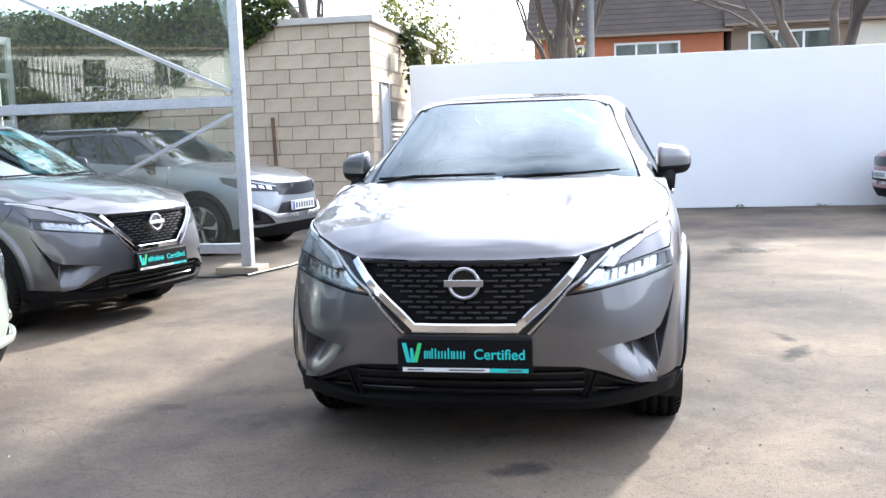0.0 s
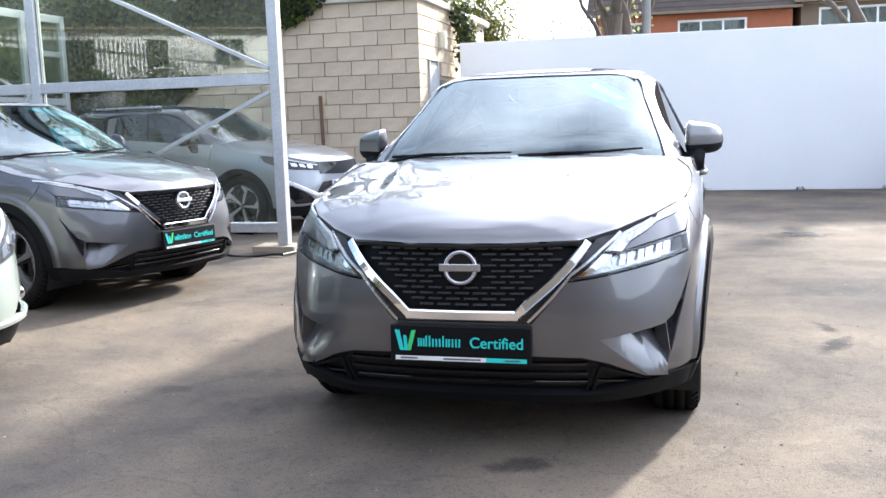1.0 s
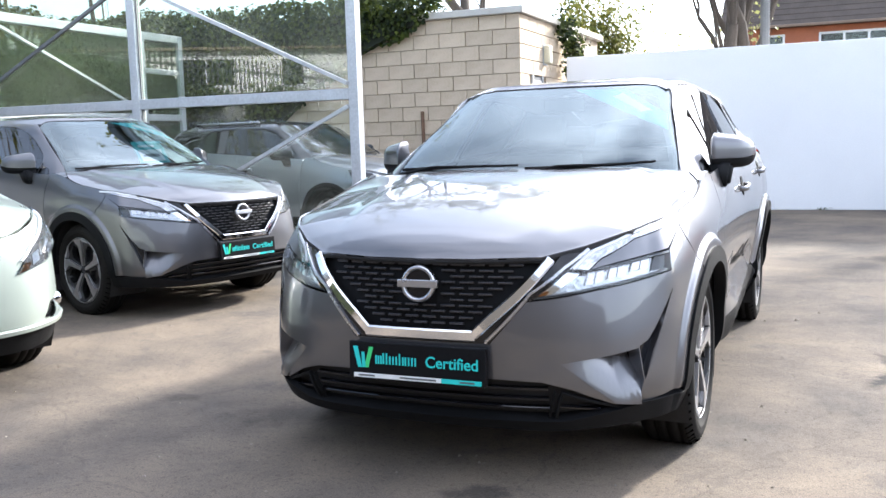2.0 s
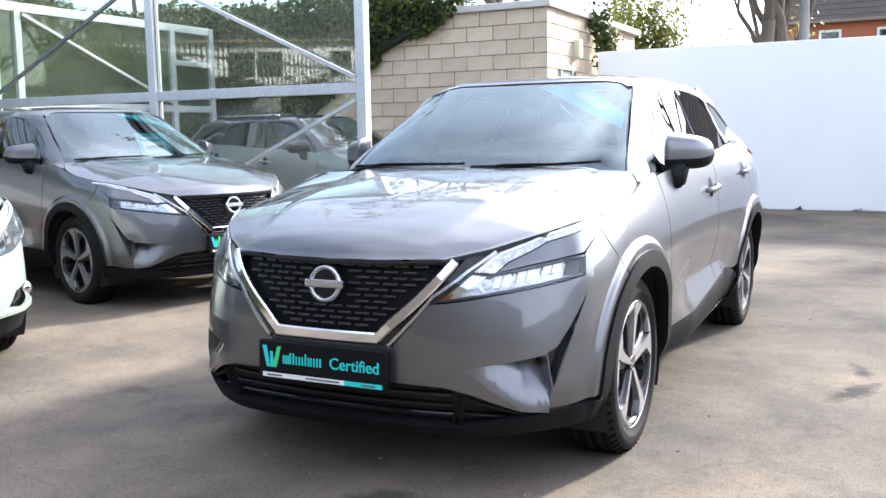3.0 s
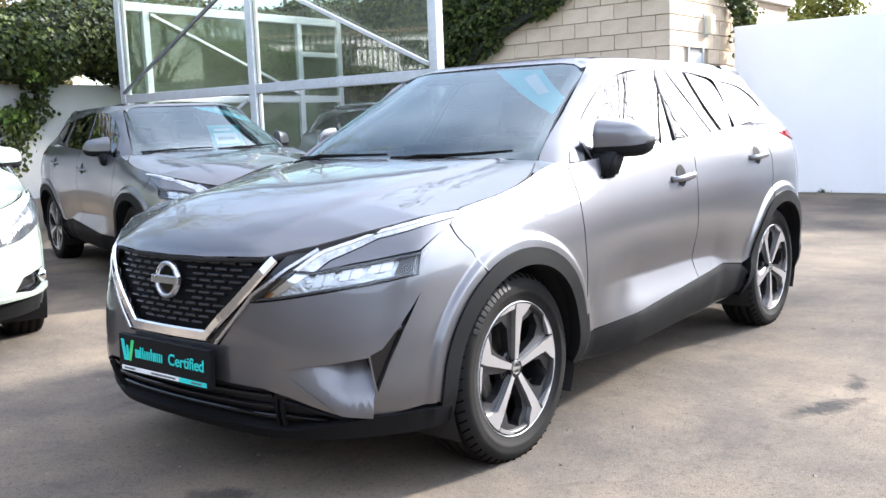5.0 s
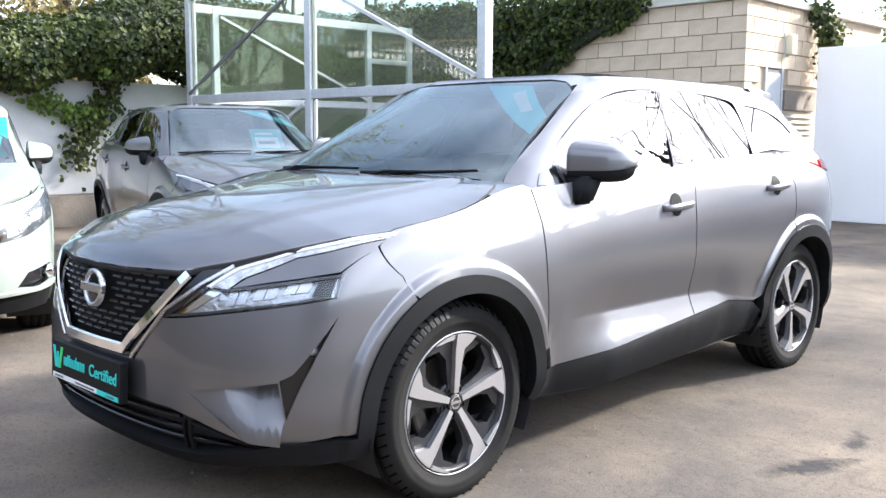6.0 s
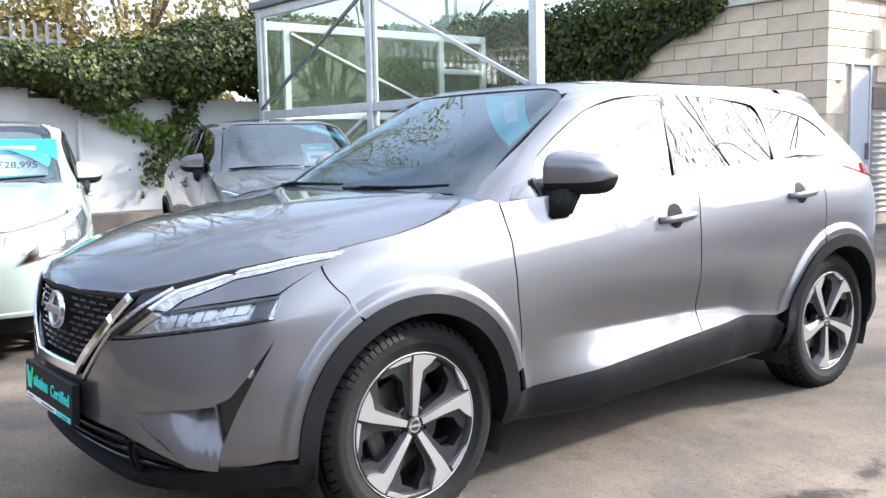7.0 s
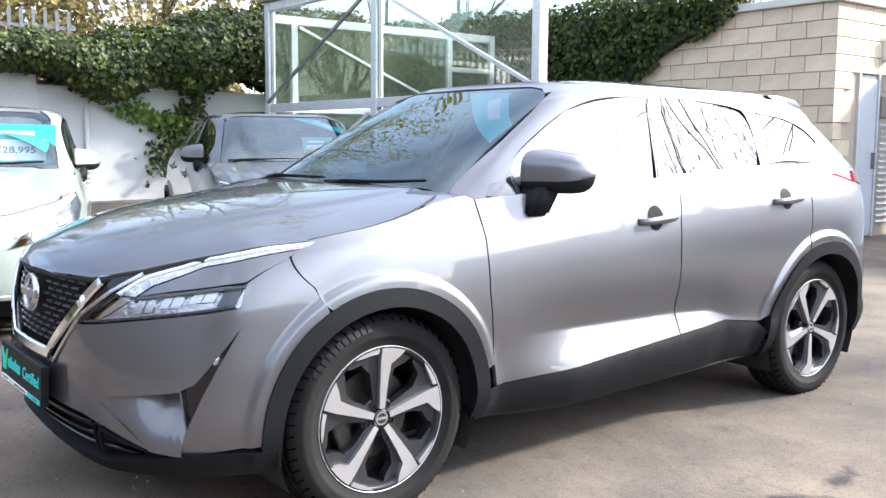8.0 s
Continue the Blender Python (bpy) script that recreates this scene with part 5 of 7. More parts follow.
def sign_board(parent, m, w, h, price):
    """A teal price board with a white field."""
    b = new("price_board")
    b.parent = parent
    b.matrix_basis = m
    boxed("board", -w / 2, w / 2, -.004, .004, -h / 2, h / 2, TEAL, b, label="teal price board")
    boxed("white_field", -w * .40, w * .36, -.007, -.0042, -h * .42, h * .10, WHITE_PRINT, b)
    boxed("print_bar", -w * .34, w * .20, -.007, -.0042, h * .22, h * .32, WHITE_PRINT, b)
    stand = Matrix(((1, 0, 0, 0), (0, 0, -1, 0), (0, 1, 0, 0), (0, 0, 0, 1)))
    if price:
        lettering("price", price, h * .23, Matrix.Translation((-w * .36, -.0085, -h * .24)) @ stand, GREY_PRINT, b)
    else:
        boxed("print_bar", -w * .30, w * .24, -.009, -.0072, -h * .24, -h * .10, GREY_PRINT, b)


def seat(parent, x, y, lean=16):
    """A front seat with its cushion, back and head rest."""
    s = new("seat")
    s.parent = parent
    s.matrix_basis = Matrix.Translation((x, y, 0))
    boxed("cushion", -.25, .25, -.25, .27, .42, .60, CLOTH, s, .05)
    bm = bmesh.new()
    box(bm, -.25, .25, -.06, .07, 0, .62, .045, Matrix.Translation((0, .24, .56)) @ Matrix.Rotation(radians(-lean), 4, "X"))
    part("backrest", bm, CLOTH, s)
    bm = bmesh.new()
    box(bm, -.13, .13, -.05, .05, .66, .86, .04, Matrix.Translation((0, .24, .56)) @ Matrix.Rotation(radians(-lean), 4, "X"))
    part("head_rest", bm, CLOTH, s)


def cabin(car, ws_y=.32):
    """Dashboard, wheel, seats and floor, as far as the panes show them."""
    boxed("floor_pan", -.52, .52, -.55, 3.2, .24, .30, SHELL, car)
    boxed("floor_pan", -.78, .78, .45, 2.2, .25, .31, SHELL, car)
    bm = bmesh.new()
    box(bm, -.74, .74, .36, .95, .72, 1.02, .08)
    part("dashboard", bm, SHELL, car)
    bm = bmesh.new()
    box(bm, -.20, .20, .62, .66, 1.0, 1.16, .012)
    part("screen", bm, PIANO, car)
    bm = bmesh.new()
    m = Matrix.Translation((-.36, 1.02, .98)) @ Matrix.Rotation(radians(65), 4, "X")
    ring = [m @ Vector((.185 * math.cos(a * math.tau / 28), .185 * math.sin(a * math.tau / 28), 0)) for a in range(29)]
    tube(bm, ring, .016, 8)
    tube(bm, [m @ Vector((-.18, 0, 0)), m @ Vector((.18, 0, 0))], .018, 6)
    tube(bm, [m @ Vector((0, 0, 0)), m @ Vector((0, -.18, 0))], .018, 6)
    part("steering_wheel", bm, SHELL, car)
    for x in (-.36, .36):
        seat(car, x, 1.42)
    boxed("rear_bench", -.62, .62, 2.15, 2.65, .45, .66, CLOTH, car, .05)
    bm = bmesh.new()
    box(bm, -.62, .62, -.06, .07, 0, .58, .045, Matrix.Translation((0, 2.62, .6)) @ Matrix.Rotation(radians(-18), 4, "X"))
    part("rear_backrest", bm, CLOTH, car)
    for x in (-.4, 0, .4):
        bm = bmesh.new()
        box(bm, -.12, .12, -.045, .045, .60, .76, .04, Matrix.Translation((x, 2.62, .6)) @ Matrix.Rotation(radians(-18), 4, "X"))
        part("head_rest", bm, CLOTH, car)
    bm = bmesh.new()
    box(bm, -.11, .11, 1.02, 1.05, 1.38, 1.45, .012)
    part("inner_mirror", bm, PIANO, car)


def wing_mirror(car, paint, side, at=(.795, .665, 1.02)):
    """A door mirror: painted cap, dark lower shell, glass and foot."""
    mir = new("wing_mirror")
    mir.parent = car
    mir.matrix_basis = Matrix.Translation((at[0] * side, at[1], at[2])) @ Matrix.Diagonal((side, 1, 1, 1))
    def pod(name, mt, lo, hi):
        bm = bmesh.new()
        n, k = 22, 12
        rows = []
        for i in range(n + 1):
            u = i / n
            x = .000 + .195 * u
            e = (1 - max(0, 1 - u / .14) ** 2.4) ** .5 * (1 - max(0, (u - .55) / .45) ** 2.8) ** .5
            top = .010 + (.094 - .034 * u) * e
            bot = .010 + (.062 - .004 * u) * e
            dep = .014 + (.118 - .050 * u) * e
            yb = .100 + .105 * u
            row = []
            for j in range(k + 1):
                a = radians(lo + (hi - lo) * j / k)
                c, sn = math.cos(a), math.sin(a)
                c, sn = math.copysign(abs(c) ** .6, c), math.copysign(abs(sn) ** .6, sn)
                row.append((x, yb - dep * c, .130 + (top if sn > 0 else bot) * sn))
            row += [(x, yb, row[-1][2]), (x, yb, row[0][2])]
            rows.append([bm.verts.new(p) for p in row])
        m_ = len(rows[0])
        for a, b in zip(rows, rows[1:]):
            for j in range(m_):
                bm.faces.new((a[j], a[(j + 1) % m_], b[(j + 1) % m_], b[j]))
        bm.faces.new(rows[0])
        bm.faces.new(rows[-1])
        bmesh.ops.recalc_face_normals(bm, faces=bm.faces)
        ob = part(name, bm, mt, mir, smooth=True)
        ob.data.set_sharp_from_angle(angle=radians(50))
        return ob
    pod("mirror_cap", paint, -8, 89)
    pod("mirror_shell", CLAD, -89, -9)
    bm = bmesh.new()
    pts = [(.02, .085), (.11, .078), (.17, .085), (.183, .12), (.17, .165), (.11, .195), (.025, .19), (.012, .13)]
    prism(bm, pts, .004, Matrix(((1, 0, 0, 0), (.54, 0, 1, .100), (0, 1, 0, 0), (0, 0, 0, 1))))
    part("mirror_glass", bm, CHROME, mir)
    bm = bmesh.new()
    lo = [(.0, -.050, -.018), (.092, -.030, -.022), (.092, .070, -.022), (.0, .08, -.018)]
    hi = [(.010, .0, .095), (.105, .015, .085), (.105, .13, .085), (.010, .135, .095)]
    a = [bm.verts.new(p) for p in lo]
    b = [bm.verts.new(p) for p in hi]
    bm.faces.new(a[::-1])
    bm.faces.new(b)
    for i in range(4):
        bm.faces.new((a[i], a[(i + 1) % 4], b[(i + 1) % 4], b[i]))
    bmesh.ops.bevel(bm, geom=bm.edges[:], offset=.012, segments=2, affect="EDGES")
    part("mirror_foot", bm, CLAD, mir, smooth=True)
    return mir


def door_handle(parent, skin, y, z, side, paint):
    """A pull handle over its finger hollow."""
    h = new("door_handle")
    h.parent = parent
    bm = bmesh.new()
    n = 14
    rows = []
    for i in range(n + 1):
        u = i / n
        yy = y - .118 + .236 * u
        zz = z + .012 * u
        s = skin.find(1, yy, zz, 1.5, skin.n - .6)
        p = skin.point(s, zz)
        out = .030 * min(1, 5 * u, 5 * (1 - u)) ** .5
        r = .017 - .006 * abs(u - .5)
        rows.append([bm.verts.new((p[0] + out + .010 * math.cos(a), p[1], p[2] + r * math.sin(a))) for a in [k * math.tau / 10 for k in range(10)]])
    for a, b in zip(rows, rows[1:]):
        for k in range(10):
            bm.faces.new((a[k], a[(k + 1) % 10], b[(k + 1) % 10], b[k]))
    bm.faces.new(rows[0])
    bm.faces.new(rows[-1])
    bmesh.ops.recalc_face_normals(bm, faces=bm.faces)
    part("pull", bm, paint, h, smooth=True)
    cup = skin.flank([(y - .012 + .048 * math.cos(a), z + .012 + .052 * math.sin(a)) for a in [k * math.tau / 18 for k in range(18)]])
    sheet("hollow", lambda s, zz: skin.point(s, zz, .0025), skin.shaped, cup, [], CLAD, h, depth=0)
    h.matrix_basis = Matrix.Diagonal((side, 1, 1, 1))


def headlamp(car, side):
    """Lamp unit: bezel, daytime strip, three projectors, amber inlay and clear lens."""
    L = LOWER
    h = new("headlamp")
    h.parent = car
    h.matrix_basis = Matrix.Diagonal((side, 1, 1, 1))
    low = L.front([(.381, .695), (.448, .758), (.517, .794), (.566, .789), (.662, .807), (.763, .828), (.812, .836), (.817, .768), (.655, .733), (.50, .708)])
    drl = L.front([(.517, .797), (.568, .853), (.689, .913), (.777, .943)]) + L.flank([(-.235, .953), (-.250, .944), (-.285, .934)]) + L.front([(.787, .919), (.699, .885), (.606, .826), (.575, .790)])
    P = lambda off: (lambda s, z: L.point(s, z, off))
    sheet("bezel", P(-.026), L.shaped, low, [], LAMP_SILVER, h, depth=0)
    sheet("day_strip", P(.001), L.shaped, drl, [], LAMP_SILVER, h, "silvered daytime light strip", depth=.02, step=.02)
    strip("light_guide", L, L.front([(.528, .797), (.576, .848), (.692, .905), (.777, .935)]) + L.flank([(-.258, .944)]), .011, LAMP_WHITE, h, .001, .004, label="white light guide")
    inner = L.front([(.405, .705), (.452, .755), (.517, .788), (.555, .783), (.50, .735), (.46, .712)])
    sheet("indicator", P(-.022), L.shaped, inner, [], CHROME, h, depth=0)
    amb = L.front([(.420, .710), (.452, .728), (.466, .726), (.445, .708)])
    sheet("amber_inlay", P(-.017), L.shaped, amb, [], LENS_AMBER, h, depth=0)
    for x0 in (.575, .640, .705):
        cell = L.front([(x0, .742 + (x0 - .575) * .28), (x0 + .050, .750 + (x0 - .575) * .28), (x0 + .050, .793 + (x0 - .575) * .22), (x0 + .004, .783 + (x0 - .575) * .22)])
        sheet("projector", P(-.018), L.shaped, cell, [], SATIN, h, depth=.012)
        strip("lamp_rib", L, L.front([(x0 + .025, .746 + (x0 - .575) * .28), (x0 + .027, .786 + (x0 - .575) * .24)]), .002, LAMP_DARK, h, -.017, .002, samples=4)
    sheet("reflector", P(-.020), L.shaped, L.front([(.765, .772), (.808, .778), (.804, .828), (.768, .820)]), [], LAMP_DARK, h, depth=0)
    strip("lamp_brow", L, L.front([(.560, .786), (.662, .803), (.763, .824), (.808, .832)]), .012, LAMP_DARK, h, -.012, .008)
    strip("lamp_sill", L, L.front([(.40, .702), (.50, .713), (.655, .739), (.808, .772)]), .010, LAMP_DARK, h, -.012, .008)
    sheet("lens", P(.001), L.shaped, low, [], LENS, h, depth=.006)


def screen_outline():
    """The windscreen's outline in the skin's own coordinates."""
    ws = [(0, 1.512)] + UPPER.front([(.40, 1.509), (.478, 1.502), (.530, 1.487), (.581, 1.39), (.628, 1.28), (.664, 1.193), (.692, 1.114), (.715, 1.045), (.6, 1.04), (0, 1.04)])
    return ws + [(-s, z) for s, z in ws[::-1] if s > 1e-3]


def crossover(paint):
    """The grey crossover, its front axle at the origin and its nose towards -y."""
    car = new("parked_car")
    L, U = LOWER, UPPER
    fr, fl = L.front, L.flank
    rims = [fl(arc(c, r, 8, 172, 70)) for c in (0.0, AXLE) for r in (.449, .457, .465, .473, .482, .490, .498, .508)]
    arches = [fl(arc(0, .40, -16, 196, 30)), fl(arc(AXLE, .40, -16, 196, 30))]
    fin_bay = fr([(.47, .49), (.735, .525), (.765, .395), (.74, .305), (.64, .315)])
    pair("inner_shell", L, [(0, .21), (12, .21), (12, 1.04), (6.0, 1.04), (4.9, .95), (3.6, .88), (2.6, .82), (1.6, .80), (0, .80)], arches + [fin_bay], SHELL, car, -.045, grid=(.25, .07), depth=0)
    # bonnet
    half = [(float(e[0]), float(e[1])) for e in HOOD_EDGE] + [(.70, .36), (.5, .33), (.3, .31), (0, .30)]
    full = half + [(-a, b) for a, b in half[::-1] if a > 1e-4]
    front_lines = []
    for back in (.012, .026, .045, .075):
        front_lines.append([(-float(e[0]) * (1 - back), float(e[1]) + back) for e in HOOD_EDGE[6:0:-1]] + [(float(e[0]) * (1 - back), float(e[1]) + back) for e in HOOD_EDGE[:7]])
    sheet("bonnet", hood_point, hood_normal, full, [], paint, car, grid=(.03, .025), step=.012, depth=.025, lines=front_lines)
    bm = bmesh.new()
    tube(bm, [(-float(e[0]), float(e[1]) + .016, float(e[2]) - .010) for e in HOOD_EDGE[5:0:-1]] + [(float(e[0]), float(e[1]) + .016, float(e[2]) - .010) for e in HOOD_EDGE[:6]], .013, 8)
    part("bonnet_lip", bm, SHELL, car)
    for sg in (1, -1):
        bm = bmesh.new()
        tube(bm, [(float(e[0]) * sg, float(e[1]), float(e[2]) + .001) for e in HOOD_EDGE[6:12]], .0034, 6)
        part("bonnet_gap", bm, SHELL, car)
    # bumper
    bump = fr([(0, .545), (.262, .543), (.381, .690), (.50, .703), (.655, .728), (.817, .764)]) + fl([(-.465, .838), (-.327, .909), (-.263, .811), (-.235, .755)]) + fl(arc(0, .44, 120, 184, 12)) \
        + fr([(.836, .335), (.729, .312), (.660, .322), (.537, .386), (.44, .415), (.206, .424), (0, .424)])
    vent = fr([(.822, .705), (.806, .650), (.758, .535), (.734, .517), (.751, .395), (.774, .497), (.797, .586)][::-1])
    fin = fr([(.50, .478), (.732, .511), (.748, .395), (.730, .318), (.662, .329)])
    pair("front_bumper", L, bump, [vent, fin], paint, car, step=.02, lines=rims, grid=(.08, .025), depth=.06)
    for m in (False, True):
        def tilt(s, z):
            q = L.point(s, z)
            k = np.interp(z, (.32, .51), (.018, -.084)) * np.clip((q[..., 0] - .49) / .19, 0, 1) ** 1.4
            return q + L.normal(s, z) * k[..., None]

        def tilt_n(s, z):
            e = .01
            n = np.cross(tilt(s + e, z) - tilt(s - e, z), tilt(s, z + e) - tilt(s, z - e))
            return n / np.linalg.norm(n, axis=-1, keepdims=True)
        sheet("bumper_fin", tilt, tilt_n, fin, [], paint, car, mirror=m, depth=.05)
    pair("side_vent", L, vent, [], PIANO, car, -.03, depth=0)
    for sg in (1, -1):
        p = L.point(L.find(0, .792, .605, 0, 4.6), .605, -.022)
        bm = bmesh.new()
        bmesh.ops.create_uvsphere(bm, u_segments=14, v_segments=8, radius=.019)
        bmesh.ops.transform(bm, matrix=Matrix.Translation((p[0] * sg, p[1], p[2])) @ Matrix.Diagonal((.6, 1, 1, 1)), verts=bm.verts)
        part("fog_lamp", bm, LAMP_SILVER, car, smooth=True)
    pair("vent_edge", L, fr([(.800, .60), (.806, .605), (.760, .40), (.752, .398)][::-1]), [], paint, car, .002)
    wedge = fr([(.583, .794), (.609, .823), (.70, .882), (.787, .916)]) + fl([(-.290, .931), (-.335, .905), (-.468, .842)]) + fr([(.763, .833), (.662, .812)])
    pair("lamp_wedge", L, wedge, [], paint, car, -.002)
    for side in (1, -1):
        headlamp(car, side)
    # lower grille and valance
    whole("lower_grille", L, fr([(0, .432), (.44, .425), (.56, .39), (.66, .335), (.74, .30), (.55, .25), (0, .25)]), SHELL, car, -.035, depth=0)
    for z in (.385, .345, .305):
        strip("grille_bar", L, [(-s, z) for s, _ in fr([(.46, z)])] + fr([(.46, z)]), .012, PIANO, car, -.02, samples=30)
    for sg in (1, -1):
        ring = fr([(.475, .275), (.505, .375), (.60, .335), (.70, .295)])
        strip("intake_frame", L, [(s, z) for s, z in ring], .012, CLAD, car, -.008, mirror=sg < 0)
        strip("intake_frame", L, fr([(.49, .318), (.62, .300)]), .010, PIANO, car, -.014, mirror=sg < 0)
        strip("intake_frame", L, fr([(.452, .275), (.482, .378)]), .008, CLAD, car, -.010, mirror=sg < 0)
    whole("valance", L, fr([(0, .268), (.5, .272), (.62, .295), (.735, .318)]) + fl([(-.50, .318), (-.425, .318), (-.41, .245)]) + fr([(.70, .242), (.45, .232), (0, .230)]), CLAD, car, .010, step=.02, depth=.06)
    # grille, emblem and the bright V
    whole("grille", L, fr([(0, .838), (.60, .885), (.262, .540), (0, .540)]), CLAD, car, -.030, depth=0)
    whole("grille_surround", L, fr([(0, .552), (.20, .552), (.49, .846), (.590, .876), (.405, .697), (.262, .538), (0, .538)]), PIANO, car, -.004, step=.02)
    for m in (False, True):
        strip("chrome_v", L, fr([(.205, .572), (.26, .625), (.457, .832)]), [.034, .036, .034], CHROME, car, .001, .010, m, samples=20)
        strip("thin_chrome", L, fr([(.247, .548), (.40, .719), (.50, .800), (.566, .858)]), .013, SATIN, car, .000, .007, m, samples=20)
    strip("chrome_v_base", L, [(-s, z) for s, z in fr([(.212, .570)])] + fr([(.212, .570)]), .040, CHROME, car, .001, .010, samples=24)
    dash = bmesh.new()
    box(dash, -.026, .026, -.006, .004, -.0038, .0038, .0018)
    dash_mesh = bpy.data.meshes.new("grille_slat")
    dash.to_mesh(dash_mesh)
    dash.free()
    dash_mesh.materials.append(GRILLE_DASH)
    for r in range(11):
        z = .610 + r * .0208
        reach = .195 + (z - .59) * 1.0 - .028
        k = 0
        while True:
            x = (k + (.5 if r % 2 else 0)) * .069
            if x > reach:
                break
            for sg in ((1, -1) if x > 0 else (1,)):
                if x < .085 and abs(z - .745) < .068:
                    continue
                s = L.find(0, x, z, 0, 4.6)
                p, n = L.point(s, z, -.020), L.normal(s, z)
                o = new("grille_slat", dash_mesh)
                o.parent = car
                o.matrix_basis = Matrix.Translation((p[0] * sg, p[1], p[2])) @ Matrix.Rotation(math.atan2(n[0], -n[1]) * sg, 4, "Z")
            k += 1
    em = new("emblem")
    em.parent = car
    em.matrix_basis = Matrix.Translation((0, -.893, .748)) @ Matrix.Rotation(radians(-7), 4, "X")
    bm = bmesh.new()
    lathe(bm, [(-.012, .066), (.004, .064), (.007, .058), (.004, .051), (-.012, .049)], 40)
    bmesh.ops.transform(bm, matrix=Matrix.Rotation(radians(-90), 4, "Z"), verts=bm.verts)
    part("ring", bm, SATIN, em, smooth=True)
    bm = bmesh.new()
    lathe(bm, [(-.010, .05), (-.004, .049), (-.003, .0)], 32)
    bmesh.ops.transform(bm, matrix=Matrix.Rotation(radians(-90), 4, "Z"), verts=bm.verts)
    part("disc", bm, PIANO, em)
    boxed("bar", -.078, .078, -.010, .006, -.014, .014, SATIN, em, .003)
    number_plate(car, Matrix.Translation((0, -.925, .462)) @ Matrix.Rotation(radians(-3), 4, "X"))
    # flanks
    fender = fl([(-.255, .957), (-.05, .988), (.06, 1.010), (.14, 1.032), (.21, 1.054), (.30, 1.074), (.37, 1.082), (.405, 1.068), (.428, .935), (.436, .734), (.462, .56), (.468, .47)]) + fl(arc(0, .44, 14, 118, 50)) + fl([(-.238, .757), (-.258, .811), (-.320, .911)])
    pair("wing", L, fender, [], paint, car, step=.02, lines=rims, grid=(.07, .02))
    belt = lambda y: 1.068 + 0.060 * (y - .42)
    low = lambda y: float(np.interp(y, (0.5, 0.85, 1.54, 1.9, 2.15), (0.384, 0.399, 0.448, 0.470, 0.436)))
    creases = [fl([(y, float(crease_z(y)) + dz) for y in np.linspace(.50, 2.12, 55)]) for dz in (-.022, -.008, 0, .008, .022)]
    d1 = fl([(.414, 1.066), (.9, belt(.9)), (1.548, belt(1.548)), (1.520, .95), (1.514, .805), (1.530, .6), (1.545, low(1.54)), (1.2, low(1.2)), (.85, low(.85)), (.490, .384), (.472, .47), (.467, .56), (.442, .734), (.434, .935)])
    d2 = fl([(1.555, belt(1.555)), (2.0, belt(2.0)), (2.46, belt(2.46)), (2.54, 1.004), (2.532, .88), (2.50, .79)]) + fl(arc(AXLE, .44, 112, 164, 12)) + fl([(2.15, .436), (1.9, .470), (1.552, low(1.55)), (1.537, .6), (1.521, .805), (1.527, .95)])
    pair("front_door", L, d1, [], paint, car, lines=creases, step=.02, grid=(.1, .025))
    pair("rear_door", L, d2, [], paint, car, lines=creases + rims[8:], step=.02, grid=(.1, .025))
    q = fl([(2.467, belt(2.46)), (2.9, 1.168), (3.2, 1.145)]) + [(10.2, 1.10), (10.2, .60)] + fl([(3.25, .62), (3.085, .50)]) + fl(arc(AXLE, .44, 20, 110, 16)) + fl([(2.507, .79), (2.539, .88), (2.547, 1.004)])
    lampq = fl([(2.80, 1.125), (3.05, 1.135), (3.2, 1.11), (3.22, 1.06), (3.0, 1.085)])
    pair("rear_quarter", L, q, [], paint, car, step=.02, lines=rims[8:], grid=(.07, .025))
    pair("tail_lamp", L, lampq, [], LENS_RED, car, .008, "red tail lamp", depth=.02)
    pair("rear_bumper", L, [(12, .62), (10.2, .60)] + fl([(3.25, .61), (3.09, .50)]) + fl(arc(AXLE, .44, 16, -10, 6)) + [(9.6, .25), (12, .25)], [], CLAD, car)
    pair("tailgate", L, [(12, 1.1), (10.22, 1.1), (10.22, .63), (12, .63)], [], paint, car)
    for cy in (0.0, AXLE):
        ring = fl(arc(cy, .447, -9, 194, 60)) + fl(arc(cy, .385, 194, -9, 60))
        pair("arch_cladding", L, ring, [], CLAD, car, .009, depth=.05, step=.012)
    sill = fl([(.43, .365), (.50, .380), (.85, .395), (1.54, .443), (1.9, .465), (2.15, .430), (2.25, .35), (2.2, .262), (.42, .255)])
    pair("sill", L, sill, [], CLAD, car, -.004, step=.02)
    # greenhouse
    w1 = U.flank(soft([(.665, 1.085), (.665, 1.085), (1.038, 1.106), (1.43, 1.126), (1.43, 1.126), (1.49, 1.285), (1.53, 1.41), (1.56, 1.480), (1.56, 1.480), (1.40, 1.476), (1.256, 1.464), (1.114, 1.430), (.976, 1.366), (.821, 1.284), (.70, 1.214), (.66, 1.168), (.66, 1.168)]))
    w2 = U.flank(soft([(1.52, 1.135), (1.52, 1.135), (1.82, 1.152), (2.22, 1.174), (2.22, 1.174), (2.27, 1.25), (2.302, 1.345), (2.292, 1.42), (2.25, 1.450), (2.0, 1.472), (1.72, 1.482), (1.66, 1.483), (1.66, 1.483), (1.61, 1.40), (1.565, 1.285)]))
    w3 = U.flank(soft([(2.325, 1.190), (2.325, 1.190), (2.49, 1.230), (2.90, 1.285), (2.90, 1.285), (2.84, 1.350), (2.66, 1.410), (2.37, 1.432), (2.37, 1.432), (2.35, 1.30)]))
    tri = U.flank([(.505, 1.072), (.648, 1.070), (.652, 1.165), (.615, 1.136), (.54, 1.116)])
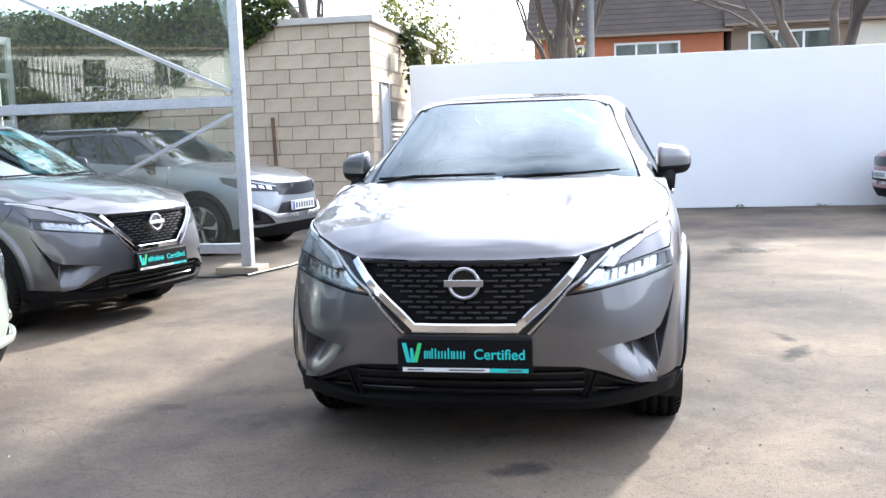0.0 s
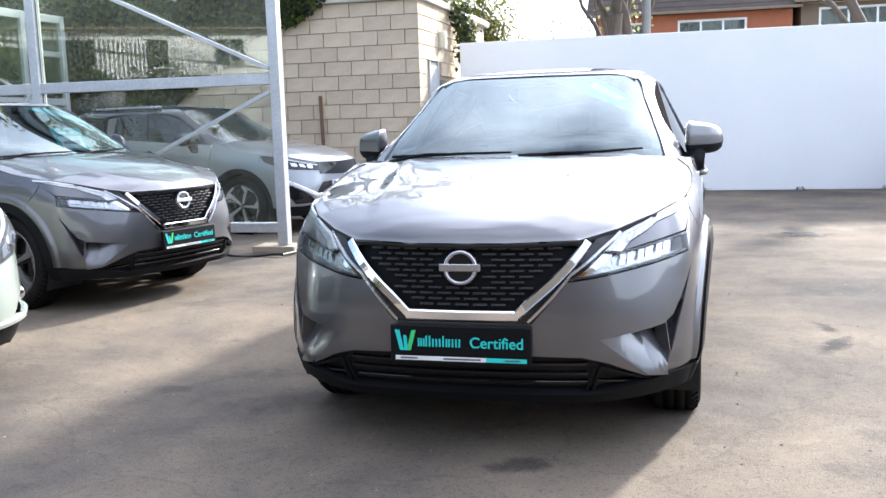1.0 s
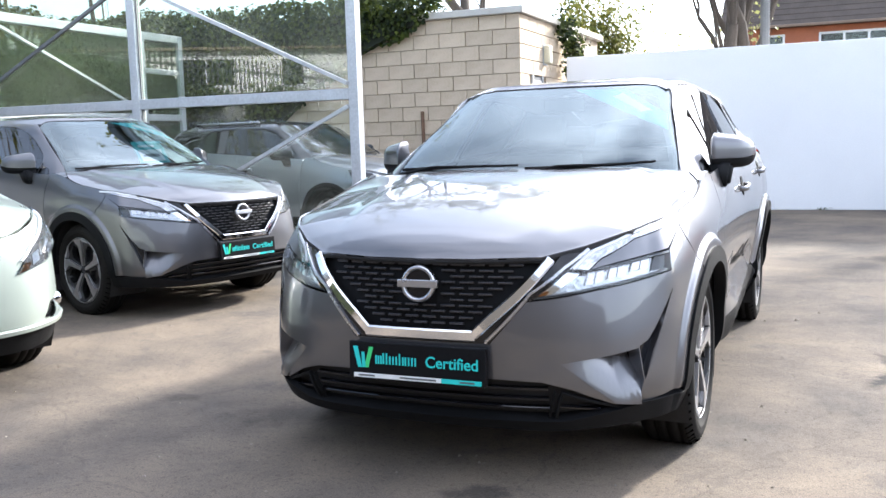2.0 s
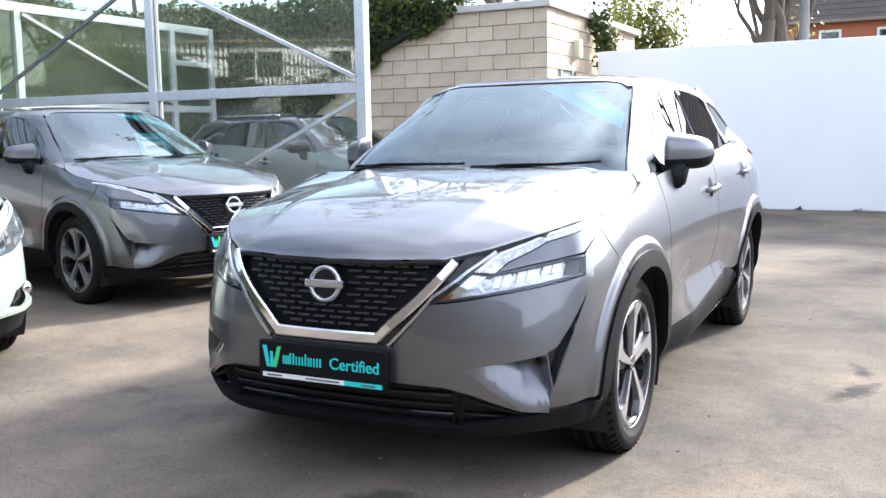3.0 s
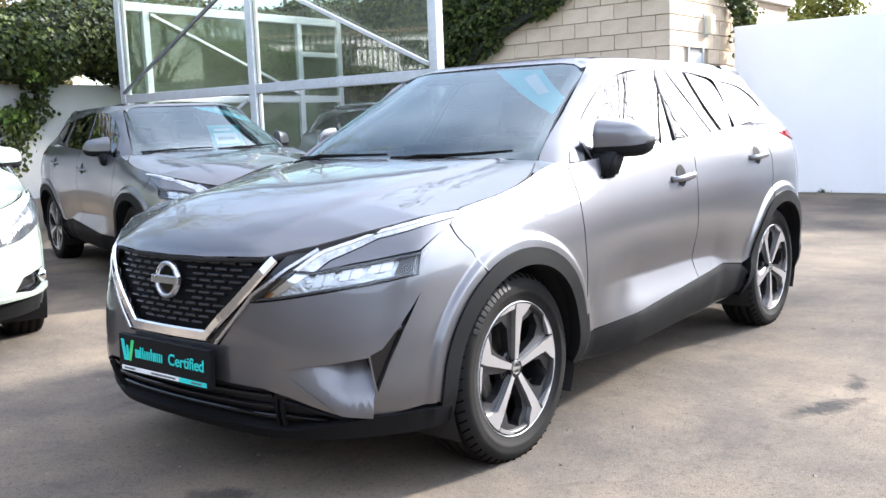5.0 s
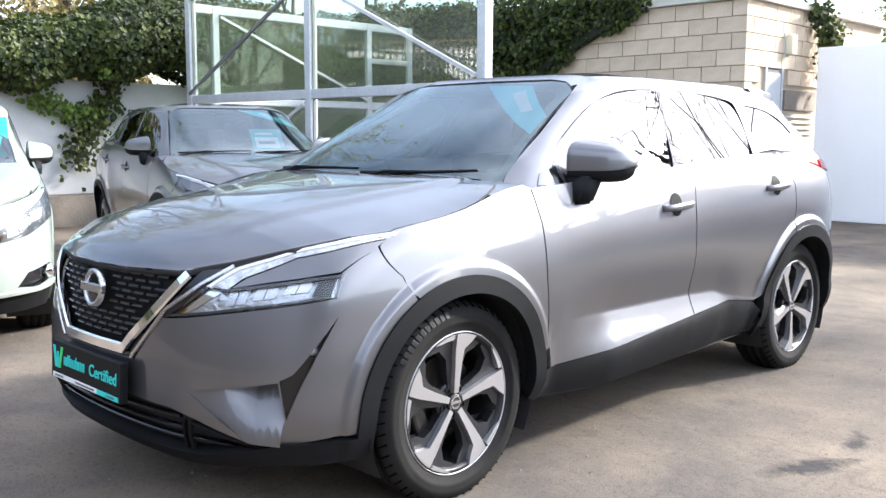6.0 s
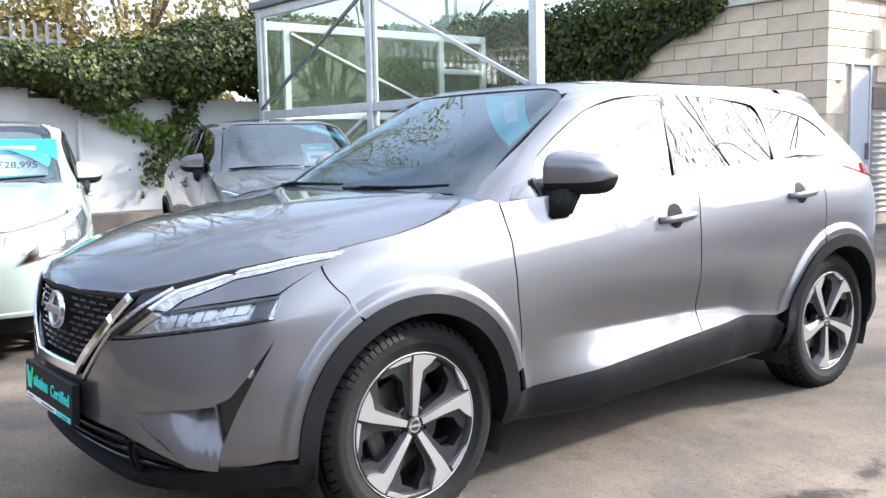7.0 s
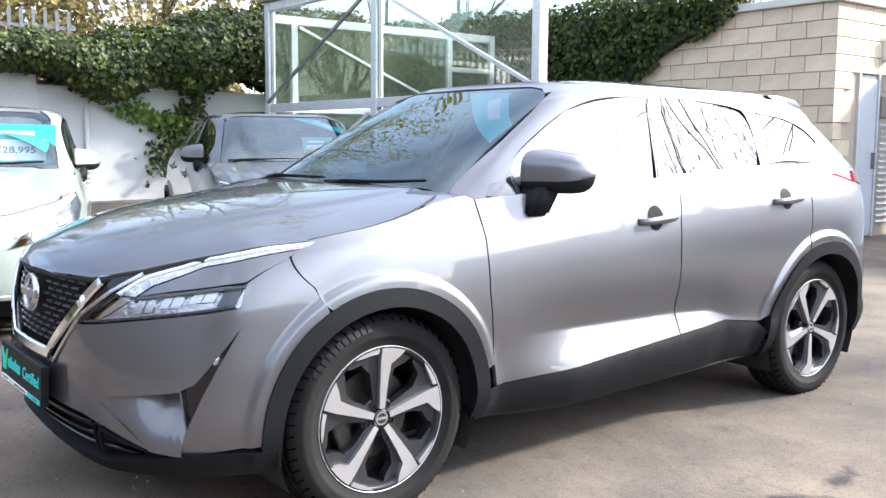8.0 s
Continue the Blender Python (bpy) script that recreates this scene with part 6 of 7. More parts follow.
    body_side = U.flank([(.43, 1.05), (.70, 1.078), (1.5, 1.125), (2.46, 1.196), (2.9, 1.172), (3.2, 1.149)]) + [(10.2, 1.104), (10.3, 1.36), (9.2, 1.535), (5, 1.535)] + U.front([(.487, 1.528), (.542, 1.489), (.589, 1.39), (.636, 1.28), (.672, 1.193), (.700, 1.114), (.722, 1.05)])
    pair("side_frame", U, body_side, [w1, w2, w3], paint, car, step=.012, depth=.02, grid=(.06, .012))
    for loop in (w1, w2, w3):
        for m in (False, True):
            strip("window_seal", U, loop + loop[:1], .005, PIANO, car, -.008, .004, m, samples=260)
    pair("mirror_base", U, tri, [], DARK_GLASS, car, .004)
    full_ws = screen_outline()
    pane("windscreen", U, full_ws, SCREEN_GLASS, car, -.006, across=True)
    frit = [(0, 1.524)] + U.front([(.40, 1.521), (.485, 1.510), (.539, 1.490), (.586, 1.39), (.633, 1.28), (.669, 1.193), (.697, 1.114), (.72, 1.045), (.6, 1.035), (0, 1.035)])
    inner_half = [(0, 1.480)] + U.front([(.37, 1.475), (.455, 1.466), (.507, 1.448), (.553, 1.36), (.607, 1.24), (.645, 1.155), (.652, 1.135), (.5, 1.120), (0, 1.115)])
    hole = inner_half + [(-s, z) for s, z in inner_half[::-1] if s > 1e-3]
    pane("screen_border", U, frit + [(-s, z) for s, z in frit[::-1] if s > 1e-3], PIANO, car, -.010, across=True, holes=[hole], like=full_ws)
    whole("roof_header", U, [(0, 1.5365)] + U.front([(.42, 1.5355), (.487, 1.530), (.548, 1.487), (.536, 1.478), (.476, 1.502), (.40, 1.513)]) + [(0, 1.516)], paint, car, .001, step=.02, grid=(.1, .008))
    for w, mt, nm in ((w1, SIDE_GLASS, "front_window"), (w2, DARK_GLASS, "rear_window"), (w3, DARK_GLASS, "quarter_window")):
        for m in (False, True):
            pane(nm, U, w, mt, car, -.007, mirror=m)
    pair("pillar_trim", U, U.flank([(1.437, 1.13), (1.513, 1.136), (1.558, 1.285), (1.603, 1.40), (1.650, 1.478), (1.568, 1.476), (1.537, 1.41), (1.497, 1.285)]), [], DARK_GLASS, car, .003, grid=(.05, .012), step=.012, depth=.003)
    whole_rear = [(12, 1.16), (10.4, 1.14), (10.5, 1.34), (12, 1.40)]
    pair("rear_screen", U, whole_rear, [], DARK_GLASS, car, -.004, depth=0)
    pair("rear_screen_frame", U, [(12, 1.10), (10.18, 1.10), (10.3, 1.36), (9.6, 1.48), (12, 1.50)], [whole_rear], paint, car)
    # roof with its skin, rails and spoiler
    bm = bmesh.new()
    outline = U.at(np.arange(61) * 12 / 60, 1.535)
    loop = [Vector(p) for p in outline] + [Vector((-p[0], p[1], p[2])) for p in outline[-2:0:-1]]
    rings = []
    for t in (1.0, .96, .90, .8, .66, .5, .3, .1):
        rings.append([bm.verts.new((p.x * t, 2.0 + (p.y - 2.0) * t, 1.535 + .050 * (1 - t**2.2))) for p in loop])
    for a, b in zip(rings, rings[1:]):
        for i in range(len(loop)):
            bm.faces.new((a[i], a[(i + 1) % len(loop)], b[(i + 1) % len(loop)], b[i]))
    bm.faces.new(rings[-1])
    bmesh.ops.recalc_face_normals(bm, faces=bm.faces)
    part("roof", bm, paint, car, smooth=True)
    bm = bmesh.new()
    lo, hi = [], []
    for x in np.linspace(-.53, .53, 19):
        y0 = 2.84 - .25 * x * x
        row = [(x, y0 - .10, 1.540 - .02 * abs(x)), (x, y0, 1.532), (x, y0 + .16, 1.512), (x, y0 + .235 - .06 * x * x, 1.485), (x, y0 + .20, 1.462), (x, y0 + .06, 1.47)]
        lo.append([bm.verts.new(p) for p in row])
    for a, b in zip(lo, lo[1:]):
        for k in range(5):
            bm.faces.new((a[k], a[k + 1], b[k + 1], b[k]))
    bm.faces.new(lo[0])
    bm.faces.new(lo[-1])
    bmesh.ops.recalc_face_normals(bm, faces=bm.faces)
    part("spoiler", bm, paint, car, smooth=True)
    for y in (0, AXLE):
        for side in (1, -1):
            wheel(car, .868, y, side, radians(-3 if y == 0 else 33))
            bm = bmesh.new()
            lathe(bm, [(.86, .402), (.55, .402), (.55, .05)], 40)
            bmesh.ops.transform(bm, matrix=Matrix.Translation((0, y, HUB_Z)) @ Matrix.Diagonal((side, 1, 1, 1)), verts=bm.verts)
            bmesh.ops.delete(bm, geom=[v for v in bm.verts if v.co.z < .12], context="VERTS")
            part("wheel_housing", bm, SHELL, car)
    for side in (1, -1):
        wing_mirror(car, paint, side)
        door_handle(car, L, 1.368, .952, side, paint)
        door_handle(car, L, 2.330, 1.004, side, paint)
    # wipers at the foot of the screen
    for pts in ([(.60, 1.118), (.42, 1.108), (.18, 1.100), (.02, 1.096)], [(-.02, 1.112), (-.25, 1.110), (-.45, 1.104), (-.64, 1.098)]):
        bm = bmesh.new()
        line = []
        for x, z in pts:
            p = U.point(U.find(0, abs(x), z, 0, 4.6), z, .014)
            line.append((p[0] if x >= 0 else -p[0], p[1], p[2]))
        tube(bm, line, [.005, .007, .008, .008], 6)
        p = U.point(U.find(0, abs(pts[3][0]), 1.07, 0, 4.6), 1.07, .03)
        tube(bm, [line[1], (line[2][0], line[2][1] - .02, line[2][2] + .006), (line[3][0], p[1], 1.085)], [.005, .007, .011], 6)
        part("wiper", bm, CLAD, car)
    bm = bmesh.new()
    rows = []
    for x in np.linspace(-.74, .74, 19):
        y0 = .30 + .20 * abs(x) ** 2.2
        rows.append([bm.verts.new((x, y0 - .02, 1.075 - .03 * x * x)), bm.verts.new((x, y0 + .09, 1.045 - .02 * x * x))])
    for a, b in zip(rows, rows[1:]):
        bm.faces.new((a[0], a[1], b[1], b[0]))
    part("cowl", bm, CLAD, car)
    for sg in (1, -1):
        bm = bmesh.new()
        pts = [(.808, .20, 1.052), (.829, .205, 1.050), (.826, .30, 1.074), (.826, .38, 1.083), (.806, .48, 1.072), (.752, .40, 1.082), (.706, .362, 1.094), (.765, .29, 1.078)]
        mid = bm.verts.new((.785 * sg, .33, 1.086))
        vs = [bm.verts.new((a * sg, b, c)) for a, b, c in pts]
        for i in range(len(vs)):
            bm.faces.new((mid, vs[i], vs[(i + 1) % len(vs)]))
        bmesh.ops.recalc_face_normals(bm, faces=bm.faces)
        part("cowl_corner", bm, paint, car, smooth=True)
    cabin(car)
    return car


def banner(parent, corners, white):
    """The teal corner flash inside the windscreen, with its white mark."""
    def dense(pairs):
        out = []
        for p, q in zip(pairs, pairs[1:] + pairs[:1]):
            out += [(p[0] + (q[0] - p[0]) * k / 8, p[1] + (q[1] - p[1]) * k / 8) for k in range(8)]
        return UPPER.front(out)
    flash = pane("screen_banner", UPPER, dense(corners), TEAL_FLASH, parent, -.0085, across=True, like=screen_outline())
    flash["label"] = "teal banner stuck in the windscreen corner"
    pane("banner_mark", UPPER, dense(white), WHITE_PRINT, parent, -.0072, across=True, like=screen_outline())


main_car = crossover(PAINT)
tagged(main_car, "gunmetal grey crossover car parked on the asphalt", "car", "cars in the yard")
car_two = copy_thing(main_car, pose(-3.733, 2.363, 0, 0, 0, 74.6))
tagged(car_two, "gunmetal grey crossover car beside the glass shelter", "car", "cars in the yard")
banner(main_car, [(.06, 1.503), (.331, 1.495), (.586, 1.351), (.608, 1.277)], [(.285, 1.455), (.325, 1.474), (.502, 1.376), (.458, 1.368)])
sign_board(car_two, pose(.26, .66, 1.22, -38, 0, 0), .30, .24, "")
banner(car_two, [(.10, 1.503), (.34, 1.495), (.565, 1.395), (.583, 1.34)], [(.28, 1.475), (.325, 1.482), (.48, 1.415), (.44, 1.405)])


# ---- the other parked cars ----
def reshaped(skin, fn):
    """A copy of a skin with its outlines and heights changed by fn(x, y, z)."""
    rows = []
    mid = skin.xy[:, 1:-1]
    for z, row in zip(skin.z, mid):
        pts = [fn(x, y, z) for x, y in row]
        rows.append([fn(0, 0, z)[2]] + [c for p in pts for c in p[:2]])
    return Skin(rows)


def small_car(name, paint, roof_mt, L, U, zs, xs, style, mirror_mt, wide=0.0):
    """A parked car of another make: bonnet, bumper, doors, panes, lamps, wheels."""
    car = new(name)
    fr, fl = L.front, L.flank
    Z = lambda z: z * zs
    pair("inner_shell", L, [(0, .21), (12, .21), (12, 1.0), (6.0, 1.0), (4.9, .92), (3.6, .86), (2.6, .80), (1.6, .78), (0, .78)], [fl(arc(0, .40, -16, 196, 30)), fl(arc(AXLE, .40, -16, 196, 30))], SHELL, car, -.045, grid=(.3, .09), depth=0)
    half = [(float(e[0]) * xs, float(e[1])) for e in HOOD_EDGE] + [(.62 * xs, .335), (.3, .31), (0, .30)]
    full = half + [(-a, b) for a, b in half[::-1] if a > 1e-4]
    sheet("bonnet", lambda x, y: np.stack([x, y, hood_z(x / xs, y) * zs], -1), hood_normal, full, [], paint, car, grid=(.05, .045), step=.03, depth=.025)
    top = [(-.465, Z(.838)), (-.327, Z(.909))]
    if style == "hatch":
        lamp = fr([(.44, Z(.640)), (.52, Z(.735)), (.64, Z(.80))]) + fl([(-.42, Z(.905)), (-.255, Z(.945)), (-.30, Z(.86)), (-.46, Z(.77))]) + fr([(.66, Z(.675))])
        fog = fr([(.60, Z(.375)), (.66, Z(.455)), (.80, Z(.49)), (.825, Z(.40)), (.72, Z(.355))])
        holes = [fog]
    else:
        lamp = fr([(.40, Z(.74)), (.42, Z(.815)), (.60, Z(.855))]) + fl([(-.42, Z(.915)), (-.28, Z(.93)), (-.34, Z(.86)), (-.50, Z(.80))]) + fr([(.70, Z(.765))])
        fog = fr([(.50, Z(.36)), (.56, Z(.44)), (.74, Z(.60)), (.815, Z(.64)), (.79, Z(.50)), (.72, Z(.36))])
        holes = [fog]
    bump = fr([(0, Z(.80)), (.50, Z(.845))]) + fl([(-.255, Z(.957)), (-.263, Z(.811)), (-.235, Z(.755))]) + fl(arc(0, .44, 120, 184, 12)) + fr([(.80, Z(.335)), (.66, Z(.33)), (.44, Z(.36)), (0, Z(.36))])
    pair("front_bumper", L, bump, holes, paint, car, step=.025)
    pair("bezel", L, lamp, [], LAMP_DARK, car, .012, depth=.02, step=.015, grid=(.06, .02))
    pair("fog_recess", L, fog, [], PIANO, car, -.035, depth=0)
    for m in (False, True):
        if style == "hatch":
            strip("lamp_strip", L, fr([(.47, Z(.70)), (.56, Z(.765)), (.70, Z(.845))]) + fl([(-.33, Z(.925))]), .010, LAMP_WHITE, car, .013, .006, m)
            for x0, z0 in ((.545, .70), (.62, .74), (.69, .78)):
                cell = fr([(x0, Z(z0 - .030)), (x0 + .06, Z(z0 - .012)), (x0 + .062, Z(z0 + .042)), (x0 + .006, Z(z0 + .022))])
                sheet("projector", lambda s, z: L.point(s, z, .015), L.shaped, cell, [], CHROME, car, mirror=m, depth=.008)
            sheet("amber_inlay", lambda s, z: L.point(s, z, .015), L.shaped, fr([(.455, Z(.645)), (.49, Z(.69)), (.54, Z(.69)), (.51, Z(.655))]), [], LENS_AMBER, car, mirror=m, depth=0)
            sheet("lens", lambda s, z: L.point(s, z, .021), L.shaped, lamp, [], LENS, car, mirror=m, depth=.010)
            s0 = fl([(-.52, Z(.435))])[0]
            p = L.point(s0[0], s0[1], -.02)
            bm = bmesh.new()
            bmesh.ops.create_uvsphere(bm, u_segments=16, v_segments=8, radius=.045)
            bmesh.ops.transform(bm, matrix=Matrix.Translation((p[0] * (-1 if m else 1), p[1], p[2])), verts=bm.verts)
            part("fog_lamp", bm, CHROME, car, smooth=True)
            strip("bumper_trim", L, fr([(0, Z(.345)), (.5, Z(.345)), (.72, Z(.35))]) + fl([(-.46, Z(.37))]), .03, paint, car, .012, .01, m)
        else:
            strip("lamp_strip", L, fr([(.44, Z(.80)), (.58, Z(.835)), (.70, Z(.875))]), .014, LAMP_WHITE, car, .014, .006, m)
            strip("bumper_trim", L, fr([(.10, Z(.44)), (.50, Z(.45)), (.62, Z(.52)), (.80, Z(.66))]), .05, SATIN, car, .006, .012, m)
            for k in range(3):
                cell = fr([(.50 + .07 * k, Z(.765 + .012 * k)), (.55 + .07 * k, Z(.775 + .012 * k)), (.55 + .07 * k, Z(.815 + .012 * k)), (.50 + .07 * k, Z(.805 + .012 * k))])
                sheet("projector", lambda s, z: L.point(s, z, .015), L.shaped, cell, [], CHROME, car, mirror=m, depth=.008)
    if style == "hatch":
        whole("grille", L, fr([(0, Z(.80)), (.38, Z(.80)), (.30, Z(.60)), (.22, Z(.50)), (0, Z(.50))]), PIANO, car, .006, depth=.01)
        for m in (False, True):
            strip("chrome_v", L, fr([(.36, Z(.80)), (.30, Z(.62)), (.23, Z(.50))]), .03, CHROME, car, .006, .01, m)
    else:
        whole("visor", L, fr([(0, Z(.835)), (.44, Z(.835)), (.42, Z(.70)), (0, Z(.68))]), PIANO, car, .006, depth=.01)
        whole("lower_intake", L, fr([(0, Z(.62)), (.40, Z(.60)), (.50, Z(.47)), (0, Z(.47))]), SHELL, car, .003, depth=0)
        np_ = new("number_plate")
        np_.parent = car
        np_.matrix_basis = Matrix.Translation((0, -.925, Z(.56)))
        boxed("plate", -.26, .26, -.008, .02, -.056, .056, WHITE_PRINT, np_, .004)
        boxed("blue_band", -.255, -.215, -.0095, -.0082, -.052, .052, PLATE_BLUE, np_)
        for k in range(7):
            boxed("print_bar", -.19 + k * .062, -.15 + k * .062, -.0095, -.0082, -.034, .034, GREY_PRINT, np_)
    whole("valance", L, fr([(0, Z(.37)), (.44, Z(.37)), (.66, Z(.335)), (.80, Z(.335))]) + fl([(-.42, Z(.32)), (-.40, .22)]) + fr([(.6, .21), (0, .21)]), CLAD, car, -.006, step=.025)
    wing = fl([(-.250, Z(.957)), (-.05, Z(.988)), (.14, Z(1.032)), (.30, Z(1.083)), (.37, Z(1.090)), (.405, Z(1.068)), (.436, Z(.734)), (.468, Z(.47))]) + fl(arc(0, .44, 14, 118, 30)) + fl([(-.238, Z(.757)), (-.258, Z(.811))])
    pair("wing", L, wing, [], paint, car)
    belt = lambda y: (1.068 + 0.060 * (y - .42)) * zs
    d1 = fl([(.414, belt(.41)), (.9, belt(.9)), (1.548, belt(1.548)), (1.514, Z(.805)), (1.545, .40), (.490, .36), (.472, Z(.47)), (.442, Z(.734))])
    d2 = fl([(1.555, belt(1.555)), (2.0, belt(2.0)), (2.46, belt(2.46)), (2.54, Z(1.004)), (2.50, Z(.79))]) + fl(arc(AXLE, .44, 112, 164, 12)) + fl([(2.15, .40), (1.552, .40), (1.521, Z(.805))])
    pair("front_door", L, d1, [], paint, car)
    pair("rear_door", L, d2, [], paint, car)
    q = fl([(2.467, belt(2.46)), (2.9, Z(1.20)), (3.2, Z(1.18))]) + [(10.2, Z(1.08)), (10.2, .60)] + fl([(3.25, .60), (3.085, .48)]) + fl(arc(AXLE, .44, 20, 110, 16)) + fl([(2.507, Z(.79)), (2.547, Z(1.004))])
    pair("rear_quarter", L, q, [], paint, car)
    pair("rear_bumper", L, [(12, .62), (10.2, .60)] + fl([(3.25, .59), (3.09, .48)]) + fl(arc(AXLE, .44, 16, -10, 6)) + [(9.6, .25), (12, .25)], [], paint, car)
    pair("tailgate", L, [(12, Z(1.1)), (10.22, Z(1.1)), (10.22, .63), (12, .63)], [], paint, car)
    pair("sill", L, fl([(.43, .355), (1.54, .395), (2.15, .395), (2.25, .33), (2.2, .235), (.42, .235)]), [], CLAD, car, -.004)
    for cy in (0.0, AXLE):
        pair("arch_trim", L, fl(arc(cy, .443, -14, 194, 36)) + fl(arc(cy, .385, 194, -14, 36)), [], paint if style == "hatch" else CLAD, car, .004, depth=.05)
    ufl = lambda pts: U.flank([(y, z * zs) for y, z in pts])
    ufr = lambda pts: U.front([(x * xs * (1 + wide * max(0, z - 1.1) / .43), z * zs) for x, z in pts])
    w1 = ufl(soft([(.60, 1.085), (.60, 1.085), (1.038, 1.106), (1.43, 1.126), (1.43, 1.126), (1.56, 1.480), (1.56, 1.480), (1.40, 1.476), (1.256, 1.464), (1.114, 1.430), (.976, 1.366), (.821, 1.284), (.70, 1.214), (.60, 1.15), (.60, 1.15)]))
    w2 = ufl([(1.52, 1.135), (2.0, 1.162), (2.36, 1.19), (2.325, 1.40), (2.25, 1.445), (2.05, 1.470), (1.675, 1.482)])
    w3 = ufl([(2.44, 1.20), (2.86, 1.26), (2.62, 1.385), (2.41, 1.405)])
    side = ufl([(.43, 1.05), (.70, 1.078), (1.5, 1.125), (2.45, 1.180), (3.2, 1.15)]) + [(10.2, Z(1.10)), (10.3, Z(1.36)), (9.2, Z(1.535)), (5, Z(1.535))] + ufr([(.487, 1.528), (.542, 1.489), (.589, 1.39), (.636, 1.28), (.672, 1.193), (.700, 1.114), (.722, 1.05)])
    pair("side_frame", U, side, [w1, w2, w3], paint if style == "hatch" else roof_mt, car, step=.015, depth=.02, grid=(.08, .02))
    for w, mt, nm in ((w1, SIDE_GLASS, "front_window"), (w2, DARK_GLASS, "rear_window"), (w3, DARK_GLASS, "quarter_window")):
        for m in (False, True):
            pane(nm, U, w, mt, car, -.011, mirror=m)
            strip("window_seal", U, w + w[:1], .018, PIANO, car, -.006, .008, m, samples=50)
    ws = [(0, Z(1.515))] + ufr([(.40, 1.512), (.478, 1.505), (.530, 1.487), (.581, 1.39), (.628, 1.28), (.664, 1.193), (.692, 1.114), (.715, 1.045), (.6, 1.04)]) + [(0, Z(1.04))]
    pane("windscreen", U, ws + [(-s, z) for s, z in ws[::-1] if s > 1e-3], CLEAR_SCREEN, car, -.006, across=True)
    inner_half = [(0, Z(1.480))] + ufr([(.37, 1.475), (.455, 1.466), (.507, 1.448), (.553, 1.36), (.607, 1.24), (.645, 1.155), (.652, 1.135), (.5, 1.120)]) + [(0, Z(1.115))]
    hole = inner_half + [(-s, z) for s, z in inner_half[::-1] if s > 1e-3]
    frit = [(0, Z(1.524))] + ufr([(.40, 1.521), (.485, 1.513), (.539, 1.490), (.586, 1.39), (.633, 1.28), (.669, 1.193), (.697, 1.114), (.72, 1.045), (.6, 1.035)]) + [(0, Z(1.035))]
    whole("screen_border", U, frit, PIANO, car, -.012, holes=[hole], depth=0)
    bm = bmesh.new()
    zt = U.z[-1]
    outline = U.at(np.arange(61) * 12 / 60, zt)
    loop = [Vector(p) for p in outline] + [Vector((-p[0], p[1], p[2])) for p in outline[-2:0:-1]]
    rings = [[bm.verts.new((p.x * t, 2.0 + (p.y - 2.0) * t, zt + .045 * (1 - t**2.2))) for p in loop] for t in (1.03, .98, .92, .8, .66, .5, .3, .1)]
    for a, b in zip(rings, rings[1:]):
        for i in range(len(loop)):
            bm.faces.new((a[i], a[(i + 1) % len(loop)], b[(i + 1) % len(loop)], b[i]))
    bm.faces.new(rings[-1])
    bmesh.ops.recalc_face_normals(bm, faces=bm.faces)
    part("roof", bm, roof_mt, car, smooth=True)
    for m in (1, -1):
        rail = [tuple(U.point(s, Z(1.53), .03) * (m, 1, 1)) for s in np.linspace(5.2, 8.8, 14)]
        if style != "hatch":
            bm = bmesh.new()
            tube(bm, rail, .014, 8)
            part("roof_rail", bm, SATIN, car)
        wing_mirror(car, mirror_mt, m, (.795 * xs, .62, 1.0 * zs))
        door_handle(car, L, 1.368, Z(.952), m, paint)
        door_handle(car, L, 2.330, Z(1.0), m, paint)
        for y in (0, AXLE):
            wheel(car, .868 * xs, y, m, radians(20))
            bm = bmesh.new()
            lathe(bm, [(.86 * xs, .402), (.55, .402), (.55, .05)], 32)
            bmesh.ops.transform(bm, matrix=Matrix.Translation((0, y, HUB_Z)) @ Matrix.Diagonal((m, 1, 1, 1)), verts=bm.verts)
            bmesh.ops.delete(bm, geom=[v for v in bm.verts if v.co.z < .12], context="VERTS")
            part("wheel_housing", bm, SHELL, car)
    bm = bmesh.new()
    line = [tuple(U.point(U.find(0, abs(x), z * zs, 0, 4.6), z * zs, .02) * (1 if x > 0 else -1, 1, 1)) for x, z in ((.58, 1.120), (.3, 1.108), (.05, 1.098))]
    tube(bm, line, [.007, .010, .012], 6)
    part("wiper", bm, CLAD, car)
    cowl = bmesh.new()
    rows = []
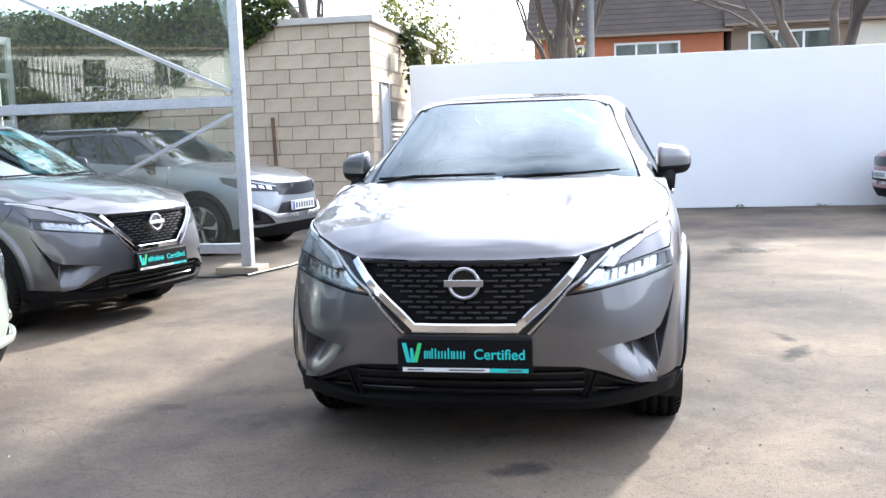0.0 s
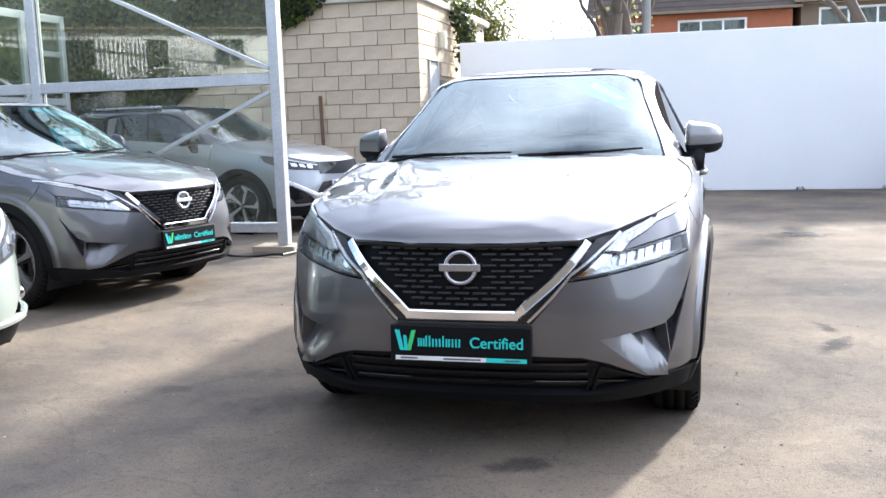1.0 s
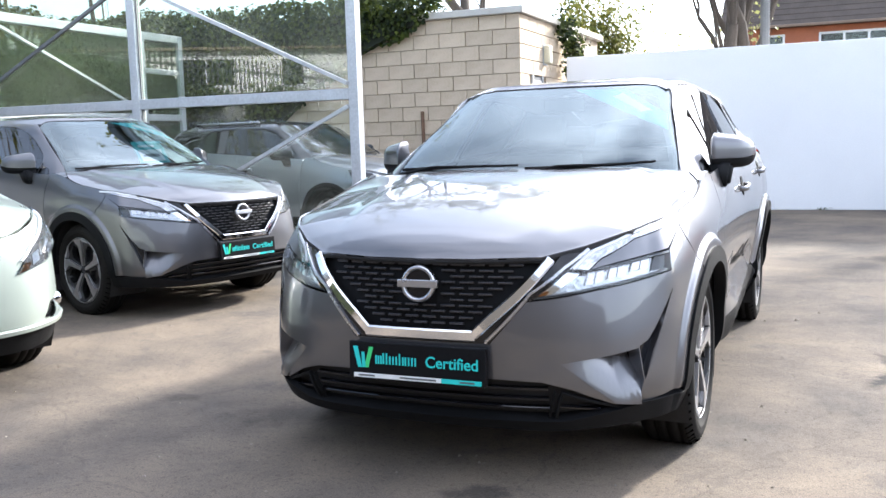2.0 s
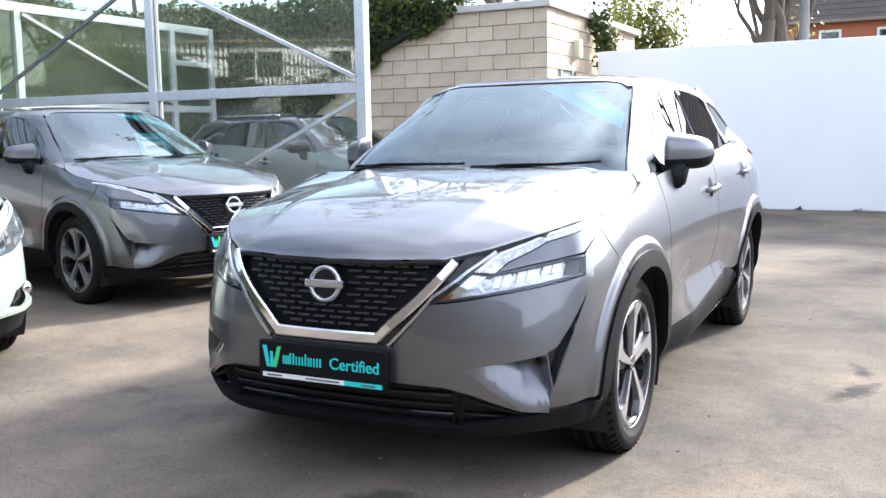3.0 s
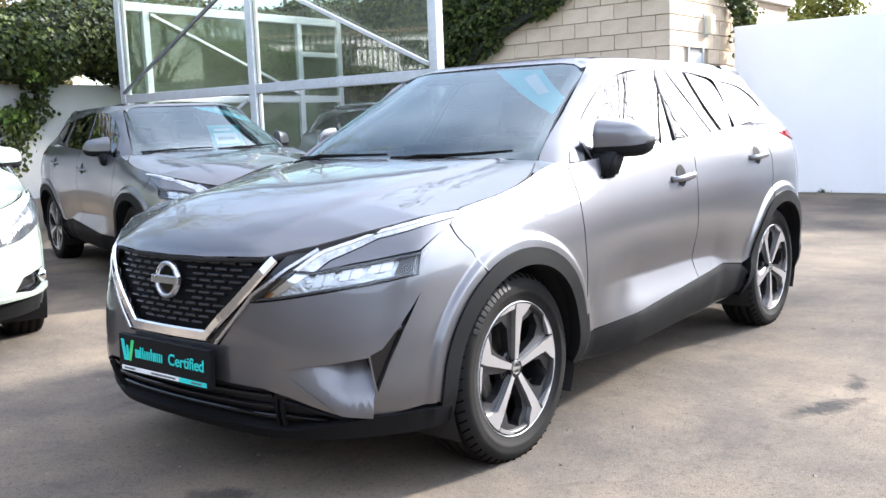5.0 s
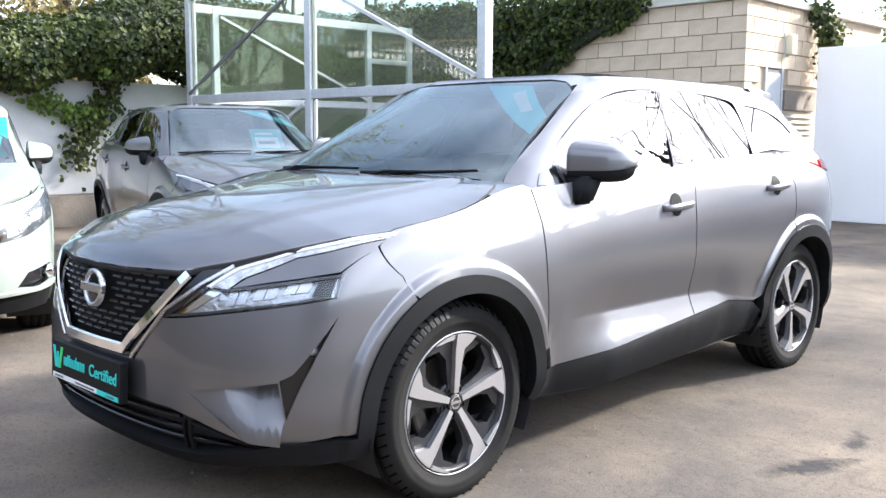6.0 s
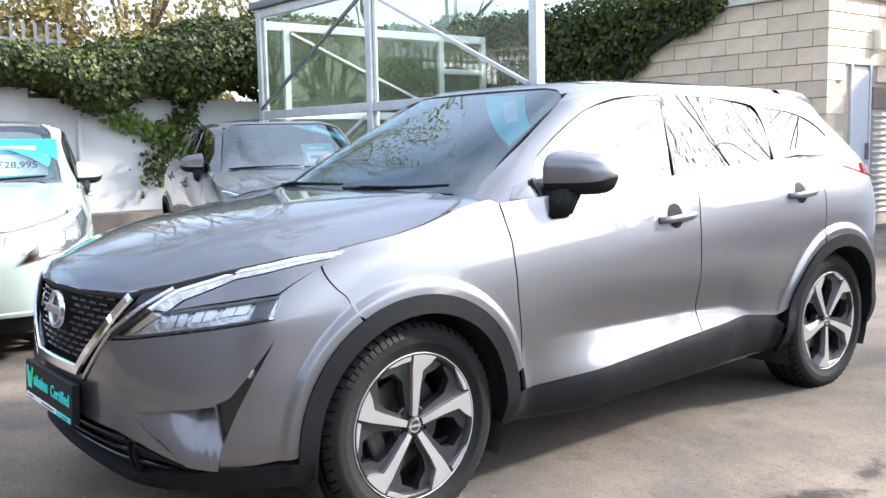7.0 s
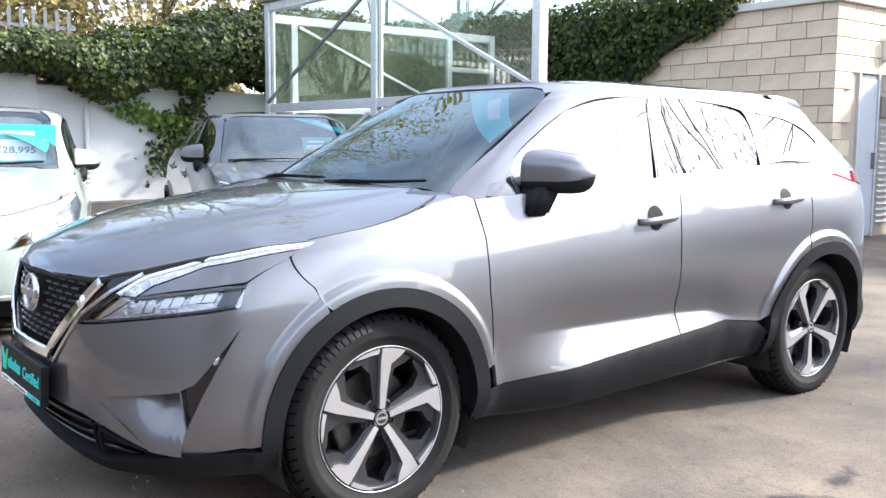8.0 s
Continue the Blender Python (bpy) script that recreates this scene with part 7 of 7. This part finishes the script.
    for x in np.linspace(-.76 * xs, .76 * xs, 19):
        y0 = .20 + .20 * abs(x) ** 2.2
        rows.append([cowl.verts.new((x, y0, (1.070 - .03 * x * x) * zs)), cowl.verts.new((x, y0 + .24, (1.045 - .02 * x * x) * zs))])
    for a, b in zip(rows, rows[1:]):
        cowl.faces.new((a[0], a[1], b[1], b[0]))
    part("cowl", cowl, paint if style == "hatch" else CLAD, car)
    cabin(car)
    return car


HATCH_L = reshaped(LOWER, lambda x, y, z: (x * .972, y, z * .985))
HATCH_U = reshaped(UPPER, lambda x, y, z: (x * .972 * (1 + .14 * max(0, z - 1.1) / .43), y - .10 * max(0, 1 - y / 2.2), z * .985))
hatch = small_car("parked_car", PAINT_WHITE, PAINT_WHITE, HATCH_L, HATCH_U, .985, .972, "hatch", PAINT_WHITE, .14)
tagged(hatch, "pearl white hatchback car with teal price board inside", "car", "cars in the yard")
hatch.matrix_world = pose(-3.44, -.54, 0, 0, 0, 72.5)
sign_board(hatch, pose(.42, .62, 1.24, -38, 0, 0), .48, .36, "€28,995")
sheet("screen_banner", lambda s, z: HATCH_U.point(s, z, -.009), HATCH_U.normal, HATCH_U.front([(.02, 1.45), (.02, 1.39), (.60, 1.19), (.62, 1.25)]), [], TEAL_FLASH, hatch, "teal banner stuck across the windscreen", depth=0)

SUV_L = reshaped(LOWER, lambda x, y, z: (x, y, z))
suv = small_car("parked_car", PAINT_SILVER, PAINT_BLACK, SUV_L, UPPER, 1.0, 1.0, "suv", PAINT_BLACK)
tagged(suv, "silver crossover car with a black roof behind the shelter glass", "car", "cars in the yard")
suv.matrix_world = pose(-4.15, 6.75, 0, 0, 0, 79)

red = copy_thing(suv, pose(5.40, 10.75, 0, 0, 0, -84))
tagged(red, "dark red crossover car parked by the white wall", "car", "cars in the yard")
for o in red.children_recursive:
    if o.type == "MESH" and o.data.materials and o.data.materials[0] in (PAINT_SILVER, PAINT_BLACK):
        o.data = o.data.copy()
        o.data.materials[0] = PAINT_RED
